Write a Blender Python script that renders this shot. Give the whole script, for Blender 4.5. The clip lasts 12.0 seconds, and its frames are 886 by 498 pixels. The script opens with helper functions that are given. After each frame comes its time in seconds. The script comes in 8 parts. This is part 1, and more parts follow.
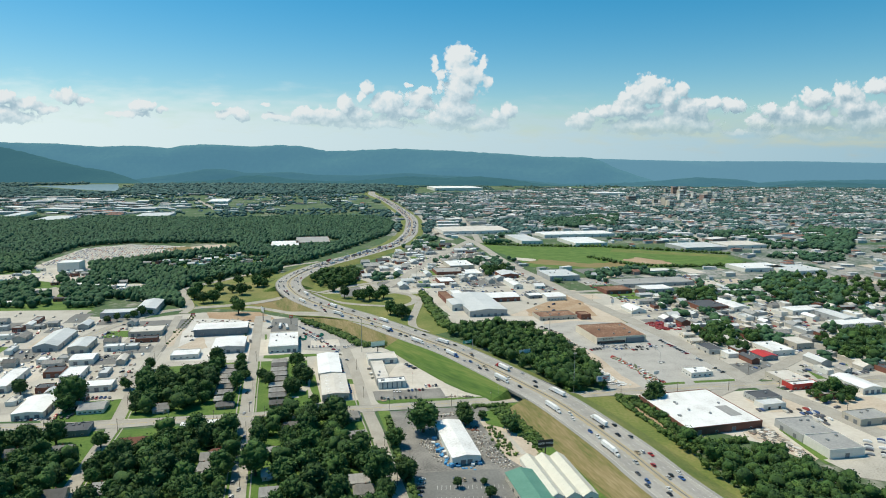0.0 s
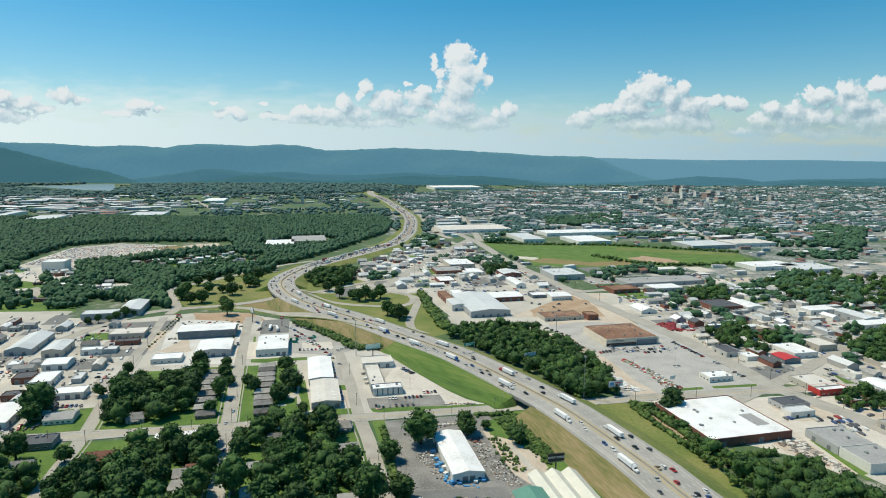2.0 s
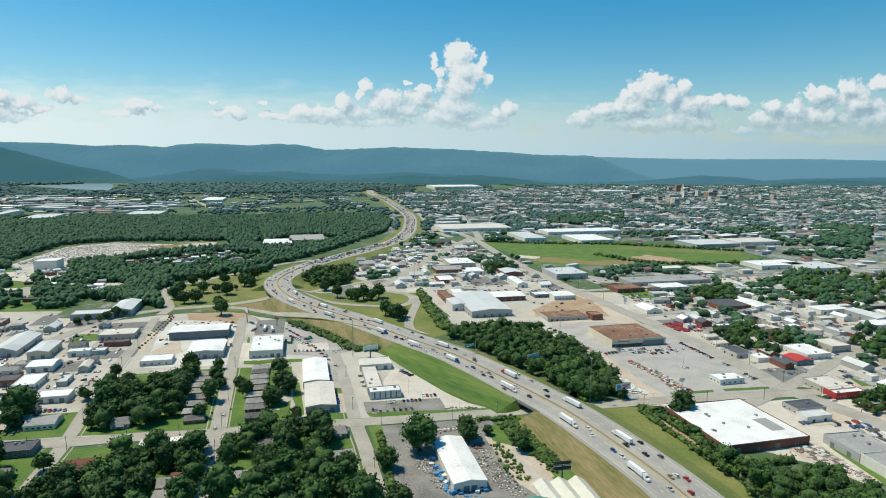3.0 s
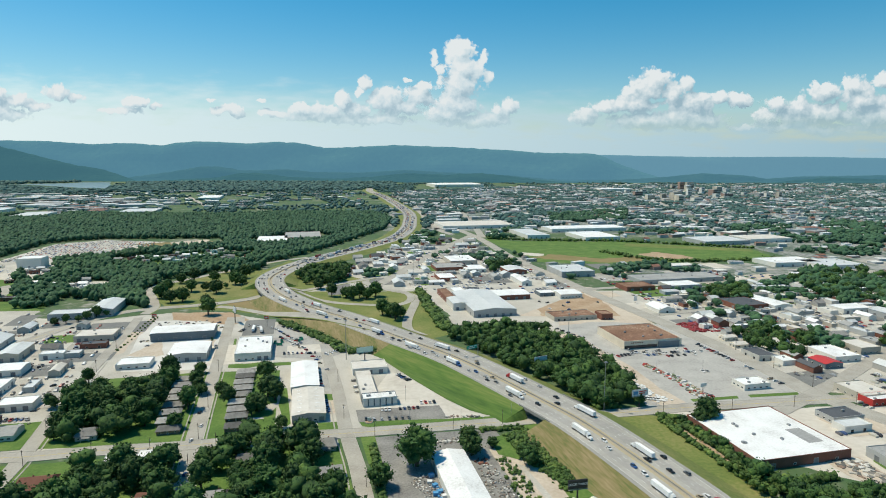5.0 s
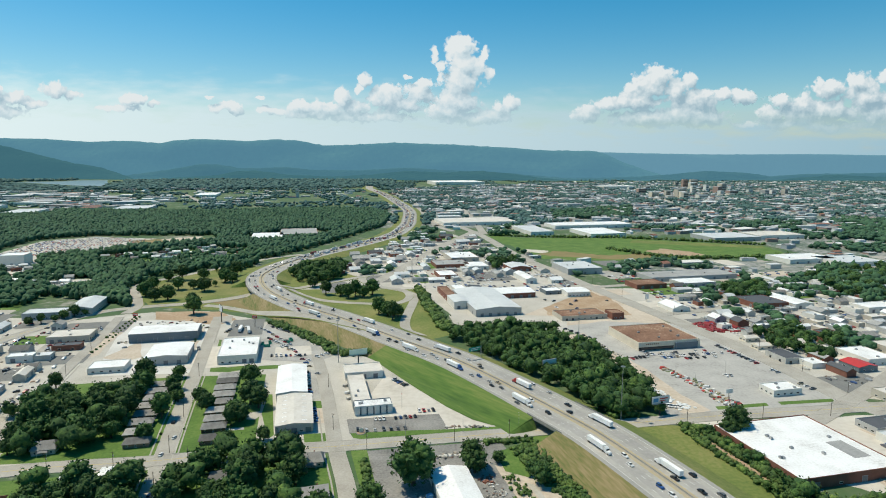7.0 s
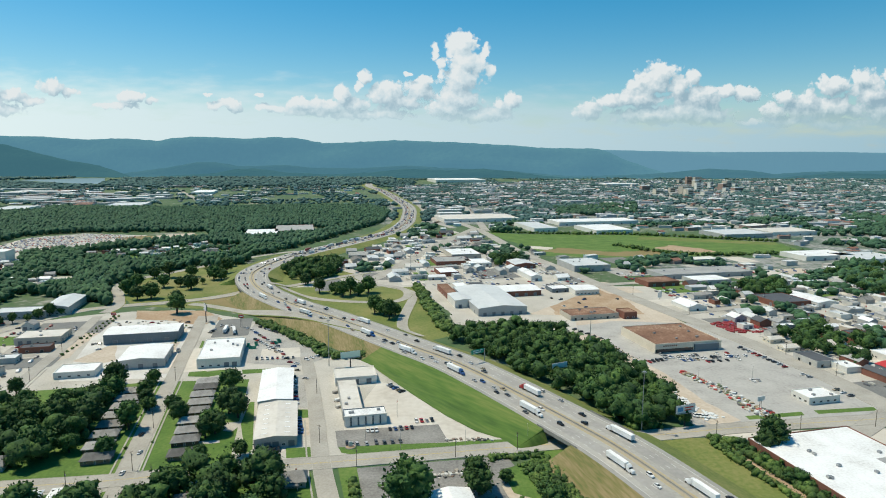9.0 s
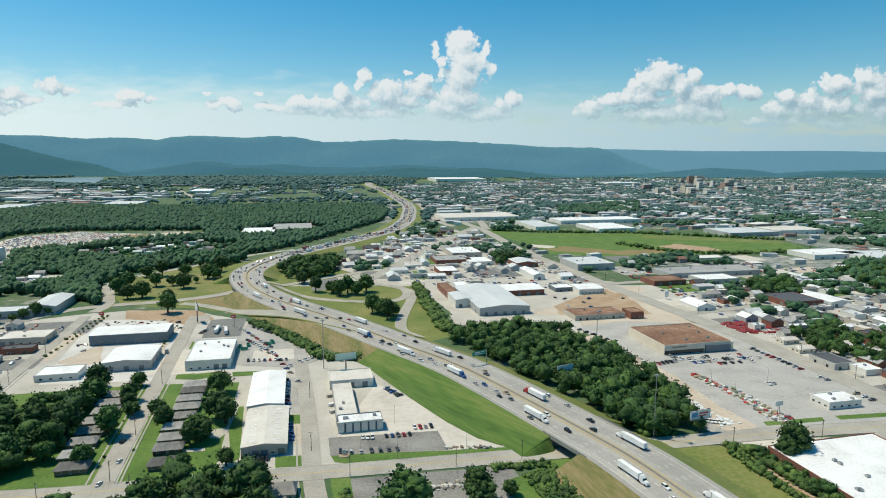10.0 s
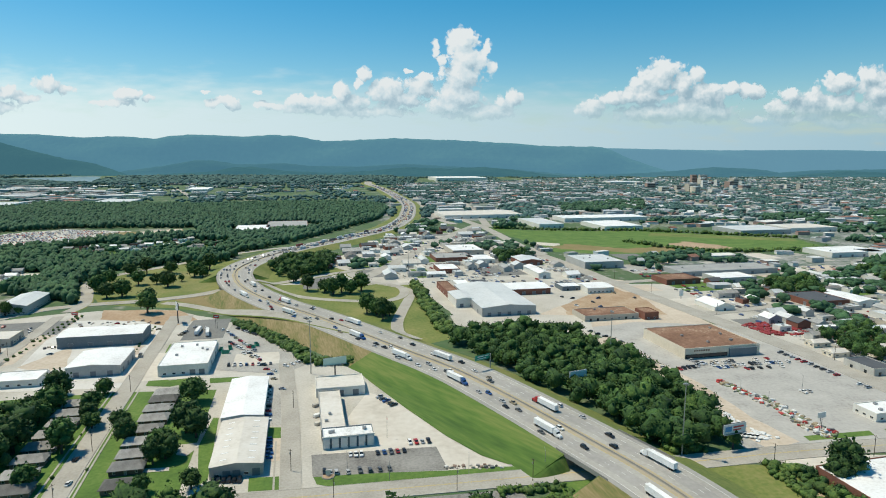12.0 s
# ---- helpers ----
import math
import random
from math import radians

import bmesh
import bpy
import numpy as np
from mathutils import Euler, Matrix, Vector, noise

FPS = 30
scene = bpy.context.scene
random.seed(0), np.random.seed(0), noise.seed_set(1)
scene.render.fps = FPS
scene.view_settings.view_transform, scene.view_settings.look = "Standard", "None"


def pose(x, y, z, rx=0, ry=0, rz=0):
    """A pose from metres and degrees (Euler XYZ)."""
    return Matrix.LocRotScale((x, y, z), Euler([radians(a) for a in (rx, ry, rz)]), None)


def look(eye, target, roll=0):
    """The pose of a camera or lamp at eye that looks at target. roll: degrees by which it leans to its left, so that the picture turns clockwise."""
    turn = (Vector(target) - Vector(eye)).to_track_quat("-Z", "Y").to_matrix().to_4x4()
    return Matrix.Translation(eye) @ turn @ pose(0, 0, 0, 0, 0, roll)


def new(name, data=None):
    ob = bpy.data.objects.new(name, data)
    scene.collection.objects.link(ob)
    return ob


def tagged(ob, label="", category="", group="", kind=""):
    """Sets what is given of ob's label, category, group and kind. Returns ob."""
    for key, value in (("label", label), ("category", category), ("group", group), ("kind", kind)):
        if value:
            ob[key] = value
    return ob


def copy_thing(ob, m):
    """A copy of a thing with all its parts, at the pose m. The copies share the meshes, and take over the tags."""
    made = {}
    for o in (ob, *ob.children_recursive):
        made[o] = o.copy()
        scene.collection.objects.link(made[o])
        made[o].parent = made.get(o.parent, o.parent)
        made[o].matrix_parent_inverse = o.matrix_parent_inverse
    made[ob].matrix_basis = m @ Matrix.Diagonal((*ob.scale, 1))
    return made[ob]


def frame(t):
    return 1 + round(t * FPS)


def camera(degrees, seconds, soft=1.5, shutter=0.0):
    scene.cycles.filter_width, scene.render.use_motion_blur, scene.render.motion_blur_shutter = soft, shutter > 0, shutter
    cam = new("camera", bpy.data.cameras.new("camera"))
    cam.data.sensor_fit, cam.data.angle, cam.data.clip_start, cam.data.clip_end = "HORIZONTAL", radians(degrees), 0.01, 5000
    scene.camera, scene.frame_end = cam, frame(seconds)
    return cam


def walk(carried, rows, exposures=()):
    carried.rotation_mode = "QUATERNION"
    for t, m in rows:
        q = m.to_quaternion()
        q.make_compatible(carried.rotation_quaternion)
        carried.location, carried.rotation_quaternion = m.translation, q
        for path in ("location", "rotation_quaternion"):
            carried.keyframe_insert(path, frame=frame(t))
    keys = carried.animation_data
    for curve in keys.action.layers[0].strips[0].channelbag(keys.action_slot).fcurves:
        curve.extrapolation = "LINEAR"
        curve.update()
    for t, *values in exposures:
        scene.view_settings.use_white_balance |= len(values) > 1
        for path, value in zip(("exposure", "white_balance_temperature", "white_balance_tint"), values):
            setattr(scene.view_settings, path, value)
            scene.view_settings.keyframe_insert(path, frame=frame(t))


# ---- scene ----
# ---- camera and its flight ----
cam = camera(70.96, 12.0, 1.0)
FLIGHT = [  # seconds, x, y, z, yaw, pitch, roll
    (0.0, 0.00, 0.00, 207.86, 0.000, -8.389, -0.396),
    (0.5, 0.10, 10.09, 205.24, -0.013, -8.366, -0.371),
    (1.0, 0.21, 20.25, 202.62, -0.022, -8.348, -0.348),
    (1.5, 0.32, 30.47, 200.00, -0.028, -8.336, -0.325),
    (2.0, 0.42, 40.74, 197.37, -0.031, -8.329, -0.304),
    (2.5, 0.53, 51.07, 194.73, -0.030, -8.328, -0.285),
    (3.0, 0.65, 61.44, 192.09, -0.027, -8.331, -0.267),
    (3.5, 0.76, 71.84, 189.45, -0.021, -8.338, -0.250),
    (4.0, 0.87, 82.28, 186.80, -0.014, -8.350, -0.234),
    (4.5, 0.99, 92.74, 184.14, -0.004, -8.364, -0.220),
    (5.0, 1.11, 103.23, 181.48, 0.007, -8.382, -0.207),
    (5.5, 1.23, 113.72, 178.82, 0.020, -8.402, -0.195),
    (6.0, 1.35, 124.23, 176.15, 0.034, -8.423, -0.185),
    (6.5, 1.47, 134.73, 173.48, 0.049, -8.445, -0.176),
    (7.0, 1.60, 145.23, 170.80, 0.064, -8.467, -0.169),
    (7.5, 1.73, 155.72, 168.11, 0.080, -8.489, -0.163),
    (8.0, 1.85, 166.19, 165.43, 0.096, -8.509, -0.158),
    (8.5, 1.98, 176.63, 162.73, 0.112, -8.526, -0.154),
    (9.0, 2.12, 187.05, 160.04, 0.127, -8.541, -0.152),
    (9.5, 2.25, 197.43, 157.33, 0.142, -8.551, -0.151),
    (10.0, 2.39, 207.77, 154.63, 0.156, -8.556, -0.152),
    (10.5, 2.52, 218.06, 151.91, 0.168, -8.554, -0.153),
    (11.0, 2.66, 228.29, 149.20, 0.180, -8.546, -0.157),
    (11.5, 2.80, 238.47, 146.48, 0.189, -8.528, -0.161),
    (12.0, 2.94, 248.58, 143.75, 0.197, -8.501, -0.167),
]
walk(cam, [(t, pose(x, y, z, 90 + pitch, roll, yaw)) for t, x, y, z, yaw, pitch, roll in FLIGHT], [(0.0, 0.0, 6450, 9), (12.0, 0.0, 6450, 9)])

# ---- sky, sun ----
SUN_DIR = Vector((-0.50, 0.20, 1.0)).normalized()
world = bpy.data.worlds.new("world")
scene.world = world
world.use_nodes = True
wn = world.node_tree.nodes
sky = wn.new("ShaderNodeTexSky")
sky.sky_type = "NISHITA"
sky.sun_disc = False
sky.sun_elevation = math.asin(SUN_DIR.z)
sky.sun_rotation = math.atan2(SUN_DIR.x, SUN_DIR.y)
sky.air_density, sky.dust_density, sky.ozone_density = 1.0, 0.5, 2.2
wn["Background"].inputs[1].default_value = 0.11
deep = wn.new("ShaderNodeHueSaturation")  # clear blue of a bright humid noon
deep.inputs["Hue"].default_value, deep.inputs["Saturation"].default_value = 0.483, 1.55
world.node_tree.links.new(sky.outputs[0], deep.inputs["Color"])
world.node_tree.links.new(deep.outputs[0], wn["Background"].inputs[0])
sun = new("sun", bpy.data.lights.new("sun", "SUN"))
sun.data.energy, sun.data.angle, sun.data.color = 4.2, radians(0.5), (1.0, 0.915, 0.70)
sun.matrix_world = look((0, 0, 900), Vector((0, 0, 900)) - SUN_DIR)

# ---- materials ----
def lin(r, g, b):
    return (r, g, b, 1.0)


def material(name, colours, rough=0.85, scale=0.2, detail_scale=3.0, bump=0.0, metal=0.0, spread=0.0, island=0.0, space="world", contrast=1.0, streak=None):
    """A surface that wanders between its colours at two scales, with relief; spread: how far whole objects differ, island: joined pieces."""
    m = bpy.data.materials.new(name)
    m.use_nodes = True
    n, l = m.node_tree.nodes, m.node_tree.links
    p = n["Principled BSDF"]
    p.inputs["Roughness"].default_value, p.inputs["Metallic"].default_value = rough, metal
    if space == "world":
        at = n.new("ShaderNodeNewGeometry").outputs["Position"]
    else:
        at = n.new("ShaderNodeTexCoord").outputs["Object"]
    if streak is not None:  # drawn out along a heading, as by mowing
        turn = n.new("ShaderNodeMapping")
        turn.vector_type = "TEXTURE"
        turn.inputs["Rotation"].default_value, turn.inputs["Scale"].default_value = (0, 0, radians(streak)), (1.0, 9.0, 1.0)
        l.new(at, turn.inputs["Vector"])
        at = turn.outputs["Vector"]
    big, small = n.new("ShaderNodeTexNoise"), n.new("ShaderNodeTexNoise")
    for node, s, d in ((big, scale, 6.0), (small, detail_scale, 4.0)):
        node.inputs["Scale"].default_value, node.inputs["Detail"].default_value = s, d
        l.new(at, node.inputs["Vector"])
    mix = n.new("ShaderNodeMath")
    mix.operation = "MULTIPLY_ADD"
    mix.inputs[1].default_value = 0.45
    l.new(small.outputs[0], mix.inputs[0])
    half = n.new("ShaderNodeMath")
    half.operation = "MULTIPLY"
    half.inputs[1].default_value = 0.55
    l.new(big.outputs[0], half.inputs[0])
    l.new(half.outputs[0], mix.inputs[2])
    ramp = n.new("ShaderNodeValToRGB")
    lo, hi = 0.5 - 0.2 / contrast, 0.5 + 0.2 / contrast
    while len(ramp.color_ramp.elements) < len(colours):
        ramp.color_ramp.elements.new(0.5)
    for i, c in enumerate(colours):
        e = ramp.color_ramp.elements[i]
        e.position = lo + (hi - lo) * i / max(1, len(colours) - 1)
        e.color = (*c, 1.0)
    l.new(mix.outputs[0], ramp.inputs[0])
    out = ramp.outputs[0]
    for amount, node, socket in ((spread, "ShaderNodeObjectInfo", "Random"), (island, "ShaderNodeNewGeometry", "Random Per Island")):
        if amount:
            src = n.new(node)
            fit = n.new("ShaderNodeMapRange")
            fit.inputs["To Min"].default_value, fit.inputs["To Max"].default_value = 1 - amount, 1 + amount
            l.new(src.outputs[socket], fit.inputs["Value"])
            hue = n.new("ShaderNodeHueSaturation")
            l.new(out, hue.inputs["Color"])
            l.new(fit.outputs[0], hue.inputs["Value"])
            out = hue.outputs[0]
    l.new(out, p.inputs["Base Color"])
    if bump:
        b = n.new("ShaderNodeBump")
        b.inputs["Strength"].default_value = bump
        b.inputs["Distance"].default_value = 0.6
        l.new(mix.outputs[0], b.inputs["Height"])
        l.new(b.outputs[0], p.inputs["Normal"])
    return m


def palette(name, colours, rough=0.8, scale=0.3, island=True):
    """One plain surface whose colour is drawn, object by object or piece by piece, from the given ones, with stains."""
    m = material(name, [(0.42, 0.42, 0.42), (0.58, 0.58, 0.58)], rough, scale, 2.0)
    n, l = m.node_tree.nodes, m.node_tree.links
    p = n["Principled BSDF"]
    stain = p.inputs["Base Color"].links[0].from_socket
    src = n.new("ShaderNodeNewGeometry").outputs["Random Per Island"] if island else n.new("ShaderNodeObjectInfo").outputs["Random"]
    pick = n.new("ShaderNodeValToRGB")
    pick.color_ramp.interpolation = "CONSTANT"
    while len(pick.color_ramp.elements) < len(colours):
        pick.color_ramp.elements.new(0.5)
    for i, c in enumerate(colours):
        pick.color_ramp.elements[i].position = i / len(colours)
        pick.color_ramp.elements[i].color = (*c, 1.0)
    l.new(src, pick.inputs[0])
    mul = n.new("ShaderNodeMix")
    mul.data_type, mul.blend_type = "RGBA", "OVERLAY"
    mul.inputs[0].default_value = 0.6
    l.new(pick.outputs[0], mul.inputs[6])
    l.new(stain, mul.inputs[7])
    l.new(mul.outputs[2], p.inputs["Base Color"])
    return m


ground_mat = material("ground_cover", [(0.045, 0.095, 0.035), (0.06, 0.12, 0.042), (0.09, 0.13, 0.06), (0.34, 0.32, 0.28)], 0.95, 0.012, 0.1, contrast=1.2)
concrete = material("concrete_paving", [(0.30, 0.275, 0.235), (0.43, 0.40, 0.345), (0.50, 0.47, 0.415), (0.58, 0.55, 0.49)], 0.9, 0.035, 0.8, contrast=1.0)
asphalt = material("worn_asphalt", [(0.24, 0.23, 0.21), (0.335, 0.322, 0.295), (0.40, 0.383, 0.352), (0.46, 0.44, 0.405)], 0.9, 0.04, 0.9, contrast=1.5)
street_mat = material("street_surface", [(0.29, 0.27, 0.23), (0.37, 0.345, 0.30), (0.44, 0.41, 0.36)], 0.9, 0.06, 0.9, contrast=1.2)
highway_mat = material("highway_concrete", [(0.30, 0.285, 0.255), (0.37, 0.35, 0.315), (0.43, 0.41, 0.37)], 0.88, 0.03, 0.6, contrast=1.2)
highway_shoulder = material("highway_shoulder", [(0.25, 0.24, 0.22), (0.31, 0.30, 0.275), (0.37, 0.355, 0.33)], 0.9, 0.05, 0.6)
highway_inner = material("sandy_inner_shoulder", [(0.34, 0.29, 0.20), (0.42, 0.36, 0.26)], 0.9, 0.05, 0.6)
highway_worn = material("wheel_worn_concrete", [(0.27, 0.26, 0.24), (0.33, 0.315, 0.29), (0.39, 0.37, 0.345)], 0.86, 0.03, 0.5)
dark_asphalt = material("patched_asphalt", [(0.13, 0.13, 0.125), (0.18, 0.18, 0.17), (0.24, 0.235, 0.22)], 0.9, 0.05, 0.6)
lot_asphalt = material("oil_stained_asphalt", [(0.13, 0.125, 0.115), (0.20, 0.19, 0.175), (0.25, 0.24, 0.22), (0.30, 0.285, 0.26)], 0.9, 0.06, 0.7, contrast=1.4)
lot_pale = material("sun_bleached_asphalt", [(0.29, 0.28, 0.26), (0.38, 0.365, 0.34), (0.42, 0.405, 0.375), (0.46, 0.445, 0.415)], 0.9, 0.06, 0.5, contrast=1.3)
dirt_pale = material("sandy_earth", [(0.40, 0.32, 0.24), (0.51, 0.43, 0.34), (0.60, 0.53, 0.44)], 0.95, 0.04, 0.4)
gravel = material("pale_gravel", [(0.46, 0.41, 0.345), (0.56, 0.515, 0.445), (0.63, 0.59, 0.525)], 0.95, 0.05, 0.25)
dirt = material("bare_earth", [(0.30, 0.19, 0.105), (0.39, 0.275, 0.175), (0.47, 0.37, 0.265)], 0.95, 0.05, 0.4)
olive_grass = material("olive_grass", [(0.115, 0.15, 0.035), (0.19, 0.195, 0.06), (0.26, 0.225, 0.095)], 0.95, 0.03, 0.4, contrast=1.2)
new_concrete = material("fresh_pale_concrete", [(0.50, 0.475, 0.435), (0.58, 0.56, 0.52), (0.64, 0.62, 0.585)], 0.9, 0.04, 0.5, contrast=1.2)
dark_red = material("dark_red_steel", [(0.20, 0.018, 0.018), (0.32, 0.03, 0.03)], 0.6, 0.4, 2.0)
town_ground = material("mottled_town_ground", [(0.05, 0.10, 0.065), (0.10, 0.14, 0.10), (0.27, 0.27, 0.25), (0.36, 0.355, 0.335)], 0.95, 0.012, 0.12, contrast=1.5)
house_brick = material("brown_brick_wall", [(0.13, 0.085, 0.06), (0.22, 0.16, 0.125)], 0.9, 0.2, 2.0, spread=0.4)
lawn = material("mown_lawn", [(0.055, 0.115, 0.018), (0.095, 0.172, 0.028), (0.15, 0.21, 0.05)], 0.95, 0.05, 0.5, contrast=1.2)
meadow = material("rough_grass", [(0.095, 0.14, 0.028), (0.155, 0.185, 0.044), (0.24, 0.22, 0.078)], 0.95, 0.03, 0.4, contrast=1.3)
dry_grass = material("dry_grass", [(0.17, 0.155, 0.05), (0.23, 0.18, 0.075), (0.28, 0.20, 0.10)], 0.95, 0.04, 0.4)
leaf = material("broadleaf", [(0.014, 0.042, 0.011), (0.030, 0.078, 0.018), (0.048, 0.104, 0.020), (0.088, 0.154, 0.029)], 0.9, 0.35, 1.1, 0.9, spread=0.28, contrast=1.4)
# leaf green turned bluish: haze of the middle distance put into the colour
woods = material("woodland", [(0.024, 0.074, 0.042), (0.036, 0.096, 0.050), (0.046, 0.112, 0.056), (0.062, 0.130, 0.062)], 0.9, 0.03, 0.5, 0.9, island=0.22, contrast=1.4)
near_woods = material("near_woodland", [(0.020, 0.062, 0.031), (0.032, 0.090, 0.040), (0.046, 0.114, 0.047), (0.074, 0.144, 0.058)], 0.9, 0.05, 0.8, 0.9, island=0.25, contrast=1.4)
# far leaf colour paler and bluer: aerial haze put into the base colour
hazed_far_woods = material("hazed_far_woodland", [(0.052, 0.115, 0.105), (0.066, 0.135, 0.120), (0.082, 0.150, 0.130)], 0.95, 0.01, 0.3, 0.0, island=0.25)
bank_green = material("mown_bank", [(0.045, 0.098, 0.015), (0.080, 0.148, 0.023), (0.15, 0.190, 0.045)], 0.95, 0.06, 0.5, contrast=1.3, streak=38)
bank_dry = material("sun_dried_grass", [(0.09, 0.12, 0.03), (0.17, 0.155, 0.055), (0.24, 0.19, 0.09), (0.30, 0.24, 0.13)], 0.95, 0.12, 0.9, contrast=1.3, streak=17)
bark = material("bark", [(0.07, 0.05, 0.035), (0.12, 0.09, 0.065)], 0.95, 1.0, 6.0, space="object")
roof_white = material("white_membrane_roof", [(0.58, 0.57, 0.55), (0.74, 0.735, 0.72), (0.82, 0.82, 0.81), (0.86, 0.86, 0.85)], 0.6, 0.07, 0.8, contrast=1.2)
roof_metal = material("pale_metal_roof", [(0.48, 0.49, 0.48), (0.60, 0.61, 0.60), (0.70, 0.70, 0.69)], 0.5, 0.05, 0.5)
roof_tan = material("weathered_tan_roof", [(0.50, 0.46, 0.40), (0.62, 0.58, 0.52), (0.68, 0.65, 0.60)], 0.7, 0.08, 0.5)
roof_grey = material("grey_flat_roof", [(0.24, 0.24, 0.24), (0.33, 0.33, 0.32), (0.42, 0.42, 0.40)], 0.85, 0.06, 0.6)
roof_dark = material("dark_flat_roof", [(0.06, 0.065, 0.075), (0.10, 0.105, 0.115)], 0.8, 0.08, 0.6)
roof_brown = material("rusty_brown_roof", [(0.13, 0.065, 0.038), (0.20, 0.105, 0.062), (0.25, 0.14, 0.088), (0.38, 0.27, 0.18)], 0.9, 0.06, 0.5, contrast=1.3)
roof_green = material("green_metal_roof", [(0.08, 0.22, 0.16), (0.13, 0.29, 0.22)], 0.5, 0.08, 0.6)
shingle = material("asphalt_shingle", [(0.18, 0.17, 0.16), (0.27, 0.26, 0.245), (0.36, 0.35, 0.33)], 0.95, 0.3, 3.0, spread=0.55, space="object")
shingle_red = material("reddish_shingle", [(0.16, 0.07, 0.045), (0.22, 0.10, 0.07)], 0.95, 0.3, 3.0)
wall_white = material("white_painted_wall", [(0.66, 0.63, 0.56), (0.80, 0.77, 0.70)], 0.8, 0.1, 0.8)
wall_cream = material("cream_wall", [(0.62, 0.54, 0.42), (0.76, 0.68, 0.55)], 0.85, 0.1, 0.8)
wall_beige = material("beige_wall", [(0.45, 0.40, 0.32), (0.55, 0.50, 0.42)], 0.85, 0.1, 0.8)
wall_grey = material("grey_metal_wall", [(0.36, 0.36, 0.345), (0.47, 0.47, 0.455)], 0.6, 0.1, 0.8)
wall_dark = material("dark_blue_grey_wall", [(0.12, 0.155, 0.175), (0.17, 0.205, 0.225)], 0.7, 0.1, 0.8)
wall_brick = material("red_brick_wall", [(0.18, 0.07, 0.045), (0.26, 0.11, 0.075)], 0.9, 0.2, 2.0)
wall_tan = material("tan_siding", [(0.38, 0.36, 0.32), (0.52, 0.50, 0.46)], 0.85, 0.2, 1.0, spread=0.25)
town_brick = material("rosy_town_brick", [(0.30, 0.20, 0.16), (0.42, 0.30, 0.25)], 0.9, 0.1, 1.0)
glass = material("window_glass", [(0.02, 0.025, 0.03), (0.035, 0.045, 0.05)], 0.12, 0.5, 2.0)
door_mat = material("roller_door", [(0.14, 0.15, 0.16), (0.20, 0.21, 0.22)], 0.6, 0.5, 3.0)
steel = material("galvanised_steel", [(0.30, 0.31, 0.31), (0.42, 0.43, 0.43)], 0.45, 0.5, 3.0, metal=0.6)
dark_steel = material("dark_steel", [(0.03, 0.03, 0.032), (0.05, 0.05, 0.05)], 0.6, 0.5, 3.0)
rubber = material("tyre_rubber", [(0.012, 0.012, 0.012), (0.022, 0.022, 0.022)], 0.85, 2.0, 8.0)
paint_line = material("road_paint", [(0.62, 0.61, 0.58), (0.75, 0.74, 0.71)], 0.8, 0.5, 3.0)
paint_yellow = material("yellow_road_paint", [(0.50, 0.36, 0.07), (0.60, 0.45, 0.10)], 0.8, 0.5, 3.0)
barrier_mat = material("barrier_concrete", [(0.22, 0.21, 0.19), (0.32, 0.31, 0.285)], 0.9, 0.1, 1.0)
water_mat = material("river_water", [(0.16, 0.25, 0.30), (0.20, 0.30, 0.35)], 0.3, 0.01, 0.1)
sign_green = material("green_sign_face", [(0.02, 0.26, 0.17), (0.03, 0.32, 0.21)], 0.5, 0.5, 3.0)
red_paint = material("red_paint", [(0.45, 0.035, 0.03), (0.55, 0.05, 0.04)], 0.5, 0.5, 3.0)
blue_tarp = material("blue_tarpaulin", [(0.05, 0.22, 0.45), (0.10, 0.33, 0.58)], 0.6, 0.5, 3.0)
CAR_PAINTS = {
    "white": (0.75, 0.75, 0.74), "silver": (0.42, 0.43, 0.44), "black": (0.015, 0.015, 0.017), "grey": (0.10, 0.105, 0.11),
    "red": (0.38, 0.02, 0.02), "blue": (0.03, 0.09, 0.26), "tan": (0.34, 0.28, 0.19),
}
car_paint = {k: material(k + "_car_paint", [tuple(v * 0.92 for v in c), c], 0.3, 0.6, 2.0) for k, c in CAR_PAINTS.items()}
glasshouse = material("ribbed_glasshouse_film", [(0.58, 0.56, 0.47), (0.68, 0.66, 0.57)], 0.5, 0.2, 1.5)

# ---- builders ----
def part(name, bm, mat, parent=None, label=""):
    """Links a bmesh as one mesh object, under a thing or a part."""
    me = bpy.data.meshes.new(name)
    bm.to_mesh(me)
    bm.free()
    for m in mat if isinstance(mat, (list, tuple)) else [mat]:
        me.materials.append(m)
    ob = new(name, me)
    ob.parent = parent
    if label:
        ob["label"] = label
    return ob


def shared(name, me, parent, m=None, label=""):
    ob = new(name, me)
    ob.parent = parent
    if m is not None:
        ob.matrix_basis = m
    if label:
        ob["label"] = label
    return ob


def root(name, x, y, z, rot, label, category, group="", kind=""):
    ob = new(name)
    ob.empty_display_size = 0.5
    ob.matrix_basis = pose(x, y, z, 0, 0, rot)
    return tagged(ob, label, category, group, kind)


def add_box(bm, x0, x1, y0, y1, z0, z1, bottom=True, top=True, mat=0):
    v = [bm.verts.new((x, y, z)) for z in (z0, z1) for x, y in ((x0, y0), (x1, y0), (x1, y1), (x0, y1))]
    faces = [(0, 1, 5, 4), (1, 2, 6, 5), (2, 3, 7, 6), (3, 0, 4, 7)]
    if bottom:
        faces.append((3, 2, 1, 0))
    if top:
        faces.append((4, 5, 6, 7))
    for f in faces:
        bm.faces.new([v[i] for i in f]).material_index = mat
    return v


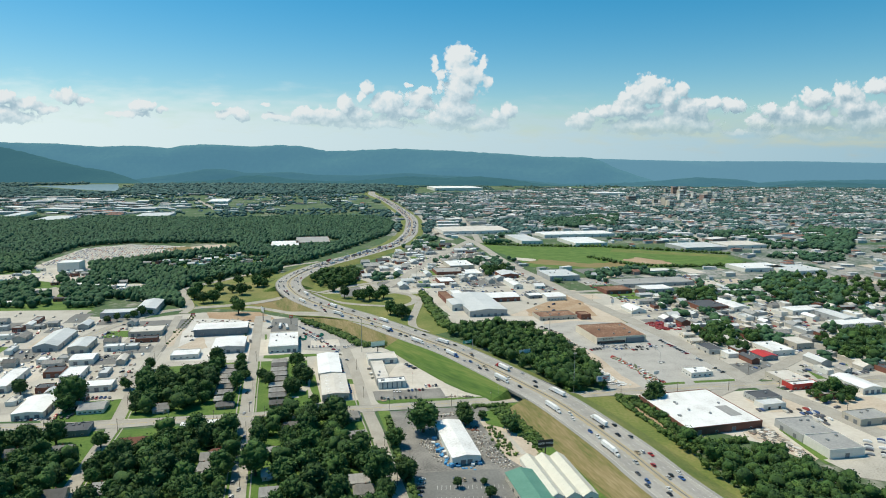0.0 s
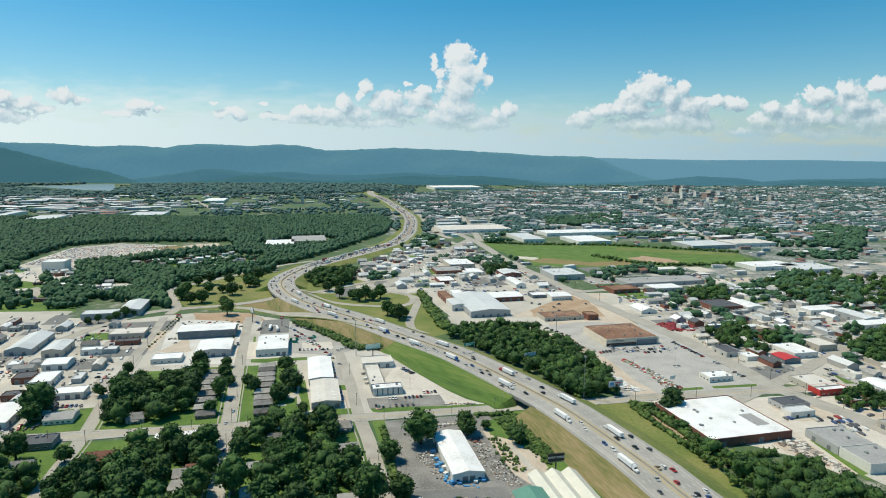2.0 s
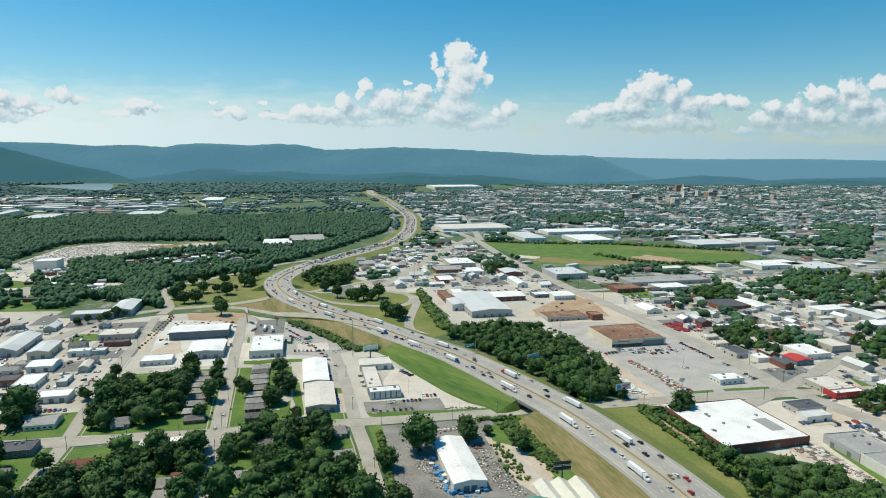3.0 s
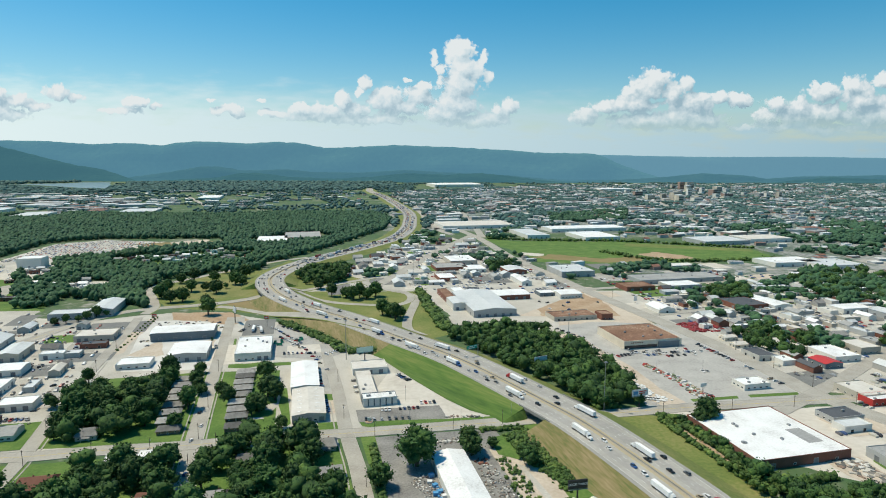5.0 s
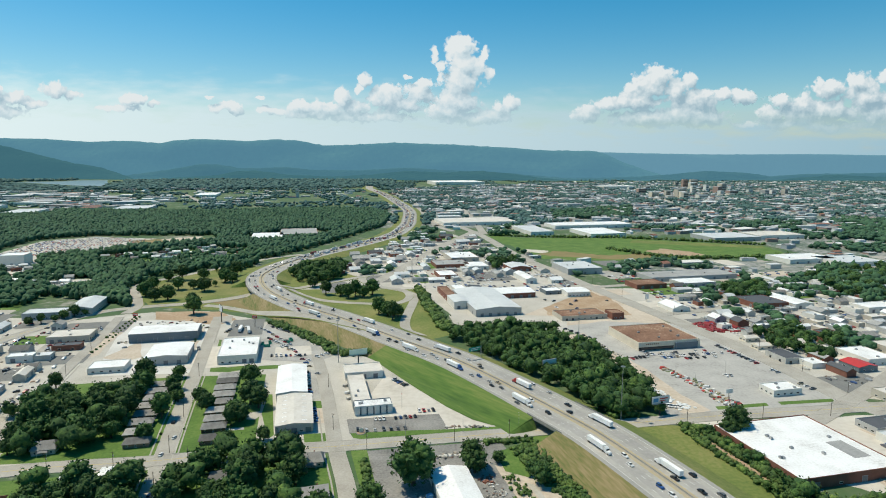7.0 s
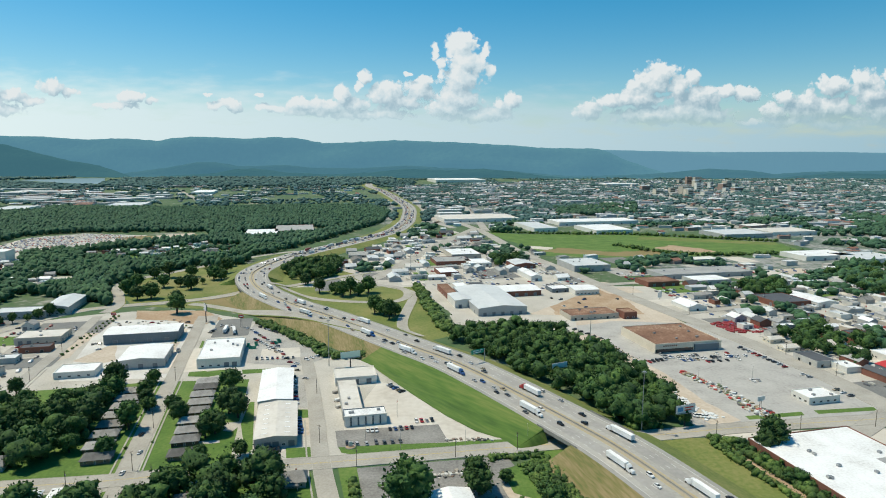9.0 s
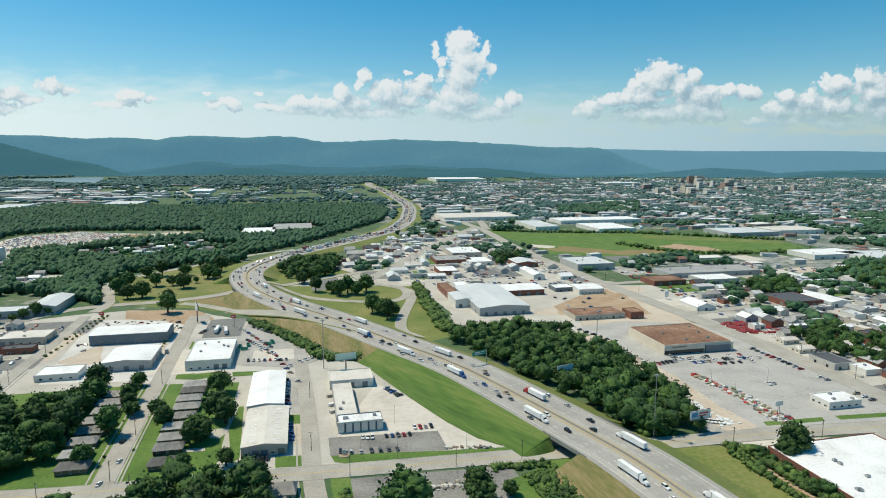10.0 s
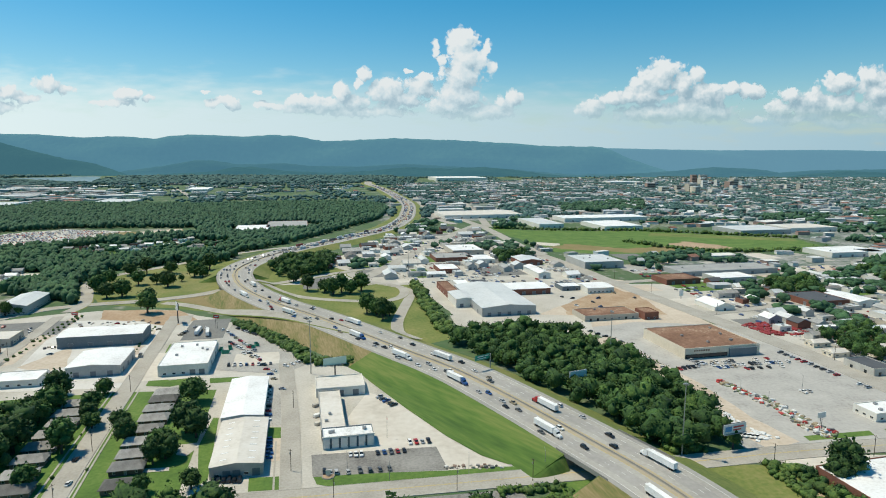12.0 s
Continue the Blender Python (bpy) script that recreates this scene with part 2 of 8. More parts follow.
def box(x0, x1, y0, y1, z0, z1, soft=0.0):
    bm = bmesh.new()
    add_box(bm, x0, x1, y0, y1, z0, z1)
    if soft:
        bmesh.ops.bevel(bm, geom=bm.edges[:], offset=soft, segments=1, affect="EDGES")
    return bm


def rod(points, radii, sides=6):
    """A round bar through the points, with a radius at each."""
    bm = bmesh.new()
    rings = []
    for i, p in enumerate(points):
        p = Vector(p)
        a = Vector(points[max(0, i - 1)])
        b = Vector(points[min(len(points) - 1, i + 1)])
        q = (b - a).to_track_quat("Z", "Y")
        rings.append([bm.verts.new(p + q @ Vector((math.cos(k * math.tau / sides) * radii[i], math.sin(k * math.tau / sides) * radii[i], 0))) for k in range(sides)])
    for r, s in zip(rings, rings[1:]):
        for k in range(sides):
            bm.faces.new((r[k], r[(k + 1) % sides], s[(k + 1) % sides], s[k]))
    bm.faces.new(rings[0][::-1])
    bm.faces.new(rings[-1])
    return bm


def join(*bms):
    me = bpy.data.meshes.new("tmp")
    out = bmesh.new()
    for b in bms:
        b.to_mesh(me)
        b.free()
        out.from_mesh(me)
    bpy.data.meshes.remove(me)
    return out


def smooth_line(points, step=6.0):
    """Catmull-Rom through the points, sampled about every step metres."""
    p = [np.array(q, float) for q in points]
    p = [2 * p[0] - p[1]] + p + [2 * p[-1] - p[-2]]
    out = []
    for i in range(1, len(p) - 2):
        n = max(2, int(np.linalg.norm(p[i + 1] - p[i]) / step))
        for k in range(n):
            t = k / n
            out.append(0.5 * (2 * p[i] + (p[i + 1] - p[i - 1]) * t + (2 * p[i - 1] - 5 * p[i] + 4 * p[i + 1] - p[i + 2]) * t * t + (3 * p[i] - p[i - 1] - 3 * p[i + 1] + p[i + 2]) * t ** 3))
    out.append(p[-2])
    return np.array(out)


def sides_of(line):
    d = np.gradient(line[:, :2], axis=0)
    d /= np.linalg.norm(d, axis=1)[:, None]
    return np.stack([d[:, 1], -d[:, 0]], 1)  # to the right of travel


def sweep(name, line, profile, mats, kind="structure", label="", category=""):
    """Sweeps a cross profile (offset to the right, height or None for the line's own, material index) along a line of x, y, z."""
    nrm = sides_of(line)
    verts, faces, idx = [], [], []
    m = len(profile)
    for p, n in zip(line, nrm):
        for off, h, _ in profile:
            verts.append((p[0] + n[0] * off, p[1] + n[1] * off, h if isinstance(h, float) else p[2] + h[0]))
    for i in range(len(line) - 1):
        for k in range(m - 1):
            a = i * m + k
            faces.append((a, a + m, a + m + 1, a + 1))
            idx.append(profile[k][2])
    me = bpy.data.meshes.new(name)
    me.from_pydata(verts, [], faces)
    for q in mats:
        me.materials.append(q)
    me.polygons.foreach_set("material_index", idx)
    me.update()
    return tagged(new(name, me), label, category, kind=kind)


ROADS = []  # centre lines with half widths, for keeping things clear


def bank_height(x, y):
    """Height of the highway's grass bank at a place."""
    d = np.hypot(hw_line[:, 0] - x, hw_line[:, 1] - y)
    i = int(np.argmin(d))
    return hw_line[i, 2] * min(1.0, max(0.0, 1 - (d[i] - HW - 1.0) / 18.5))


RAMPS = [0]


def climbing_ramp(name, points, width, label):
    """A slip road that lies on the ground and climbs the highway's bank."""
    width *= 1.25
    RAMPS[0] += 1
    lift = 0.22 + 0.07 * RAMPS[0]
    line = smooth_line(points, 4.0)
    ROADS.append((line, width / 2))
    n = sides_of(line)
    v, f, idx = [], [], []
    offs = (-width / 2 - 1.6, -width / 2 - 0.2, -width / 2, -width * 0.25, 0.0, width * 0.25, width / 2, width / 2 + 0.2, width / 2 + 1.6)
    for p, q in zip(line, n):
        mid = bank_height(*p)
        for o in offs:
            x, y = p[0] + q[0] * o, p[1] + q[1] * o
            h = bank_height(x, y)
            h = max(h, mid * 0.5 + h * 0.5)
            v.append((x, y, h + (lift if abs(o) <= width / 2 + 0.01 else lift + 0.08 if abs(o) < width / 2 + 1 else -0.05)))
    m = len(offs)
    for i in range(len(line) - 1):
        for k in range(m - 1):
            b = i * m + k
            f.append((b, b + m, b + m + 1, b + 1))
            idx.append(1 if k in (0, m - 2) else 2 if k in (1, m - 3) else 0)
    me = bpy.data.meshes.new(name)
    me.from_pydata(v, [], f)
    for mt in (street_mat, meadow, concrete):
        me.materials.append(mt)
    me.polygons.foreach_set("material_index", idx)
    me.update()
    return tagged(new(name, me), label, "ramp", kind="structure")


def street(name, points, width, z=0.06, rise=0.22, mat=None, label="", kerb=True, step=6.0):
    width *= 1.25
    line = smooth_line(points, step)
    z += rise
    line = np.column_stack([line[:, :2], np.full(len(line), z)])
    ROADS.append((line[:, :2], width / 2))
    STREETS.append((line[:, :2], width / 2, z))
    h = width / 2
    prof = [(-h - 0.15, -0.05, 1), (-h - 0.15, z + 0.10, 1), (-h, z + 0.10, 1), (-h, z, 0), (h, z, 1), (h, z + 0.10, 1), (h + 0.15, z + 0.10, 1), (h + 0.15, -0.05, 1)]
    if not kerb:
        prof = [(-h, z, 0), (h, z, 0)]
    return sweep(name, line, [(o, float(a), i) for o, a, i in prof], [mat or street_mat, concrete], label=label, category="road")


LAYER = [0]
PATCHES, STREETS = [], []


def ground_z(x, y):
    """Height of the paving or ground cover at a place."""
    z = 0.0
    for x0, x1, y0, y1, poly, h in PATCHES:
        if h > z and x0 < x < x1 and y0 < y < y1 and inside(x, y, poly):
            z = h
    for line, half, h in STREETS:
        if h > z and np.min(np.hypot(line[:, 0] - x, line[:, 1] - y)) < half:
            z = h
    return z


def patch(name, points, mat, z=None, label="", category="ground", wobble=0.0, step=8.0):
    """A sheet of ground cover within an outline, with an uneven rim; each lies 3 mm above the one before."""
    pts = []
    if z is None:
        LAYER[0] += 1
        z = 0.01 + 0.003 * LAYER[0]
    n = len(points)
    for i in range(n):
        a, b = Vector(points[i]), Vector(points[(i + 1) % n])
        k = max(1, int((b - a).length / step))
        for j in range(k):
            q = a.lerp(b, j / k)
            w = noise.noise_vector(Vector((q.x * 0.07, q.y * 0.07, z))) * wobble
            pts.append((q.x + w.x, q.y + w.y, z))
    PATCHES.append((min(p[0] for p in points), max(p[0] for p in points), min(p[1] for p in points), max(p[1] for p in points), points, z))
    bm = bmesh.new()
    f = bm.faces.new([bm.verts.new(p) for p in pts])
    f.normal_update()
    if f.normal.z < 0:
        f.normal_flip()
    bmesh.ops.triangulate(bm, faces=[f])
    ob = part(name, bm, mat)
    return tagged(ob, label, category, kind="structure")


def inside(x, y, poly):
    c, j = False, len(poly) - 1
    for i in range(len(poly)):
        (xi, yi), (xj, yj) = poly[i], poly[j]
        if (yi > y) != (yj > y) and x < (xj - xi) * (y - yi) / (yj - yi) + xi:
            c = not c
        j = i
    return c


ROAD_CACHE = {}


def near_road(x, y, gap=3.0):
    if ROAD_CACHE.get("count") != len(ROADS):
        ROAD_CACHE["count"] = len(ROADS)
        ROAD_CACHE["xy"] = np.concatenate([line for line, _ in ROADS])
        ROAD_CACHE["half"] = np.concatenate([np.full(len(line), h) for line, h in ROADS])
    d = np.abs(ROAD_CACHE["xy"] - (x, y))
    k = np.maximum(d[:, 0], d[:, 1]) < 40
    if not k.any():
        return False
    return bool(np.any(np.hypot(d[k, 0], d[k, 1]) < ROAD_CACHE["half"][k] + gap))


class Discs:
    """Discs of ground that buildings stand on, in a grid of cells."""

    def __init__(self):
        self.cells = {}

    def append(self, disc):
        x, y, r = disc
        for i in range(int((x - r) // 60), int((x + r) // 60) + 1):
            for j in range(int((y - r) // 60), int((y + r) // 60) + 1):
                self.cells.setdefault((i, j), []).append(disc)

    def near(self, x, y, r):
        for i in range(int((x - r) // 60), int((x + r) // 60) + 1):
            for j in range(int((y - r) // 60), int((y + r) // 60) + 1):
                yield from self.cells.get((i, j), ())


TAKEN = Discs()


def clear(x, y, r):
    return all(math.hypot(x - a, y - b) > r + c for a, b, c in TAKEN.near(x, y, r))


# -- buildings --
def hip_roof(w, d, h0, rise, over=0.4, hip=0.0):
    """A pitched roof along x with eaves, hipped by hip metres at the ends, 0.15 m thick."""
    bm = bmesh.new()
    X, Y = w / 2 + over, d / 2 + over
    for dz in (0.0, -0.15):
        v = [bm.verts.new(q) for q in ((-X, -Y, h0 + dz), (X, -Y, h0 + dz), (X, Y, h0 + dz), (-X, Y, h0 + dz), (-X + hip, 0, h0 + rise + dz), (X - hip, 0, h0 + rise + dz))]
        for f in ((0, 1, 5, 4), (2, 3, 4, 5), (1, 2, 5), (3, 0, 4)):
            if hip > 0 or len(f) == 4:
                bm.faces.new([v[i] for i in (f if dz == 0 else f[::-1])])
    bm.verts.ensure_lookup_table()
    ring = [0, 1, 2, 3] if hip > 0 else [0, 1, 5, 2, 3, 4]
    for a, b in zip(ring, ring[1:] + ring[:1]):
        bm.faces.new([bm.verts[i] for i in (b, a, a + 6, b + 6)])
    return bm


def gable_walls(w, d, h, rise):
    bm = bmesh.new()
    x, y = w / 2, d / 2
    v = [bm.verts.new(q) for q in ((-x, -y, 0), (x, -y, 0), (x, y, 0), (-x, y, 0), (-x, -y, h), (x, -y, h), (x, y, h), (-x, y, h), (-x, 0, h + rise), (x, 0, h + rise))]
    for f in ((0, 1, 5, 4), (2, 3, 7, 6), (1, 2, 6, 9, 5), (3, 0, 4, 8, 7), (3, 2, 1, 0)):
        bm.faces.new([v[i] for i in f])
    return bm


def flat_walls(w, d, h, up=0.6, thick=0.3):
    """Four walls with a parapet of real thickness."""
    bm = bmesh.new()
    x, y = w / 2, d / 2
    o = [(-x, -y), (x, -y), (x, y), (-x, y)]
    i = [(-x + thick, -y + thick), (x - thick, -y + thick), (x - thick, y - thick), (-x + thick, y - thick)]
    rows = [[bm.verts.new((*q, z)) for q in ring] for ring, z in ((o, 0), (o, h + up), (i, h + up), (i, h - 0.2))]
    for a, b in zip(rows, rows[1:]):
        for k in range(4):
            bm.faces.new((a[k], a[(k + 1) % 4], b[(k + 1) % 4], b[k]))
    return bm


WINDOW, DOOR, UNIT = {}, {}, {}


def opening_mesh(store, key, w, h, mats):
    """A framed pane or door, 12 cm deep, centred, facing -y."""
    if key not in store:
        bm = bmesh.new()
        t = min(0.12, w * 0.08)
        for a in ((-w / 2, -w / 2 + t, 0, h), (w / 2 - t, w / 2, 0, h), (-w / 2 + t, w / 2 - t, 0, t), (-w / 2 + t, w / 2 - t, h - t, h)):
            add_box(bm, a[0], a[1], -0.12, 0.02, a[2], a[3])
        add_box(bm, -w / 2 + t, w / 2 - t, -0.05, 0.02, t, h - t, mat=1)
        me = bpy.data.meshes.new(key)
        bm.to_mesh(me)
        bm.free()
        for q in mats:
            me.materials.append(q)
        store[key] = me
    return store[key]


def unit_mesh():
    if "unit" not in UNIT:
        bm = box(-1.0, 1.0, -0.8, 0.8, 0.15, 1.15, 0.06)
        add_box(bm, -0.9, 0.9, -0.7, 0.7, 0.0, 0.15)
        add_box(bm, -0.5, 0.5, -0.5, 0.5, 1.15, 1.3)
        me = bpy.data.meshes.new("roof_unit")
        bm.to_mesh(me)
        bm.free()
        me.materials.append(steel)
        UNIT["unit"] = me
    return UNIT["unit"]


def side_pose(side, w, d, along, z):
    """Where something at a fraction (-0.5 to 0.5) along a side sits: f front -y, b back, l left -x, r right."""
    if side == "f":
        return pose(along * w, -d / 2, z)
    if side == "b":
        return pose(along * w, d / 2, z, 0, 0, 180)
    if side == "l":
        return pose(-w / 2, along * d, z, 0, 0, -90)
    return pose(w / 2, along * d, z, 0, 0, 90)


def building(name, x, y, w, d, rot, h, walls, roof, label, style="flat", rise=0.0, doors=0, windows=0, units=0, sides="fl", group="", category="building", hip=0.0, seed=0, skylights=0, z=0.0):
    """A shed, shop or warehouse: walls, roof, roller doors, windows and plant on the roof."""
    rnd = random.Random(int(x * 7 + y * 13) + seed)
    h, rise = h * 1.15, rise * 1.2
    ob = root(name, x, y, z, rot, label, category, group)
    TAKEN.append((x, y, math.hypot(w, d) / 2))
    if style == "flat":
        part("wall", flat_walls(w, d, h), walls, ob)
        part("roof", box(-w / 2 + 0.3, w / 2 - 0.3, -d / 2 + 0.3, d / 2 - 0.3, h - 0.25, h + 0.1), roof, ob)
        top = h + 0.1
    else:
        along = w >= d
        a, b = (w, d) if along else (d, w)
        q = part("wall", gable_walls(a, b, h, rise), walls, ob)
        r = part("roof", hip_roof(a, b, h + 0.17, rise, 0.3, hip), roof, ob)
        for k in (q, r):
            if not along:
                k.matrix_basis = pose(0, 0, 0, 0, 0, 90)
        top = h + 0.1 + rise * 0.3
        if skylights:
            for i in range(skylights):
                s = (i + 0.5) / skylights - 0.5
                for e in (-1, 1):
                    sl = math.degrees(math.atan2(rise, b / 2))
                    m = pose(s * a * 0.94, e * b * 0.27, h + 0.2 + rise * 0.46, -e * sl, 0, 0)
                    m = m if along else pose(0, 0, 0, 0, 0, 90) @ m
                    shared("skylight", opening_mesh(WINDOW, "skylight", 1.0, 3.2, [steel, roof_white]), ob, m @ pose(0, 1.6, 0.02, 90, 0, 0))
    if h > 4.6:
        dm, dz = opening_mesh(DOOR, "dock_door", 3.6, 3.8, [steel, door_mat]), 0.0
    else:
        dm, dz = opening_mesh(DOOR, "shop_door", 2.4, 2.6, [steel, glass]), 0.0
    wm = opening_mesh(WINDOW, "shop_window", 2.2, 1.3, [wall_white, glass])
    for s in sides:
        long = w if s in "fb" else d
        nd = max(0, min(doors, int(long / 6)))
        nw = max(0, min(windows, int(long / 4)))
        slots = nd + nw
        kinds = ["d"] * nd + ["w"] * nw
        rnd.shuffle(kinds)
        for i, k in enumerate(kinds):
            u = (i + 0.5) / slots - 0.5
            if k == "d":
                shared("door", dm, ob, side_pose(s, w, d, u * 0.92, dz))
            else:
                shared("window", wm, ob, side_pose(s, w, d, u * 0.92, min(1.1, h - 1.6)))
    for i in range(units):
        px_, py_ = rnd.uniform(-0.38, 0.38) * w, rnd.uniform(-0.36, 0.36) * d
        if style != "flat":
            continue
        shared("roof_unit", unit_mesh(), ob, pose(px_, py_, top, 0, 0, rnd.choice((0, 90))))
    return ob


def house(x, y, w, d, rot, label, h=2.9, rise=2.3, wall=None, roof=None, hip=1.8, porch=True, chimney=True, group="houses of the neighbourhood"):
    rnd = random.Random(int(x * 3 + y * 5))
    w, d, h, rise = w * 1.18, d * 1.18, h * 1.08, rise * 1.15
    ob = root("house", x, y, 0, rot, label, "house", group)
    TAKEN.append((x, y, max(w, d) * 0.55))
    part("wall", gable_walls(w, d, h, rise) if hip == 0 else box(-w / 2, w / 2, -d / 2, d / 2, 0, h), wall or wall_tan, ob)
    r = part("roof", hip_roof(w, d, h + 0.17, rise, 0.7, hip), roof or shingle, ob)
    if chimney:
        part("chimney", box(-0.35, 0.35, -0.3, 0.3, h + rise * 0.3, h + rise + 0.7, 0.03), wall_brick, r).matrix_basis = pose(rnd.uniform(-0.2, 0.2) * w, 0.6, 0)
    wm = opening_mesh(WINDOW, "house_window", 1.1, 1.3, [wall_white, glass])
    dm = opening_mesh(DOOR, "house_door", 1.0, 2.1, [wall_white, door_mat])
    for s, n in (("f", 3), ("l", 2), ("r", 2)):
        for i in range(n):
            u = (i + 0.5) / n - 0.5
            if s == "f" and i == 1:
                shared("door", dm, ob, side_pose(s, w, d, u, 0.25))
            else:
                shared("window", wm, ob, side_pose(s, w, d, u, 0.95))
    if porch:
        pr = part("porch_roof", hip_roof(w * 0.45, 2.4, 2.5, 0.7, 0.2, 0.6), roof or shingle, ob)
        pr.matrix_basis = pose(0, -d / 2 - 1.1, 0)
        for sx in (-1, 1):
            part("porch_post", box(-0.08, 0.08, -0.08, 0.08, 0, 2.4), wall_white, ob).matrix_basis = pose(sx * w * 0.2, -d / 2 - 2.1, 0)
    return ob


# -- trees --
def ico(sub):
    bm = bmesh.new()
    bmesh.ops.create_icosphere(bm, subdivisions=sub, radius=1.0)
    v = np.array([q.co[:] for q in bm.verts])
    f = np.array([[q.index for q in k.verts] for k in bm.faces])
    bm.free()
    return v, f


ICO1, ICO2, ICO3 = ico(1), ico(2), ico(3)


def lump(rng, centre, size, base, rough=0.28):
    """A knotted ball of foliage: points and triangles."""
    v, f = base
    k = rng.normal(size=(5, 3)) * 2.2
    ph = rng.uniform(0, 6.28, 5)
    r = 1 + rough * sum(np.sin(v @ k[i] + ph[i]) for i in range(5)) / 2.2 + rng.normal(size=len(v)) * rough * (0.58 if len(v) > 100 else 0.42)
    return v * r[:, None] * np.array(size) + np.array(centre), f


def mesh_of(name, chunks, mats, rounded=True):
    verts, faces, off = [], [], 0
    for v, f in chunks:
        verts.append(v)
        faces.append(f + off)
        off += len(v)
    me = bpy.data.meshes.new(name)
    V = np.concatenate(verts)
    F = [tuple(int(i) for i in q) for g in faces for q in g]
    me.from_pydata([tuple(q) for q in V], [], F)
    for m in mats:
        me.materials.append(m)
    me.polygons.foreach_set("use_smooth", [rounded] * len(me.polygons))
    me.update()
    return me


def leaf_sprays(rng, v, count, size):
    """Small bent sprays of leaves standing off a crown's surface."""
    at = v[rng.integers(0, len(v), count)] + rng.normal(size=(count, 3)) * size * 1.0
    a = rng.normal(size=(count, 3))
    a /= np.linalg.norm(a, axis=1)[:, None]
    b = np.cross(a, rng.normal(size=(count, 3)))
    b /= np.linalg.norm(b, axis=1)[:, None]
    s = size * rng.uniform(0.5, 1.2, (count, 1))
    c = np.cross(a, b)
    q = np.stack([at - a * s, at + b * s * 0.7 + c * s * 0.25, at + a * s, at - b * s * 0.7 + c * s * 0.25], 1).reshape(-1, 3)
    f = np.arange(count * 4).reshape(-1, 4)
    return q, f


TREES = []


def make_tree(seed, height, spread, lobes, name="tree"):
    """A broadleaf tree one can copy: forked tapered trunk, crown of many clumps with gaps."""
    rng = np.random.default_rng(seed)
    ob = root(name, 0, 0, 0, 0, "broadleaf tree in full dark green summer leaf", "tree", "broadleaf trees")
    base = height * 0.2
    bms = [rod([(0, 0, -0.2), (0.05, 0, base), (0.1, 0.05, height * 0.5)], [spread * 0.06, spread * 0.045, spread * 0.02], 7)]
    mid, half = height * 0.56, height * 0.36
    chunks = [lump(rng, (0, 0, mid), (spread * 0.33, spread * 0.33, half * 0.82), ICO3, 0.16)]
    for i in range(lobes):
        u = 1 - 1.72 * (i + 0.5) / lobes  # from the top of the crown to below its waist
        a = i * 2.4 + rng.uniform(-0.5, 0.5)
        ring = math.sqrt(max(0.0, 1 - u * u)) * spread * rng.uniform(0.27, 0.41)
        c = (ring * math.cos(a), ring * math.sin(a), mid + u * half * rng.uniform(0.75, 0.98))
        r = spread * rng.uniform(0.10, 0.175)
        chunks.append(lump(rng, c, (r, r, r * rng.uniform(0.75, 1.0)), ICO2, 0.26))
        if i % 4 == 1:
            bms.append(rod([(0.05, 0, base * rng.uniform(0.7, 1.2)), (c[0] * 0.5, c[1] * 0.5, c[2] * 0.75), c], [spread * 0.03, spread * 0.02, spread * 0.008], 5))
    allv = np.concatenate([c[0] for c in chunks[1:]])
    me = mesh_of("crown", chunks + [leaf_sprays(rng, allv, 1300, spread * 0.055)], [leaf])
    part("trunk", join(*bms), bark, ob)
    shared("crown", me, ob)
    return ob


def plant_tree(x, y, kind, size=1.0, z=0.0, label=""):
    src = TREES[kind % len(TREES)]
    size *= 1.22
    m = pose(x, y, z, 0, 0, (x * 37 + y * 91) % 360)
    t = copy_thing(src, m)
    t.scale = (size, size, size * (0.92 + 0.16 * ((x * 13.7 + y * 7.3) % 1)))
    if label:
        t["label"] = label
    return t


def wood(name, places, label, mat=None, lobes=2, kind="stuff", base=None):
    """Many trees in one mesh: places of (x, y, z, radius, height)."""
    rng = np.random.default_rng(len(places) + 7)
    chunks = []
    for x, y, z, r, h in places:
        for k in range(lobes):
            o = rng.normal(size=2) * r * (0.45 if k else 0.15)
            s = r * (1.0 if k == 0 else rng.uniform(0.5, 0.8))
            chunks.append(lump(rng, (x + o[0], y + o[1], z + h * (0.5 if k == 0 else rng.uniform(0.45, 0.78))), (s, s, h * (0.5 if k == 0 else rng.uniform(0.2, 0.3))), base or (ICO2 if k == 0 else ICO1), 0.3))
    me = mesh_of(name, chunks, [mat or woods])
    return tagged(new(name, me), label, "trees", kind=kind)


# -- vehicles --
def wheel_mesh(r, w):
    bm = rod([(-w / 2, 0, 0), (-w / 2 + 0.03, 0, 0), (w / 2 - 0.03, 0, 0), (w / 2, 0, 0)], [r * 0.82, r, r, r * 0.82], 10)
    me = bpy.data.meshes.new("wheel")
    bm.to_mesh(me)
    bm.free()
    me.materials.append(rubber)
    return me


CAR_WHEEL, TRUCK_WHEEL = wheel_mesh(0.34, 0.24), wheel_mesh(0.5, 0.3)


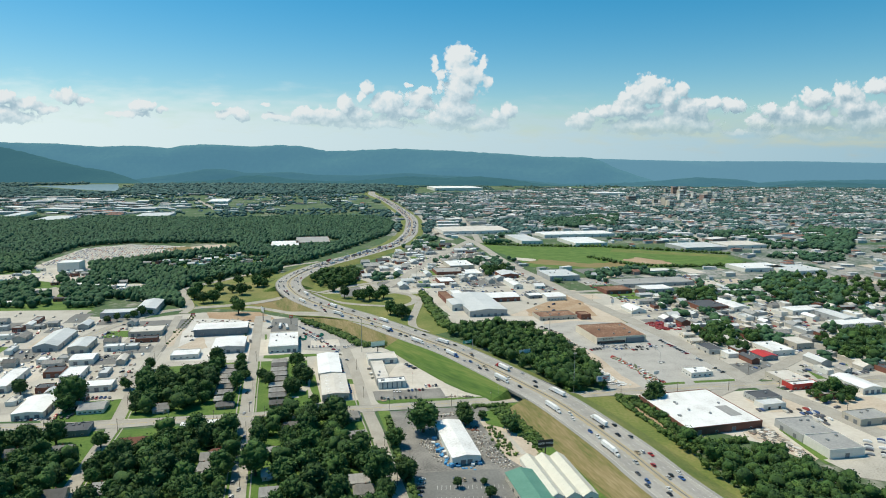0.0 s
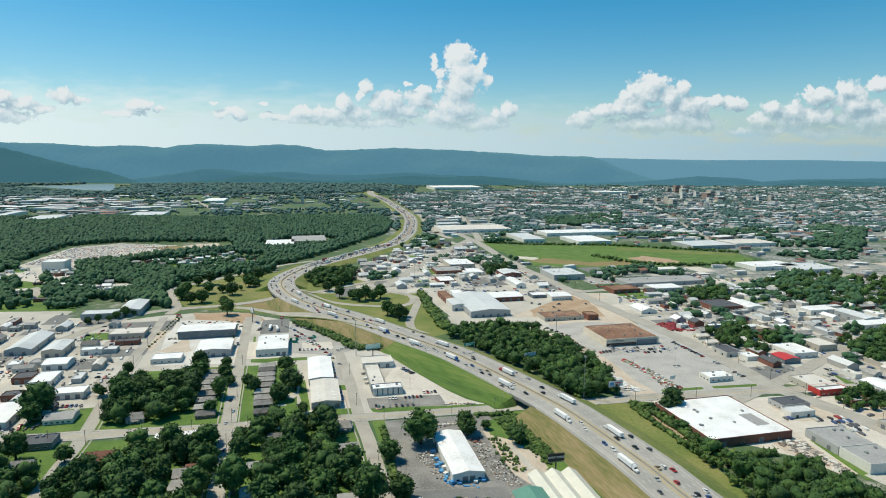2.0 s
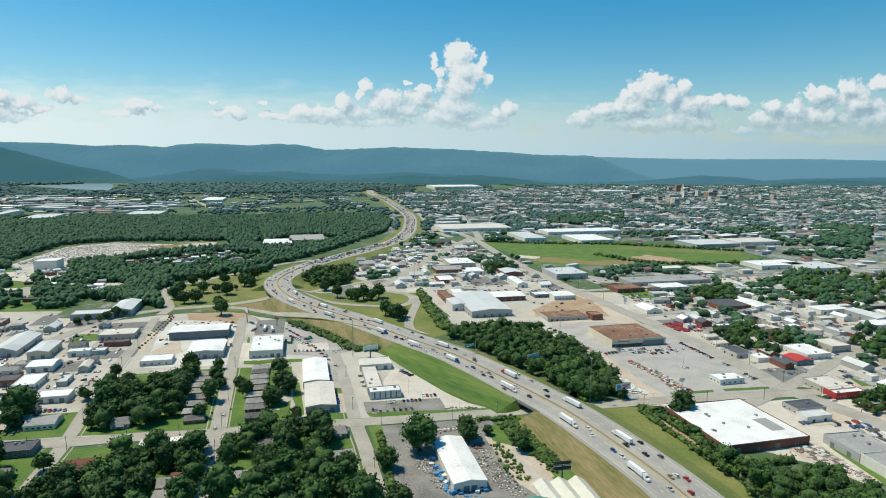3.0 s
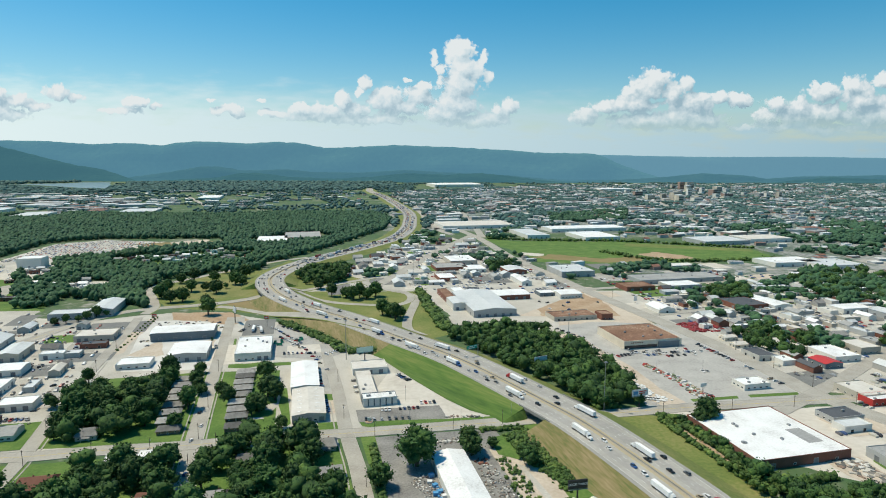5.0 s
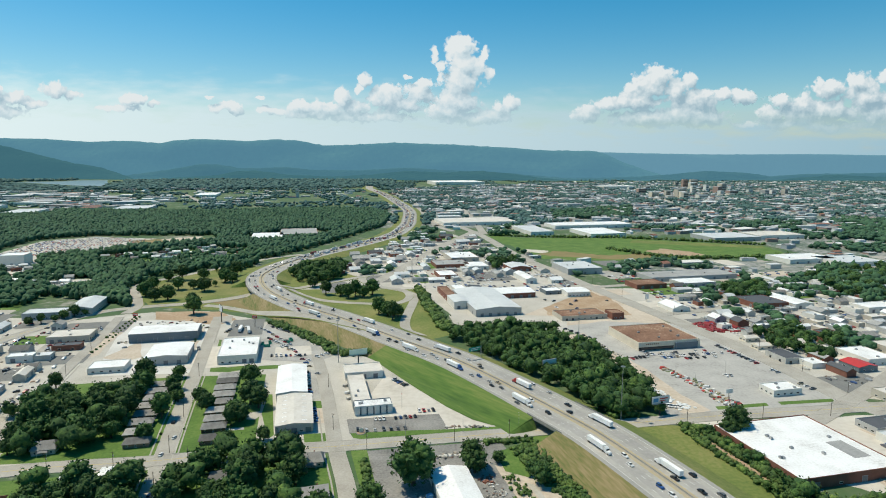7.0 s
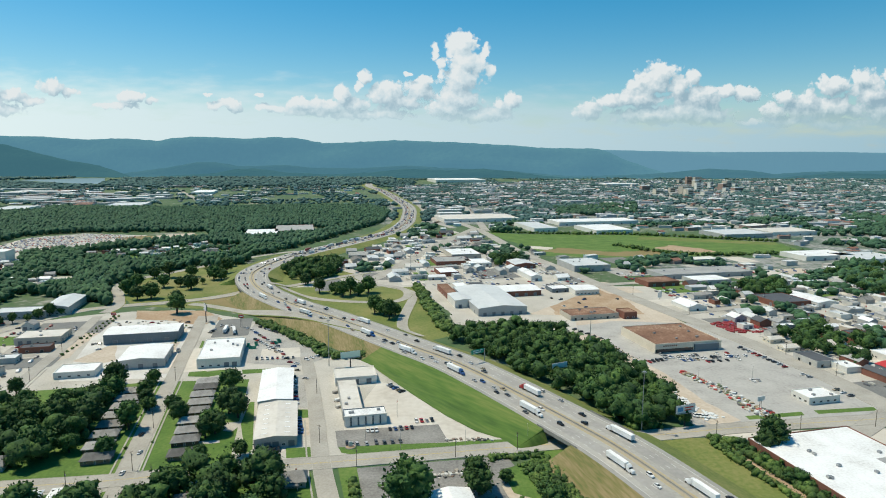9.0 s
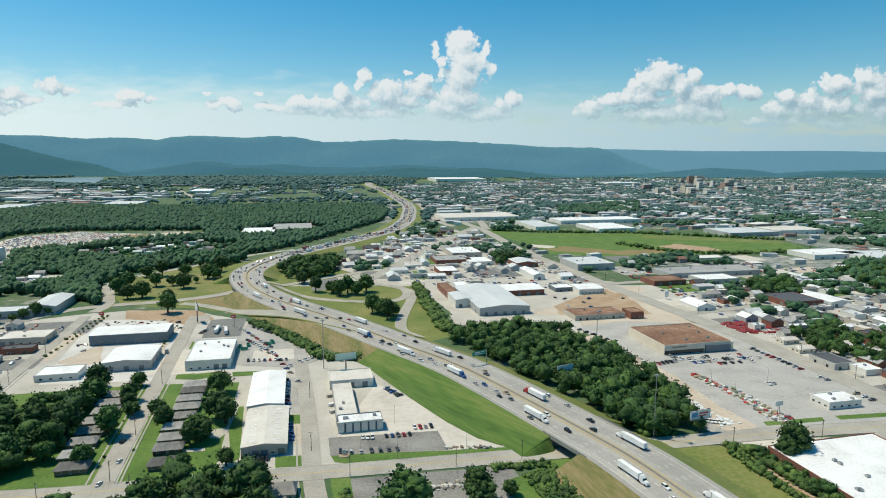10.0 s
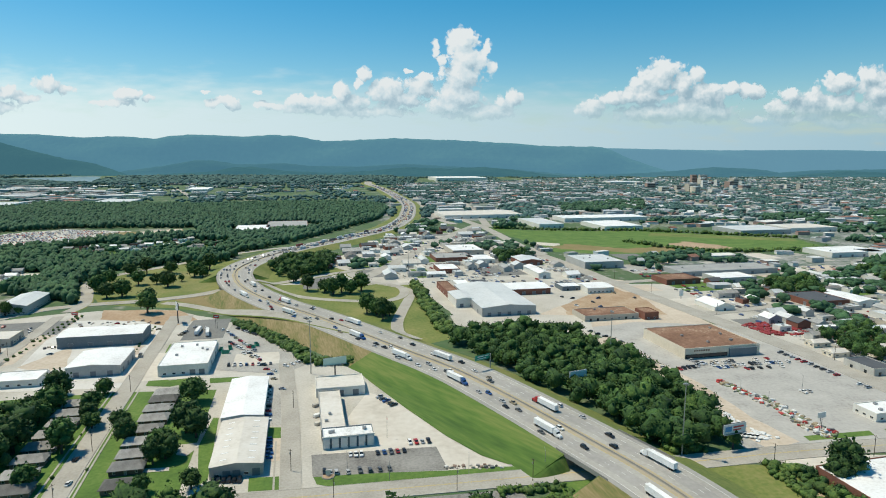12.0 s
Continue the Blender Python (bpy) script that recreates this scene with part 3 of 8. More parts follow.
def hull(stations, mat_bands=None):
    """A closed shell from stations along y: (y, half width low, half width high, z low, z high)."""
    bm = bmesh.new()
    rings = [[bm.verts.new(q) for q in ((-a, y, z0), (a, y, z0), (a, y, (z0 + z1) / 2), (b, y, z1), (-b, y, z1), (-a, y, (z0 + z1) / 2))] for y, a, b, z0, z1 in stations]
    for r, s in zip(rings, rings[1:]):
        for k in range(6):
            bm.faces.new((r[k], s[k], s[(k + 1) % 6], r[(k + 1) % 6]))
    bm.faces.new(rings[0])
    bm.faces.new(rings[-1][::-1])
    bmesh.ops.recalc_face_normals(bm, faces=bm.faces[:])
    return bm


CAR_SHAPES = {
    "sedan": ([(-2.3, 0.8, 0.7, 0.35, 0.75), (-2.1, 0.88, 0.8, 0.25, 0.92), (-0.9, 0.9, 0.82, 0.22, 0.98), (1.0, 0.9, 0.82, 0.22, 0.95), (2.1, 0.86, 0.76, 0.25, 0.8), (2.3, 0.74, 0.62, 0.35, 0.65)],
              [(-1.75, 0.72, 0.66, 0.9, 0.95), (-1.0, 0.78, 0.6, 0.92, 1.42), (0.25, 0.78, 0.6, 0.92, 1.44), (1.1, 0.74, 0.68, 0.9, 0.96)]),
    "suv": ([(-2.35, 0.86, 0.8, 0.45, 0.95), (-2.2, 0.93, 0.86, 0.3, 1.08), (0.9, 0.95, 0.87, 0.28, 1.1), (2.1, 0.92, 0.82, 0.3, 1.0), (2.35, 0.82, 0.7, 0.42, 0.8)],
            [(-2.25, 0.8, 0.74, 1.03, 1.2), (-2.0, 0.83, 0.68, 1.05, 1.75), (0.1, 0.83, 0.68, 1.05, 1.76), (0.95, 0.8, 0.74, 1.03, 1.12)]),
    "pickup": ([(-2.8, 0.92, 0.88, 0.5, 1.0), (-2.7, 0.96, 0.92, 0.4, 1.06), (-0.6, 0.96, 0.92, 0.4, 1.06), (1.4, 0.96, 0.9, 0.38, 1.1), (2.5, 0.94, 0.84, 0.4, 1.0), (2.75, 0.84, 0.72, 0.5, 0.85)],
               [(-0.9, 0.84, 0.78, 1.0, 1.2), (-0.7, 0.85, 0.7, 1.0, 1.78), (0.55, 0.85, 0.7, 1.0, 1.78), (1.35, 0.82, 0.76, 1.0, 1.1)]),
}
CARS = {}


def car_source(shape, colour):
    key = (shape, colour)
    if key not in CARS:
        ob = root("car" if shape != "pickup" else "pickup_truck", 0, 0, -40, 0, f"{colour} {'pickup truck' if shape == 'pickup' else shape if shape == 'sedan' else 'sport utility car'} on the pavement", "car" if shape != "pickup" else "pickup", "cars of the district")
        body, cabin = CAR_SHAPES[shape]
        part("body", hull(body), car_paint[colour], ob)
        c = hull(cabin)
        c.faces.ensure_lookup_table()
        for f in c.faces:
            f.material_index = 1 if f.calc_center_median().z > cabin[1][4] - 0.08 and f.normal.z > 0.8 else 0
        part("cabin", c, [glass, car_paint[colour]], ob, "dark glazed cabin")
        y = body[-1][0] * 0.62
        for sx in (-1, 1):
            for sy in (-1, 1):
                shared("wheel", CAR_WHEEL, ob, pose(sx * 0.82, sy * y, 0.34))
        CARS[key] = [ob, 0]
    return CARS[key]


CAR_MIX = ["white"] * 5 + ["silver"] * 4 + ["black"] * 4 + ["grey"] * 4 + ["red"] * 2 + ["blue"] * 2 + ["tan"]


def car(x, y, rot, z=None, shape="", colour=""):
    rnd = random.Random(int(x * 11) * 31 + int(y * 17))
    shape = shape or rnd.choice(("sedan", "sedan", "suv", "suv", "pickup"))
    colour = colour or rnd.choice(CAR_MIX)
    src = car_source(shape, colour)
    z = ground_z(x, y) if z is None else z
    m = pose(x, y, z, 0, 0, rot)
    src[1] += 1
    if src[1] == 1:
        src[0].matrix_basis = m
        return src[0]
    return copy_thing(src[0], m)


RIGS = {}


def lorry(x, y, rot, z=0.1, cab="white", box_mat=None):
    """An articulated lorry: tractor with bonnet, sleeper and windscreen, and a box trailer."""
    if cab in RIGS:
        return copy_thing(RIGS[cab], pose(x, y, z, 0, 0, rot))
    ob = root("articulated_lorry", x, y, z, rot, f"articulated lorry with {cab} cab and long white trailer", "lorry", "lorries on the highway")
    part("trailer", box(-1.3, 1.3, -9.0, 5.6, 1.15, 4.0, 0.06), box_mat or roof_white, ob)
    part("cab", hull([(6.2, 1.15, 1.05, 0.7, 3.7), (7.4, 1.2, 1.05, 0.6, 3.7), (8.4, 1.2, 1.0, 0.6, 2.9), (8.7, 1.15, 0.9, 0.6, 2.0), (10.6, 1.0, 0.8, 0.55, 1.75), (10.9, 0.9, 0.7, 0.6, 1.3)]), car_paint[cab], ob)
    part("windscreen", hull([(8.42, 1.08, 0.98, 2.02, 2.85), (8.78, 1.06, 0.96, 1.98, 2.05)]), glass, ob)
    part("chassis", box(-0.5, 0.5, -8.6, 9.6, 0.6, 1.1), dark_steel, ob)
    for wy in (-7.9, -6.6, 5.4, 6.7, 9.9):
        for sx in (-1, 1):
            shared("wheel", TRUCK_WHEEL, ob, pose(sx * 1.05, wy, 0.5))
    RIGS[cab] = ob
    return ob


# -- posts and boards --
def billboard(x, y, rot, face, label, w=14.0, h=4.2, post=9.0, twin=False, z=0.0):
    ob = root("billboard", x, y, z, rot, label, "billboard")
    part("post", rod([(0, 0, 0), (0, 0, post)], [0.5, 0.45], 10), dark_steel, ob)
    p = part("panel", box(-w / 2, w / 2, -0.5, -0.2, post - 0.3, post + h, 0.03), face, ob)
    part("back_panel", box(-w / 2, w / 2, 0.2, 0.5, post - 0.3, post + h, 0.03), dark_steel, ob)
    part("catwalk", box(-w / 2, w / 2, -1.4, -0.5, post - 0.5, post - 0.4), steel, ob)
    for sx in (-0.45, 0.0, 0.45):
        part("strut", rod([(sx * w, 0, post - 0.4), (sx * w, 0, post + h)], [0.08, 0.08], 5), dark_steel, ob)
    return ob


POLES = {}


def pole(x, y, rot, kind="utility", z=0.0):
    if kind in POLES:
        return copy_thing(POLES[kind], pose(x, y, z, 0, 0, rot))
    if kind == "utility":
        ob = root("utility_pole", x, y, z, rot, "weathered timber utility pole with a crossarm", "pole", "utility poles")
        part("post", rod([(0, 0, -0.3), (0, 0, 11)], [0.17, 0.11], 7), bark, ob)
        part("crossarm", box(-1.2, 1.2, -0.06, 0.06, 10.2, 10.32), bark, ob)
        part("transformer", rod([(0.32, 0, 8.2), (0.32, 0, 8.25), (0.32, 0, 9.1), (0.32, 0, 9.15)], [0.2, 0.26, 0.26, 0.2], 8), steel, ob)
    elif kind == "mast":
        ob = root("high_mast_light", x, y, z, rot, "tall galvanised high mast light beside the highway", "light mast", "high mast lights")
        part("post", rod([(0, 0, -0.3), (0, 0, 18), (0, 0, 37)], [0.4, 0.28, 0.16], 8), steel, ob)
        part("ring", rod([(0, 0, 36.2), (0, 0, 36.5)], [1.0, 1.0], 10), steel, ob)
        for k in range(6):
            part("lamp_head", box(-0.3, 0.3, -0.25, 0.25, 35.8, 36.2, 0.05), steel, ob).matrix_basis = pose(1.2 * math.cos(k * 1.047), 1.2 * math.sin(k * 1.047), 0)
    else:
        ob = root("street_lamp", x, y, z, rot, "grey metal street lamp with a single arm", "street lamp", "street lamps")
        part("post", rod([(0, 0, -0.3), (0, 0, 9.5)], [0.12, 0.08], 6), steel, ob)
        part("arm", rod([(0, 0, 9.3), (0, -1.2, 9.8), (0, -2.4, 9.9)], [0.06, 0.05, 0.05], 5), steel, ob)
        part("lamp_head", box(-0.15, 0.15, -2.9, -2.3, 9.8, 9.95, 0.03), steel, ob)
    POLES[kind] = ob
    return ob

# ---- ground, roads, highway ----
def ground_sheet():
    xs = np.concatenate([np.linspace(-6500, -2500, 9)[:-1], np.linspace(-2500, 2500, 41), np.linspace(2500, 6500, 9)[1:]])
    ys = np.concatenate([np.linspace(-4500, 0, 10)[:-1], np.linspace(0, 3500, 36), np.linspace(3500, 6500, 7)[1:]])
    v = [(x, y, 0.0) for y in ys for x in xs]
    n = len(xs)
    f = [(j * n + i, j * n + i + 1, (j + 1) * n + i + 1, (j + 1) * n + i) for j in range(len(ys) - 1) for i in range(n - 1)]
    me = bpy.data.meshes.new("ground")
    me.from_pydata(v, [], f)
    me.materials.append(ground_mat)
    return tagged(new("ground", me), "broad flat valley floor of paving, lawn and scrub", "ground", kind="structure")


ground_sheet()

HIGHWAY = [(238, 75), (192, 231), (145, 356), (128, 412), (99, 488), (76, 531), (38, 594), (8, 638), (-30, 681), (-104, 765), (-159, 821), (-212, 892), (-244, 968), (-249, 1032), (-235, 1112), (-215, 1181), (-162, 1312), (-110, 1475), (-91, 1650), (-91, 1812), (-108, 2100), (-162, 2425), (-281, 3016), (-388, 3438), (-425, 3750)]
HW = 20.0


def deck_height(y):
    return 7.0 if y < 1100 else 7.0 - 5.4 * min(1.0, (y - 1100) / 440)


hw_line = smooth_line(HIGHWAY, 6.0)
hw_line = np.column_stack([hw_line, [deck_height(q[1]) for q in hw_line]])
ROADS.append((hw_line[:, :2], HW + 10))
hw_s = np.concatenate([[0], np.cumsum(np.linalg.norm(np.diff(hw_line[:, :2], axis=0), axis=1))])


def at_y(y):
    return int(np.argmin(np.abs(hw_line[:, 1] - y)))


def crossing(line):
    d = np.hypot(hw_line[:, None, 0] - line[None, :, 0], hw_line[:, None, 1] - line[None, :, 1])
    return int(np.unravel_index(np.argmin(d), d.shape)[0])


def highway():
    near, far = crossing(CROSS_STREET), crossing(UNDER_ROAD)  # where it passes over the two streets
    gap = {near: 2, far: 6}
    deck = [(-HW, (0.0,), 1), (-17.0, (0.0,), 0), (-13.3, (0.0,), 3), (-6.2, (0.0,), 0), (-2.6, (0.0,), 2), (2.6, (0.0,), 0), (6.2, (0.0,), 3), (13.3, (0.0,), 0), (17.0, (0.0,), 1), (HW, (0.0,), 1)]
    sweep("highway", hw_line, deck, [highway_mat, highway_shoulder, highway_inner, highway_worn], label="wide pale concrete highway of eight lanes", category="highway")
    bank_l = [(-HW - 20, -0.1, 0), (-HW - 1.2, (-0.3,), 0), (-HW, (-0.02,), 0)]
    bank_r = [(HW, (-0.02,), 0), (HW + 1.2, (-0.3,), 0), (HW + 19, -0.1, 0)]
    turn = at_y(685)
    cuts = [(0, near - gap[near], bank_dry), (near + gap[near], turn, bank_green), (turn, far - gap[far], bank_dry), (far + gap[far], len(hw_line) - 1, meadow)]
    for i, (a, b, cover) in enumerate(cuts):
        seg = hw_line[a:b + 1]
        sweep("embankment", seg, bank_l, [cover], label="mown grass bank below the highway", category="embankment")
        sweep("embankment", seg, bank_r, [meadow], label="rough yellow green grass bank below the highway", category="embankment")
    n = sides_of(hw_line)
    for c in (near, far):
        seg = hw_line[c - gap[c] - 1:c + gap[c] + 2]
        sweep("overpass_deck", seg, [(-HW - 0.3, (0.9,), 0), (-HW - 0.3, (-1.3,), 0), (HW + 0.3, (-1.3,), 0), (HW + 0.3, (0.9,), 0)], [barrier_mat], label="concrete girder deck of the overpass with parapets", category="bridge")
        for e in (c - gap[c], c + gap[c]):
            p, q = hw_line[e], n[e]
            rot = math.degrees(math.atan2(q[1], q[0]))
            bm = bmesh.new()
            ring = [(-HW - 20, -0.1), (HW + 19, -0.1), (HW, p[2] - 0.05), (-HW, p[2] - 0.05)]
            lo, hi = [[bm.verts.new((u, y, z)) for u, z in ring] for y in (-0.6, 0.6)]
            bm.faces.new(lo)
            bm.faces.new(hi[::-1])
            for k in range(4):
                bm.faces.new((lo[k], hi[k], hi[(k + 1) % 4], lo[(k + 1) % 4]))
            fore = 5.0 if e < c else -5.0
            for u0, reach in ((-HW, -20), (HW, 19)):
                apex = bm.verts.new((u0, 0, p[2] - 0.3))
                rim = [bm.verts.new((u0 + reach * math.cos(k * math.pi / 12), fore * math.sin(k * math.pi / 12), -0.1)) for k in range(7)]
                for k in range(6):
                    bm.faces.new((apex, rim[k], rim[k + 1]))
            bmesh.ops.recalc_face_normals(bm, faces=bm.faces)
            w = part("bank_end", bm, bank_green)
            w.matrix_basis = pose(p[0], p[1], 0, 0, 0, rot)
            tagged(w, "grassy end of the highway bank", "embankment", kind="structure")
            ab = part("abutment", box(-HW, HW, -0.75, 0.75, 0, p[2] - 1.3), barrier_mat)
            ab.matrix_basis = pose(p[0], p[1], 0, 0, 0, rot)
            tagged(ab, "concrete abutment wall below the overpass", "abutment", kind="structure")
        for e in ((c - 1,) if c == near else (c - 4, c - 2, c + 2, c + 4)):
            p, q = hw_line[e], n[e]
            rot = math.degrees(math.atan2(q[1], q[0]))
            pier = root("bridge_pier", p[0], p[1], 0, rot, "row of concrete columns under the overpass", "bridge pier", kind="structure")
            for u in (-15, -5, 5, 15):
                part("column", rod([(u, 0, 0), (u, 0, p[2] - 2.2)], [0.55, 0.55], 10), barrier_mat, pier)
            part("pier_cap", box(-HW + 1, HW - 1, -0.7, 0.7, p[2] - 2.2, p[2] - 1.3, 0.05), barrier_mat, pier)
    b = [(-0.35, (0.0,), 0), (-0.12, (0.35,), 0), (-0.1, (0.95,), 0), (0.1, (0.95,), 0), (0.12, (0.35,), 0), (0.35, (0.0,), 0)]
    sweep("median_barrier", hw_line, b, [barrier_mat], label="grey concrete barrier along the highway's middle", category="barrier")
    upto = at_y(1625)
    n = sides_of(hw_line)
    for name, offs, mat, dash in (("lane_marking", (-13.3, -9.7, -6.2, 6.2, 9.7, 13.3), paint_line, True), ("edge_line", (-17.0, 17.0), paint_line, False), ("edge_line", (-2.6, 2.6), paint_yellow, False)):
        v, f = [], []
        for o in offs:
            for i in range(upto):
                if dash and i % 2:
                    continue
                a, c = hw_line[i], hw_line[i + 1]
                k = 0.55 if dash else 1.0
                e = a + (c - a) * k
                for p, q in ((a, n[i]), (e, n[i + 1])):
                    for w in (-0.1, 0.1):
                        v.append((p[0] + q[0] * (o + w), p[1] + q[1] * (o + w), p[2] + 0.02))
                t = len(v)
                f.append((t - 4, t - 2, t - 1, t - 3))
        me = bpy.data.meshes.new(name)
        me.from_pydata(v, [], f)
        me.materials.append(mat)
        tagged(new(name, me), "painted lines on the highway", "road marking", kind="structure")


# streets
street("street", [(-364.6, 451), (-314.5, 453.8), (-254, 458.9), (-215.6, 466.9), (-164.3, 474.2), (-112.5, 485.6), (-67, 492.4), (-10.6, 502.4), (70.6, 517.2), (129.7, 528.4), (188.6, 539.6), (270.8, 551), (339.3, 561), (421.2, 571.7)], 10.8, label="pale two-way cross street passing below the highway")
CROSS_STREET = ROADS[-1][0]
street("street", [(-108.9, 292.1), (-125.2, 355), (-141, 415.5), (-169.7, 520.9), (-202.3, 649.4), (-233.6, 770.9)], 8.2, z=0.05, label="narrow pale residential street with cracked paving")
street("street", [(-220.6, 309.8), (-233.5, 368.2), (-244.9, 418.2), (-254, 458.9), (-276.1, 532.3), (-302.5, 627.9), (-322.6, 712), (-343.6, 790.7)], 7.6, z=0.055, label="pale street past workshops and houses")
street("street", [(-10.2, 293.1), (-24.7, 356.3), (-34.8, 392.7), (-49.1, 449), (-62.3, 494.2), (-83.8, 580.5), (-108.6, 667.9)], 7.6, z=0.045, label="pale side street between houses and yards")
street("road", [(-411.4, 692.5), (-399.7, 754.2), (-378, 808.3), (-345, 833), (-294.2, 852.8), (-258.5, 876.2), (-238.2, 901), (-215.7, 946.8)], 11, z=0.05, label="road passing below the highway beside the ramps")
UNDER_ROAD = ROADS[-1][0]
street("avenue", [(24.9, 1724.3), (83.8, 1498.2), (130.2, 1215.8), (172.3, 1055.9), (193.8, 964.6), (238.5, 806.6), (271, 691.8), (285.7, 608), (292.4, 563.1), (320, 502), (338.7, 448.3)], 14.5, z=0.065, label="broad pale avenue lined with shops and yards")
street("avenue", [(73.3, 1570.8), (7.5, 1358.4), (-37.1, 1189.5), (-79.2, 1022.6), (-107.1, 934.4)], 14, z=0.05, label="pale avenue with shops")
street("street", [(591.6, 816.2), (363.4, 623.8), (270.8, 551), (218.8, 512.5)], 10, z=0.04, label="pale side street")
street("street", [(200.3, 952.3), (388.3, 1006), (596.9, 1046.1), (814.5, 1078.7)], 10, z=0.04, label="pale side street")
street("street", [(238.5, 806.6), (372.8, 857.6), (541.9, 915.8), (728.2, 961)], 9, z=0.04, label="pale side street")
climbing_ramp("ramp", [(-273.2, 843.8), (-247.3, 834.8), (-199.2, 806.9), (-137.5, 770.5), (-103.2, 746.3), (-62.1, 718.3)], 8, "slip road climbing to the highway")
climbing_ramp("ramp", [(-344.3, 804.8), (-347.6, 835.8), (-369.3, 880.5), (-393.6, 923.1), (-402.3, 961.6), (-388.9, 993.8), (-358.3, 1050), (-324.7, 1120), (-286.5, 1179.6), (-245.7, 1222.1)], 9, "slip road curving round the wooded verge")
climbing_ramp("ramp", [(-17.7, 712.8), (-30.6, 729.4), (-36.4, 752.3), (-38.3, 777.5), (-36.8, 813.8), (-33.3, 872.9), (-37, 905.6), (-52.1, 926), (-76.1, 944.4), (-94.8, 963.8), (-111.5, 995.3), (-111.7, 1026)], 8, "slip road curving round the grass islands")
climbing_ramp("ramp", [(-85.9, 945.2), (-59.2, 936.1), (-45.2, 918.1), (-39.8, 892.4), (-44.6, 868.4), (-63.2, 853.1), (-115.1, 859.7), (-153.4, 877), (-192.9, 912.6)], 7.5, "loop ramp round a grass island")
climbing_ramp("ramp", [(-207.3, 919.2), (-172.1, 954.4), (-140.1, 993.2), (-119, 1012.4), (-104, 1032.4)], 9, "slip road between grass islands")

highway()

for far_way in ([(-104.4, 2466.7), (-77.7, 2163), (-48, 1925.7), (-14.2, 1683.5), (22.8, 1568.2)], [(-305.9, 2323.8), (-211.4, 2457.9), (-164, 2264.8)], [(-116.4, 1508.2), (114.3, 1903.7), (351.4, 2194), (728.1, 2535.3), (1339.3, 3169.2)],
                [(690, 1440), (1000, 1590), (1312.6, 1758.3)], [(91.9, 1518.8), (79.4, 1901.5), (35.8, 2533.2), (-14.8, 3495.3)], [(1516.7, 3673), (2092.5, 4574.3), (2551.1, 5220.3)], [(-1211.1, 3032.7), (-988.7, 2621.4), (-865.4, 2378.1)], [(-1255.3, 1896.4), (-1360.5, 2557.5), (-1203.4, 2912.9)], [(661.4, 1547.8), (751.5, 2029.1), (917.4, 2760.5)]):
    street("far_road", far_way, 14, z=0.08, label="far pale road through the town", kerb=False, step=25)

def centre_lines(line, z, name="centre_line"):
    n = sides_of(line)
    v, f = [], []
    for o in (-0.25, 0.25):
        base = len(v)
        for p, q in zip(line, n):
            v += [(p[0] + q[0] * (o + w), p[1] + q[1] * (o + w), z) for w in (-0.09, 0.09)]
        f += [(base + 2 * i, base + 2 * i + 2, base + 2 * i + 3, base + 2 * i + 1) for i in range(len(line) - 1)]
    me = bpy.data.meshes.new(name)
    me.from_pydata(v, [], f)
    me.materials.append(paint_yellow)
    tagged(new(name, me), "double yellow line along the street", "road marking", kind="structure")


def sidewalk(line, offset, z, width=0.9):
    """A pale strip of walk beside a street, 6 cm thick."""
    n = sides_of(line)
    flat = np.column_stack([line + n * offset, np.full(len(line), z)])
    h = width / 2
    sweep("sidewalk", flat, [(-h, z - 0.2, 0), (-h, z + 0.06, 0), (h, z + 0.06, 0), (h, z - 0.2, 0)], [street_mat], label="narrow pale concrete walk beside the street", category="sidewalk")


for walk_line, walk_side in ((ROADS[2][0], 7.6), (ROADS[2][0], -7.6), (ROADS[3][0], 7.2), (ROADS[4][0], -7.2)):
    sidewalk(walk_line[:int(len(walk_line) * 0.68)], walk_side, 0.16)
centre_lines(CROSS_STREET, 0.295)
centre_lines(UNDER_ROAD, 0.285)

# ground covers: z rises in small steps where they overlap
patch("interchange_grass", [(-294.1, 1056.9), (-269.8, 1180.8), (-149.5, 1129.9), (-63.4, 983.4), (-13.5, 891), (8.7, 727), (-15.3, 708.8), (-88.1, 767.5), (-180, 888.2), (-235, 946.4)], meadow, None, "mown yellow green grass of the interchange")
patch("interchange_grass", [(-335.4, 835.5), (-390.1, 927.9), (-392.3, 1014.2), (-310.9, 1126.4), (-256.9, 1057.7), (-215.5, 887.6), (-102.2, 741.4), (-41.1, 684), (-55.8, 671.2), (-124.8, 758.1), (-174.6, 794.9), (-259.6, 825.3)], meadow, None, "mown yellow green grass of the interchange", wobble=3)
patch("bare_bank", [(-275.1, 860.5), (-235.2, 909.7), (-224.9, 915.7), (-168.3, 826.7), (-112.8, 758.3), (-139, 776), (-202.1, 815.2)], dry_grass, None, "dry brown grass bank below the highway", wobble=3)
patch("bare_bank", [(-386, 943.7), (-369.2, 995.7), (-286.6, 1036.1), (-247.9, 946.2), (-268.4, 900.5), (-338.4, 872.2)], olive_grass, None, "dry yellow grass below trees", wobble=4)
patch("district_paving", [(-587, 734.8), (-406.4, 763), (-335.2, 806.8), (-256.7, 818.7), (-177.1, 771.7), (-87.7, 670.8), (-53.5, 653.6), (-31.1, 617.7), (50.3, 530.6), (40.3, 516.9), (-52.4, 499), (-100.2, 462.8), (-311.1, 461.1)], concrete, None, "pale patched paving between sheds and yards", wobble=4)
patch("lawn", [(-377, 434.3), (-250.9, 448.8), (-161.2, 464.6), (-65.7, 483.7), (-28.2, 356.3), (-11.5, 288.7), (-264.9, 286)], lawn, None, "green lawns between houses")
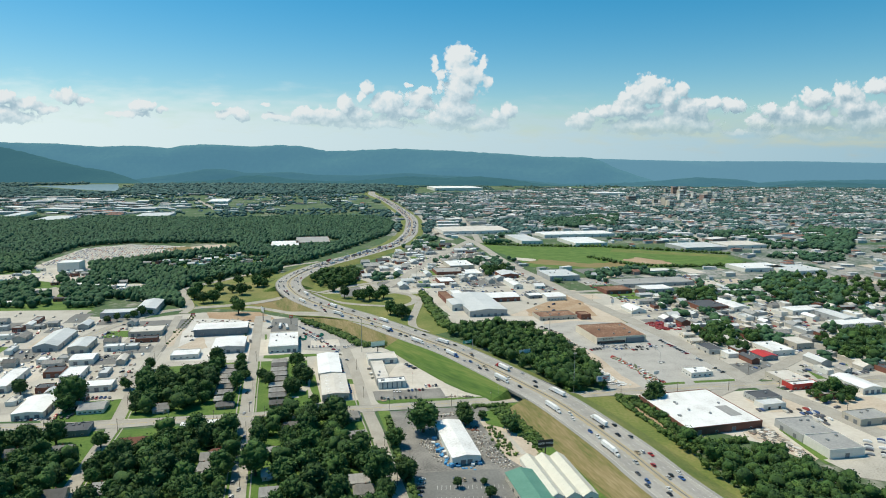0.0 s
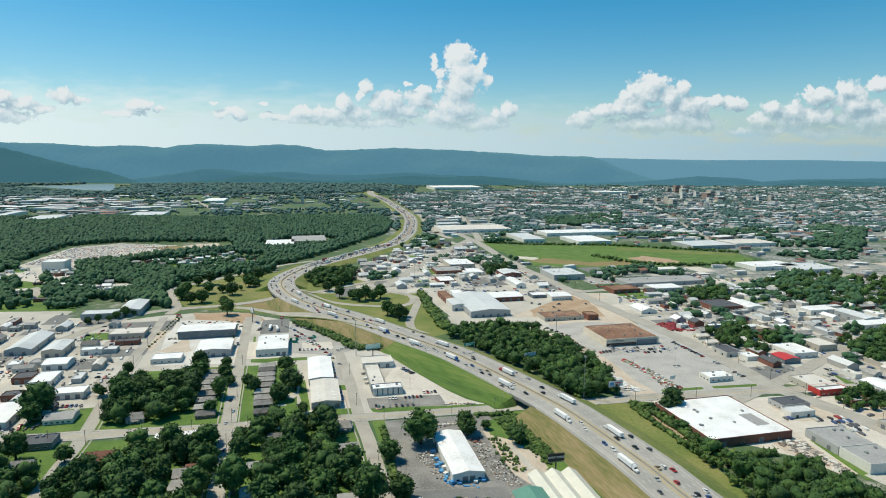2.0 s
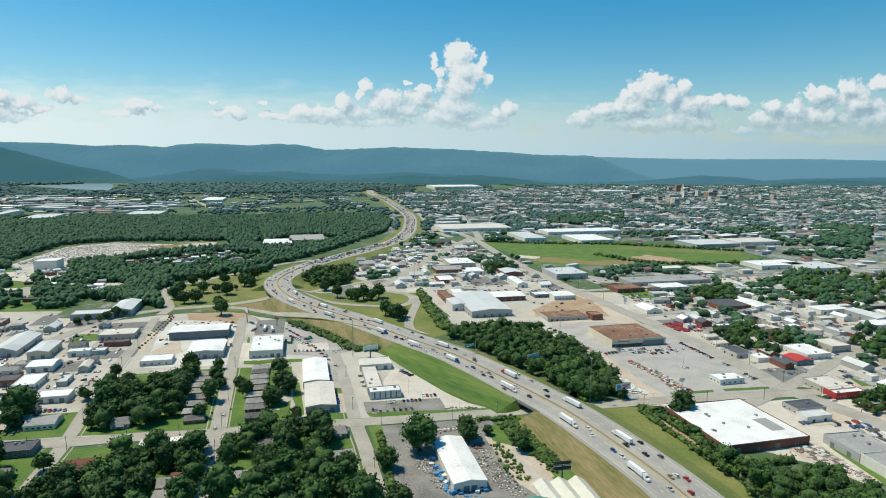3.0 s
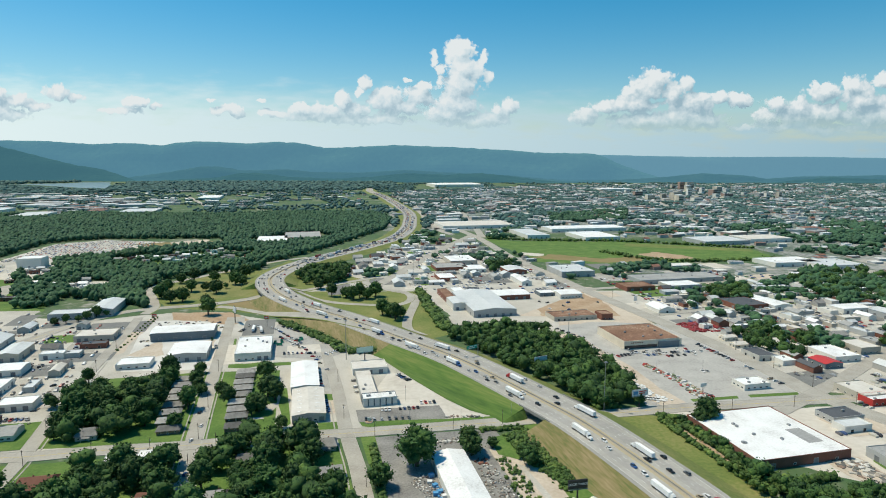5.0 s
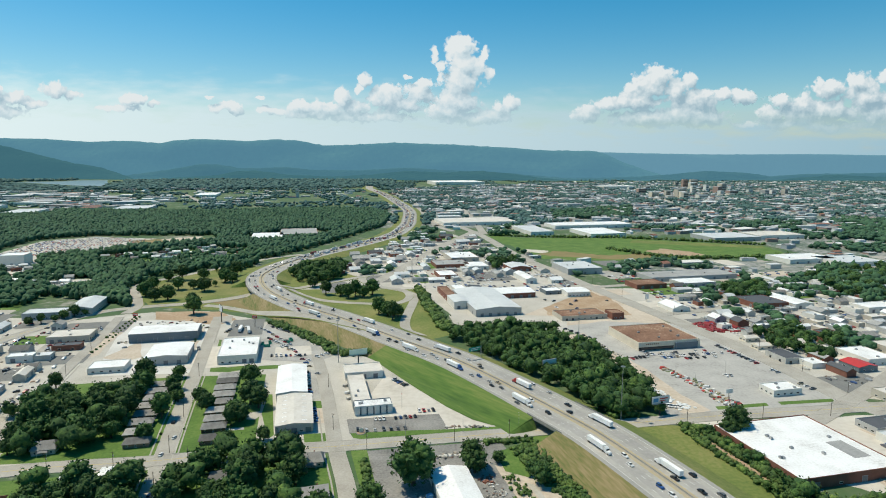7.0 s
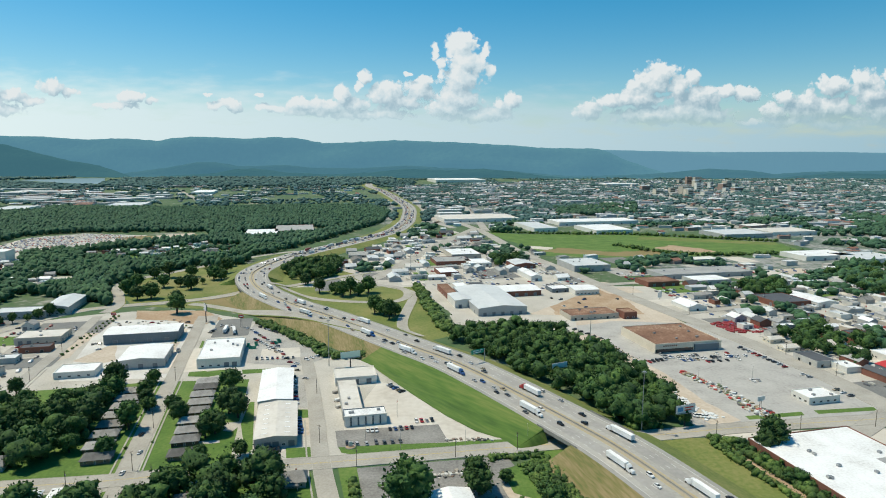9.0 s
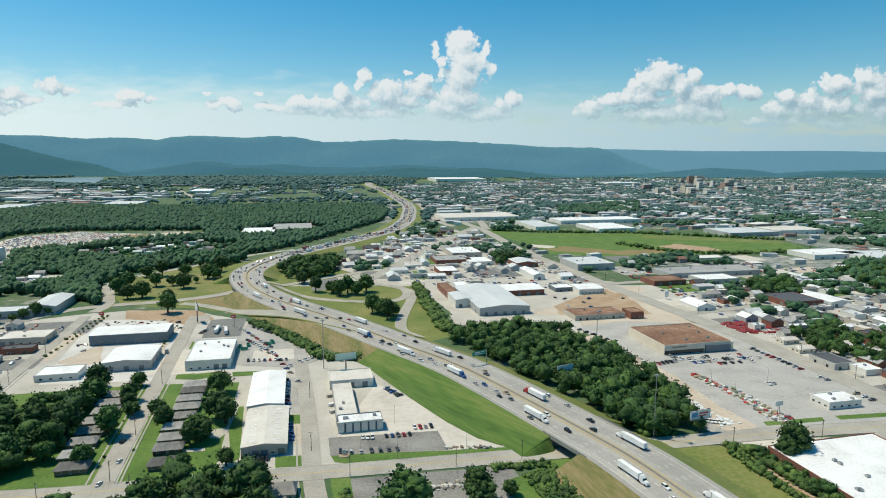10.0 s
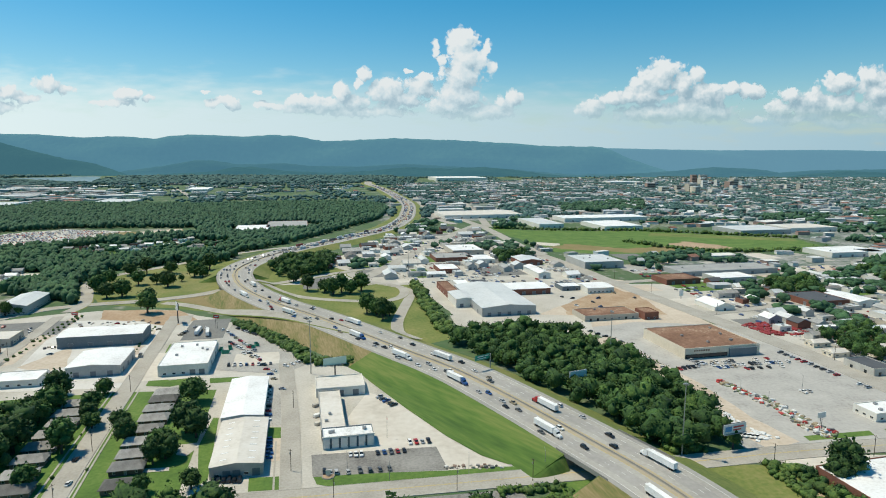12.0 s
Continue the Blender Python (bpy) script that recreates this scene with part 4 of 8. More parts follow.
patch("lawn", [(-251.8, 469.5), (-272.8, 539.3), (-279, 592.9), (-198, 611.9), (-161.2, 478.7)], lawn, None, "green lawns between houses")
patch("lawn", [(-152.1, 478.8), (-187.6, 612.1), (-138.4, 616.7), (-109.1, 487.5)], lawn, None, "green lawns between houses")
patch("lawn", [(36, 482), (57.3, 509.6), (71.9, 509.9), (111.5, 358), (90.5, 357.8), (42.1, 445.6)], lawn, None, "green grass by the garden centre")
patch("parking_lot", [(-372.3, 461.1), (-261.7, 469.3), (-281.4, 546.2), (-342.2, 773.5), (-465.8, 787.3), (-554.6, 756.9), (-516.1, 605.1)], concrete, None, "pale paved yards between workshops")
patch("parking_lot", [(-272.4, 610.3), (-200.2, 619), (-230.9, 752), (-245.1, 787.5), (-327.9, 773.9)], new_concrete, None, "pale paved warehouse yard")
patch("parking_lot", [(-187.8, 626.6), (-140.7, 627.7), (-104.2, 491.1), (-67.8, 500), (-94.3, 614.1), (-117.3, 682.7), (-185.4, 753.2), (-222.7, 760.2)], concrete, None, "pale paved yard beside metal sheds")
patch("parking_lot", [(-52, 516.1), (-57.1, 535.4), (-44.6, 612.9), (-19.5, 599.8), (41.2, 523.8), (6.5, 518.2)], gravel, None, "pale gravel yard beside the highway bank", wobble=1)
patch("parking_lot", [(-56.5, 511), (-61.5, 532), (-1.1, 541.5), (5.0, 518), (-23.9, 515.2)], lot_asphalt, None, "grey asphalt parking lot of the shop")
patch("parking_lot", [(-46, 487.5), (36, 502), (80, 357.6), (77.2, 313.1), (-6.3, 312.2), (-23.4, 392.8)], lot_asphalt, None, "stained asphalt lot of the garden centre")
patch("parking_lot", [(126, 761.2), (170.4, 804.7), (255.3, 764.6), (284.2, 557), (184.8, 543.7), (152.9, 540.3)], lot_pale, None, "worn grey asphalt parking lot of the store")
patch("gravel_strip", [(121.3, 728.5), (140, 735), (150, 690), (157.8, 664.1), (168.3, 622.8), (174, 577.3), (184, 549), (165, 540), (155, 565), (148, 605), (140, 645), (128, 690)], dirt_pale, None, "sandy gravel strip along the trees", wobble=2)
patch("yard", [(84, 905), (76, 806), (96, 790), (112, 774), (128, 762), (172, 780), (236, 772), (226, 880), (212, 968), (180, 975), (108, 1030)], dirt_pale, None, "dusty tan earth yards between workshops", wobble=3)
patch("yard", [(111, 1029.2), (202.8, 964.9), (208.2, 805.7), (117.6, 803.3)], dirt, None, "bare reddish earth yard", wobble=4)
patch("yard", [(198.6, 944.1), (411.9, 950.9), (597.9, 816.4), (434.1, 545.5), (300.9, 569.3), (270.4, 726.6)], concrete, None, "pale paved yards between shops", wobble=3)
patch("yard", [(155, 529.4), (318.9, 543.4), (434, 531.9), (314.1, 349.3), (294.4, 389.6), (205.8, 458.1)], gravel, None, "pale gravel yard round the white store", wobble=3)
patch("yard", [(-193.4, 931.6), (-116.9, 1021.3), (22.1, 1515.3), (128.2, 1196.2), (198.6, 944.1), (87.5, 802.4), (12.6, 800.4), (-33.5, 936.7)], concrete, None, "pale paved yards between workshops", wobble=3)
patch("field", [(90.7, 1498.5), (165.3, 1184.9), (275.4, 1164.6), (459.4, 1196.6), (618.8, 1229.1), (626.5, 1345.8), (395.6, 1455.6), (155.8, 1462.8)], lawn, None, "broad green field", wobble=8)
patch("field", [(160.1, 1230.4), (278.3, 1176.9), (358.9, 1192.6), (362.9, 1245.6), (288.7, 1222.3), (206.7, 1274.4)], dry_grass, None, "yellowed grass along the field edge", wobble=9)
patch("field", [(366.6, 1266.8), (412.1, 1220.7), (466.9, 1222.9), (451.8, 1270.4), (415.9, 1305.6)], dirt, None, "bare reddish earth in the field", wobble=8)
patch("field", [(141.9, 1271.6), (179.1, 1244.9), (194.9, 1273.9), (156.2, 1294.3)], gravel, None, "pale gravel patch in the field", wobble=5)
patch("field", [(376.5, 1383.7), (612.1, 1314.1), (626.5, 1345.8), (394.9, 1428.1)], meadow, None, "lighter mown strips of the field", wobble=4)
patch("junkyard", [(-767.1, 1147.9), (-804.3, 1380), (-736.5, 1447.4), (-594.9, 1426.1), (-592.6, 1331), (-627.9, 1253.1), (-712.2, 1162.4)], gravel, None, "pale gravel storage yard full of vehicles", wobble=6)
patch("field", [(-655.4, 1387.1), (-511.1, 1449.1), (-472.9, 1413.7), (-559.9, 1340.6)], dry_grass, None, "dry grass beside the storage yard", wobble=8)
patch("verge", [(105.2, 546.4), (134.2, 526.4), (174.5, 519.3), (176.3, 449.6), (181.9, 391.9), (197.1, 347.8), (173.2, 347.5), (137.9, 483.7)], meadow, None, "rough yellow green grass beside the highway", wobble=2)
patch("verge", [(-53.3, 504.6), (-47.4, 503), (-23, 506.3), (5, 510.2), (25.4, 513), (52, 520), (56.6, 527.8), (41, 521.9), (26.2, 521), (4.9, 517.5), (-23.9, 515.2), (-43.6, 512.8), (-56.2, 511)], lawn, None, "narrow mown verge along the street", step=20)
patch("verge", [(190, 549.5), (228, 556.5), (229, 562), (190, 555)], lawn, None, "mown island beside the parking lot")
patch("verge", [(238, 558.5), (279, 564.5), (280, 570), (238, 564)], lawn, None, "mown island beside the parking lot")
patch("verge", [(-85, 510), (-68.8, 511.7), (-65, 500.6), (-81.8, 498.4)], lawn, None, "mown corner beside the shed")
patch("verge", [(365.1, 606.2), (417.2, 616), (403.4, 577.5), (360.9, 570.5)], lawn, None, "green lawn between shops")
patch("clearing", [(-926.7, 1073), (-744.6, 1113.2), (-629.8, 1129.3), (-505.8, 913.8), (-471.5, 817.3), (-701.1, 804.6)], lawn, None, "lawns and drives of houses at the woodland edge", wobble=5)
patch("clearing", [(-816.6, 1045.6), (-755, 1068.7), (-700.7, 1092.4), (-619.5, 1073.7), (-595.3, 1014.1), (-594.3, 977.4), (-640.2, 1003.1), (-705.8, 1024.7), (-784.1, 1002.8)], gravel, None, "pale lots and drives beside the depot", wobble=4)
patch("clearing", [(-667.4, 916.5), (-627.5, 933.8), (-613.9, 967.9), (-593.1, 951.5), (-562.6, 882), (-604, 910.7), (-651.5, 894)], street_mat, None, "grey drives between houses", wobble=3)
patch("parking_lot", [(-657, 805.9), (-550.1, 815.1), (-474.7, 820.4), (-454.3, 748.8), (-516.3, 731.7), (-589.3, 719.9)], concrete, None, "pale empty paved lot beside the trees", wobble=1)
patch("yard", [(-580.9, 1417.6), (-517.7, 1468), (-486, 1395.2), (-535.6, 1341.7)], dirt_pale, None, "bare sandy earth beside the storage yard", wobble=6)
patch("clearing", [(-531.5, 953.5), (-543.8, 988), (-486.8, 999.1), (-458.8, 947.5), (-479.3, 907)], concrete, None, "pale yard among trees", wobble=2)
patch("clearing", [(-767.1, 1147.9), (-688, 1215.5), (-628.2, 1165.8), (-631.4, 1095), (-690.6, 1060.5)], concrete, None, "pale yard round the depot", wobble=4)
patch("clearing", [(-522.4, 1170), (-474, 1274.3), (-362.1, 1294.2), (-333.6, 1190.4), (-405.6, 1114.8), (-492, 1100.3)], lawn, None, "lawns of houses among trees", wobble=5)

patch("parking_lot", [(-17.4, 386.8), (37.7, 393.7), (53.9, 358.6), (55.5, 312.9), (-4.8, 312.2)], dark_asphalt, None, "dark asphalt parking lot of the garden centre")
patch("yard", [(30.7, 470.9), (44.7, 476.6), (70.5, 408.5), (56.8, 393.9), (46.8, 408.1)], dirt_pale, None, "sandy sales yard of the garden centre", wobble=1)
patch("river", [(-2800, 4150), (-2549, 4290), (-2510, 4470), (-2340, 4490), (-2064, 3991), (-1880, 3630), (-2059, 3690), (-2265, 3815), (-2585, 4050)], water_mat, None, "pale still river reach below the hills", "water", wobble=14, step=60)

patch("yard", [(-288.4, 654.2), (-282.5, 684.8), (-281.1, 705.3), (-256.1, 656.9), (-267.4, 645.5)], dirt_pale, None, "bare sandy building ground", wobble=2)
patch("yard", [(-315.2, 813.5), (-245.2, 816.7), (-215.7, 782.5), (-229.4, 756.6), (-259.4, 774.3), (-300.2, 781.2)], dirt, None, "bare reddish earth beside the ramp", wobble=3)
patch("yard", [(-224.8, 669.1), (-243.4, 747.8), (-235.9, 747.9), (-215.7, 666.8)], dirt_pale, None, "sandy strip beside the street", wobble=2)
patch("yard", [(-88.2, 555.1), (-78.7, 557.3), (-72.1, 526.6), (-80.3, 524.9)], dirt_pale, None, "bare sandy yard beside the shed", wobble=1)

patch("yard", [(-305.1, 650.6), (-316.9, 677.9), (-323.5, 746.7), (-329.4, 792.6), (-325.4, 800.7), (-312.2, 745.2), (-305.7, 699.4), (-297.1, 662.2)], dirt_pale, None, "sandy strip with young trees beside the street", wobble=2)
patch("verge", [(-185, 621.7), (-208.1, 709.2), (-205.9, 709.2), (-187.1, 644.3), (-174.5, 631.8), (-158.8, 638.2), (-154.8, 630), (-169.7, 620.9)], lawn, None, "mown strip round the white warehouse")
patch("verge", [(-149.9, 636.2), (-119.5, 640.8), (-117, 633.5), (-146.5, 627.1)], lawn, None, "mown strip before the metal shed")
patch("verge", [(-93.3, 562.6), (-78.8, 562.8), (-76.4, 550.6), (-89.4, 549.2)], lawn, None, "mown square beside the metal shed")
patch("lawn", [(-119.8, 540.8), (-124.9, 574.6), (-121.8, 574.6), (-102.9, 508.1), (-105.5, 503.2)], lawn, None, "narrow green strip beside the shed")
patch("parking_lot", [(-110.4, 624.5), (-95.9, 626.7), (-79.7, 566.3), (-93.9, 564.7)], asphalt, None, "grey asphalt bays beside the white shed")
patch("yard", [(-179.2, 766.2), (-143.7, 740.9), (-92.4, 664.7), (-105.1, 645.3), (-152.5, 651.3), (-172.1, 695.6)], asphalt, None, "worn grey yard of the truck depot", wobble=1)
patch("drive", [(-129.9, 541.9), (-121.8, 544.5), (-119.3, 539.6), (-121.6, 530.1), (-127, 531.2)], concrete, None, "pale concrete drive beside a house")
patch("drive", [(-144.3, 516.8), (-124.9, 519.1), (-123.6, 515.9), (-142.7, 512.7)], concrete, None, "pale concrete drive beside a house")

patch("yard", [(8, 802), (88, 804), (132, 800), (126, 738), (62, 748), (14, 764)], concrete, None, "pale paved ground behind the thicket", wobble=2)
patch("yard", [(-165, 1075), (-120, 1240), (-60, 1400), (-20, 1380), (-15, 1120), (-40, 1010), (-110, 1010)], concrete, None, "pale paved yards between sheds", wobble=4)
patch("town_lots", [(-140, 1640), (-200, 2400), (-270, 3460), (826, 4237), (3500, 4500), (1850, 2000), (1100, 1560), (640, 1560), (330, 1600), (60, 1640)], town_ground, None, "mottled far ground of lots, streets and gardens", wobble=20, step=60)
patch("town_lots", [(640, 1300), (640, 1520), (1090, 1540), (1300, 1420), (780, 930), (500, 1060), (290, 1080), (290, 1120), (640, 1190)], town_ground, None, "mottled ground of lots and gardens beyond the shops", wobble=12, step=40)

LOTS = []


def lots(poly, count, seed, covers):
    """Rectangular yards of different paving, laid to the street grid."""
    rnd = random.Random(seed)
    xs, ys = [q[0] for q in poly], [q[1] for q in poly]
    c, s = math.cos(radians(13)), math.sin(radians(13))
    n = 0
    for _ in range(count * 30):
        x, y = rnd.uniform(min(xs), max(xs)), rnd.uniform(min(ys), max(ys))
        w, d = rnd.uniform(10, 32), rnd.uniform(10, 36)
        r = math.hypot(w, d)
        if not inside(x, y, poly) or any(math.hypot(x - a, y - b) < (r + q) * 0.86 for a, b, q in LOTS):
            continue
        LOTS.append((x, y, r))
        cover, words = rnd.choice(covers)
        patch("yard", [(x + c * u - s * v, y + s * u + c * v) for u, v in ((-w, -d), (w, -d), (w, d), (-w, d))], cover, 0.215 + 0.004 * (n % 3), words, wobble=1.2)
        n += 1
        if n == count:
            break


PAVED = [(asphalt, "worn grey asphalt yard"), (street_mat, "dusty paved yard"), (gravel, "pale gravel yard"), (dark_asphalt, "dark asphalt yard"), (dark_asphalt, "dark patched asphalt yard"), (dirt_pale, "bare sandy yard"), (lawn, "small mown lawn")]
PAVED = [(a, b + " between buildings") for a, b in PAVED]
lots([(-383.5, 464.1), (-262.8, 471.5), (-281.4, 546.2), (-342.2, 773.5), (-462.5, 781.6), (-586.4, 742.8)], 46, 1, PAVED)
lots([(198.6, 944.1), (426.1, 985.1), (671.3, 883.4), (444.6, 545.7), (300.9, 569.3), (270.4, 726.6)], 60, 2, PAVED)
lots([(-193.4, 931.6), (-122.5, 1070.9), (22.1, 1515.3), (128.2, 1196.2), (198.6, 944.1), (111, 1029.2), (-34.2, 957.2)], 34, 3, PAVED)
lots([(269.9, 1140.6), (605.7, 1202.5), (924, 1228.2), (733.7, 921.7), (426.1, 985.1), (214.5, 978.1)], 40, 4, PAVED[:6])
lots([(301.1, 529.4), (428.8, 525.2), (335.8, 375.7), (286.7, 389.5), (259, 458.9)], 12, 5, PAVED[:6])
lots([(-220, 615.6), (-210.9, 669.3), (-245.7, 793.8), (-172.4, 757.4), (-111.6, 670.5), (-165.9, 646.7)], 8, 6, PAVED[:4])

# ---- near district: buildings ----
SHEDS = "sheds and shops of the district"
corner_shop = building("shop", -45.9, 546, 25.2, 10.9, 13, 5.0, wall_dark, roof_white, "low shop with white roof, dark glazed front and white columns", sides="", units=3, group=SHEDS)
building("workshop", -59.6, 575.2, 12.5, 54.7, 13, 4.5, wall_tan, roof_tan, "long low workshop with a weathered tan roof", sides="r", doors=4, units=2, group=SHEDS)
building("workshop", -62, 617.5, 29.2, 21.2, 13, 4.5, wall_white, roof_tan, "low white workshop with a weathered roof", sides="f", doors=3, group=SHEDS)
building("metal_shed", -96.4, 535.2, 23.2, 50.8, 13, 5.0, wall_tan, roof_tan, "long metal shed with weathered tan gable roof and skylights", "gable", 1.1, doors=4, windows=2, sides="fr", skylights=7, group=SHEDS)
building("metal_shed", -111.3, 590.9, 21.6, 59.9, 13, 5.6, wall_white, roof_white, "long metal shed with bright white gable roof", "gable", 1.0, doors=3, sides="lr", group=SHEDS)
building("warehouse", -175.4, 667.6, 31.3, 53.4, 13, 6.0, wall_white, roof_white, "white warehouse with flat white roof and roof units", sides="fr", doors=2, windows=3, units=5, group=SHEDS)
building("warehouse", -261, 716.6, 59.5, 27.6, 13, 7.5, wall_dark, roof_white, "large warehouse with white roof and dark blue grey walls", "gable", 1.2, sides="fr", doors=4, group=SHEDS)
building("warehouse", -231.3, 656.4, 33, 37.4, 13, 6.0, wall_grey, roof_white, "white roofed warehouse with pale grey walls", "gable", 1.2, sides="fr", doors=3, group=SHEDS)
building("warehouse", -267.5, 626.9, 27.3, 19.4, 13, 3.8, wall_white, roof_white, "low white long shed in a paved yard", sides="f", windows=4, group=SHEDS)
building("motel", -417.4, 790.6, 46.8, 22.2, 13, 6.0, wall_grey, roof_metal, "two-storey grey green motel with long rows of windows", sides="fr", windows=12, group=SHEDS)
building("motel", -395.5, 822.3, 25.3, 55.6, 13, 7.0, wall_grey, roof_metal, "two-storey grey green motel wing with a pitched roof", "gable", 2.0, sides="fr", windows=6, group=SHEDS)
building("shop", -346.4, 710.2, 36.2, 25.4, 13, 5.0, wall_beige, roof_tan, "beige flat-roofed shop beside the street", sides="fr", doors=2, windows=3, units=2, group=SHEDS)
building("metal_shed", -429.3, 669.3, 24.4, 62.2, 13, 5.0, wall_grey, roof_metal, "pale metal shed with gable roof", "gable", 3.0, doors=2, sides="fr", group=SHEDS)
building("metal_shed", -389.3, 651.5, 18.8, 35.6, 13, 6.0, wall_beige, roof_metal, "pale metal shed beside a yard", "gable", 1.5, doors=2, sides="fr", group=SHEDS)
building("metal_shed", -362.5, 607.5, 21.7, 20.5, 13, 4.8, wall_white, roof_white, "white metal shed with bright roof", "gable", 1.2, doors=2, sides="f", group=SHEDS)
building("workshop", -367.6, 568.9, 16.3, 16.5, 13, 4.6, wall_brick, roof_dark, "brick workshop with dark flat roof", sides="fr", doors=2, group=SHEDS)
building("workshop", -347.3, 564.9, 17.7, 28.7, 13, 4.6, wall_white, roof_white, "white workshop with flat white roof", sides="fr", doors=2, windows=2, group=SHEDS)
building("warehouse", -395.3, 546.2, 14.5, 51, 13, 5.0, wall_white, roof_white, "white roofed warehouse beside a paved yard", sides="fr", doors=2, group=SHEDS)
building("workshop", -307.4, 534.5, 24.4, 16.1, 13, 4.5, wall_white, roof_white, "low white workshop with roller doors", sides="f", doors=3, group=SHEDS)
building("warehouse", -331.8, 485.5, 22.8, 38.6, 13, 4.8, wall_white, roof_white, "white roofed workshop open to its yard", "gable", 1.0, sides="fr", doors=3, group=SHEDS)
building("workshop", -286.3, 486.9, 20.1, 17.6, 13, 3.2, wall_white, roof_grey, "low white office with grey pitched roof", "gable", 1.8, sides="f", windows=5, group=SHEDS)
building("workshop", -279.8, 443.6, 28.9, 15.6, 13, 3.8, wall_dark, roof_dark, "long low dark building with a dark flat roof", sides="f", windows=5, units=2, group=SHEDS)
building("garden_store", 11, 428, 20.2, 59.4, 13, 5.0, wall_white, roof_white, "long bright white gabled store of a garden centre", "gable", 1.4, sides="fl", doors=2, windows=2, group=SHEDS)
white_store = building("store", 210.6, 486, 66.5, 68.5, 13.8, 5.2, wall_brick, roof_white, "large brick store with a flat white stained roof", sides="fl", doors=2, windows=2, units=7, group=SHEDS)
brown_store = building("store", 198.5, 712, 61, 55.3, 13, 6.5, wall_cream, roof_brown, "large beige store with rusty brown flat roof and glazed front", sides="l", units=6, group=SHEDS)
building("workshop", 148.7, 799.1, 52, 26.8, 13, 4.0, wall_beige, roof_brown, "long low workshop with rusty brown roof", sides="f", doors=3, windows=4, units=2, group=SHEDS)
building("workshop", 185.8, 797, 13.7, 17.3, 13, 5.5, wall_brick, roof_brown, "small brick block with brown roof", sides="f", windows=2, group=SHEDS)
building("warehouse", 50, 853.1, 51.6, 106.7, 13, 7.0, wall_grey, roof_metal, "large grey warehouse with shallow metal roof", "gable", 2.0, sides="fl", doors=5, group=SHEDS)
building("warehouse", 19.8, 849.3, 20.1, 35.8, 13, 7.2, wall_white, roof_metal, "white metal warehouse wing", "gable", 1.0, sides="f", doors=1, windows=1, group=SHEDS)
building("warehouse", 5.9, 897.5, 11.9, 54.2, 13, 5.5, wall_brick, roof_brown, "brick warehouse wing with brown roof", sides="fl", windows=4, group=SHEDS)
building("warehouse", 24.2, 904, 15, 54.5, 13, 6.0, wall_white, roof_white, "warehouse wing with bright white roof", sides="", group=SHEDS)
building("warehouse", 44.6, 908.7, 17.9, 45.9, 13, 5.8, wall_grey, roof_dark, "warehouse wing with dark roof", sides="", group=SHEDS)
building("warehouse", 87.5, 903.7, 48.3, 34.2, 13, 5.5, wall_brick, roof_white, "brick warehouse with white roof", "gable", 1.4, sides="f", doors=4, group=SHEDS)
building("workshop", 166.1, 910.4, 30.4, 28.3, 13, 5.0, wall_white, roof_white, "white workshop with windows and bright roof", "gable", 1.2, sides="f", windows=6, group=SHEDS)
building("workshop", 138.9, 918.7, 22.9, 20.5, 13, 3.8, wall_dark, roof_white, "dark fronted shop with pale roof", sides="f", doors=2, group=SHEDS)
building("metal_shed", 115.8, 1001, 15.1, 53.2, 13, 5.5, wall_white, roof_white, "white gabled metal shed beside a yard", "gable", 2.0, doors=1, sides="f", group=SHEDS)
building("warehouse", 114.3, 1083.7, 31.1, 39.2, 13, 5.5, wall_brick, roof_metal, "long brick warehouse with pale roof", "gable", 2.0, sides="f", doors=3, group=SHEDS)
building("warehouse", 30.7, 1176.2, 46.8, 60.3, 13, 6.5, wall_beige, roof_white, "large pale warehouse with bright roof", sides="f", doors=3, units=3, group=SHEDS)
building("workshop", 11.5, 1114.8, 52.6, 43.5, 13, 4.6, wall_brick, roof_grey, "brick shop row with grey roof", sides="f", windows=6, units=3, group=SHEDS)
building("workshop", 51, 1098.5, 32.7, 41.3, 13, 4.6, wall_white, roof_white, "white workshop with flat white roof", sides="f", doors=3, group=SHEDS)
building("workshop", 5.2, 1024.1, 25.8, 38.6, 13, 4.6, wall_brick, roof_white, "brick fronted workshop with white roof", sides="f", windows=4, group=SHEDS)
building("warehouse", 203.3, 1073.8, 54.5, 60.9, 13, 7.5, wall_grey, roof_metal, "large pale grey plant building", sides="f", doors=3, units=4, group=SHEDS)
building("restaurant", 332.3, 550.9, 29.2, 12.8, 13, 4.2, red_paint, roof_white, "red fronted restaurant with white flat roof", sides="f", windows=5, units=2, group=SHEDS)
building("warehouse", 383.5, 551.4, 20.6, 35.9, 13, 5.0, wall_white, roof_white, "long white warehouse with roller doors", "gable", 1.4, sides="fl", doors=3, group=SHEDS)
building("warehouse", 491.9, 834.4, 42.1, 24.1, 13, 5.0, wall_white, roof_white, "white roofed warehouse beside a paved yard", sides="f", doors=4, group=SHEDS)
building("warehouse", 520.2, 798.8, 23.7, 45.7, 13, 6.0, wall_grey, roof_metal, "pale grey metal warehouse with doors", "gable", 1.5, sides="fl", doors=3, group=SHEDS)
building("workshop", 400.8, 679.5, 22.5, 26, 13, 5.5, wall_beige, roof_tan, "plain beige block with tan roof", sides="fl", windows=3, group=SHEDS)
building("workshop", 363.6, 659.7, 27.4, 33.4, 13, 4.6, wall_white, roof_white, "white shop with flat roof", sides="fl", windows=3, units=2, group=SHEDS)
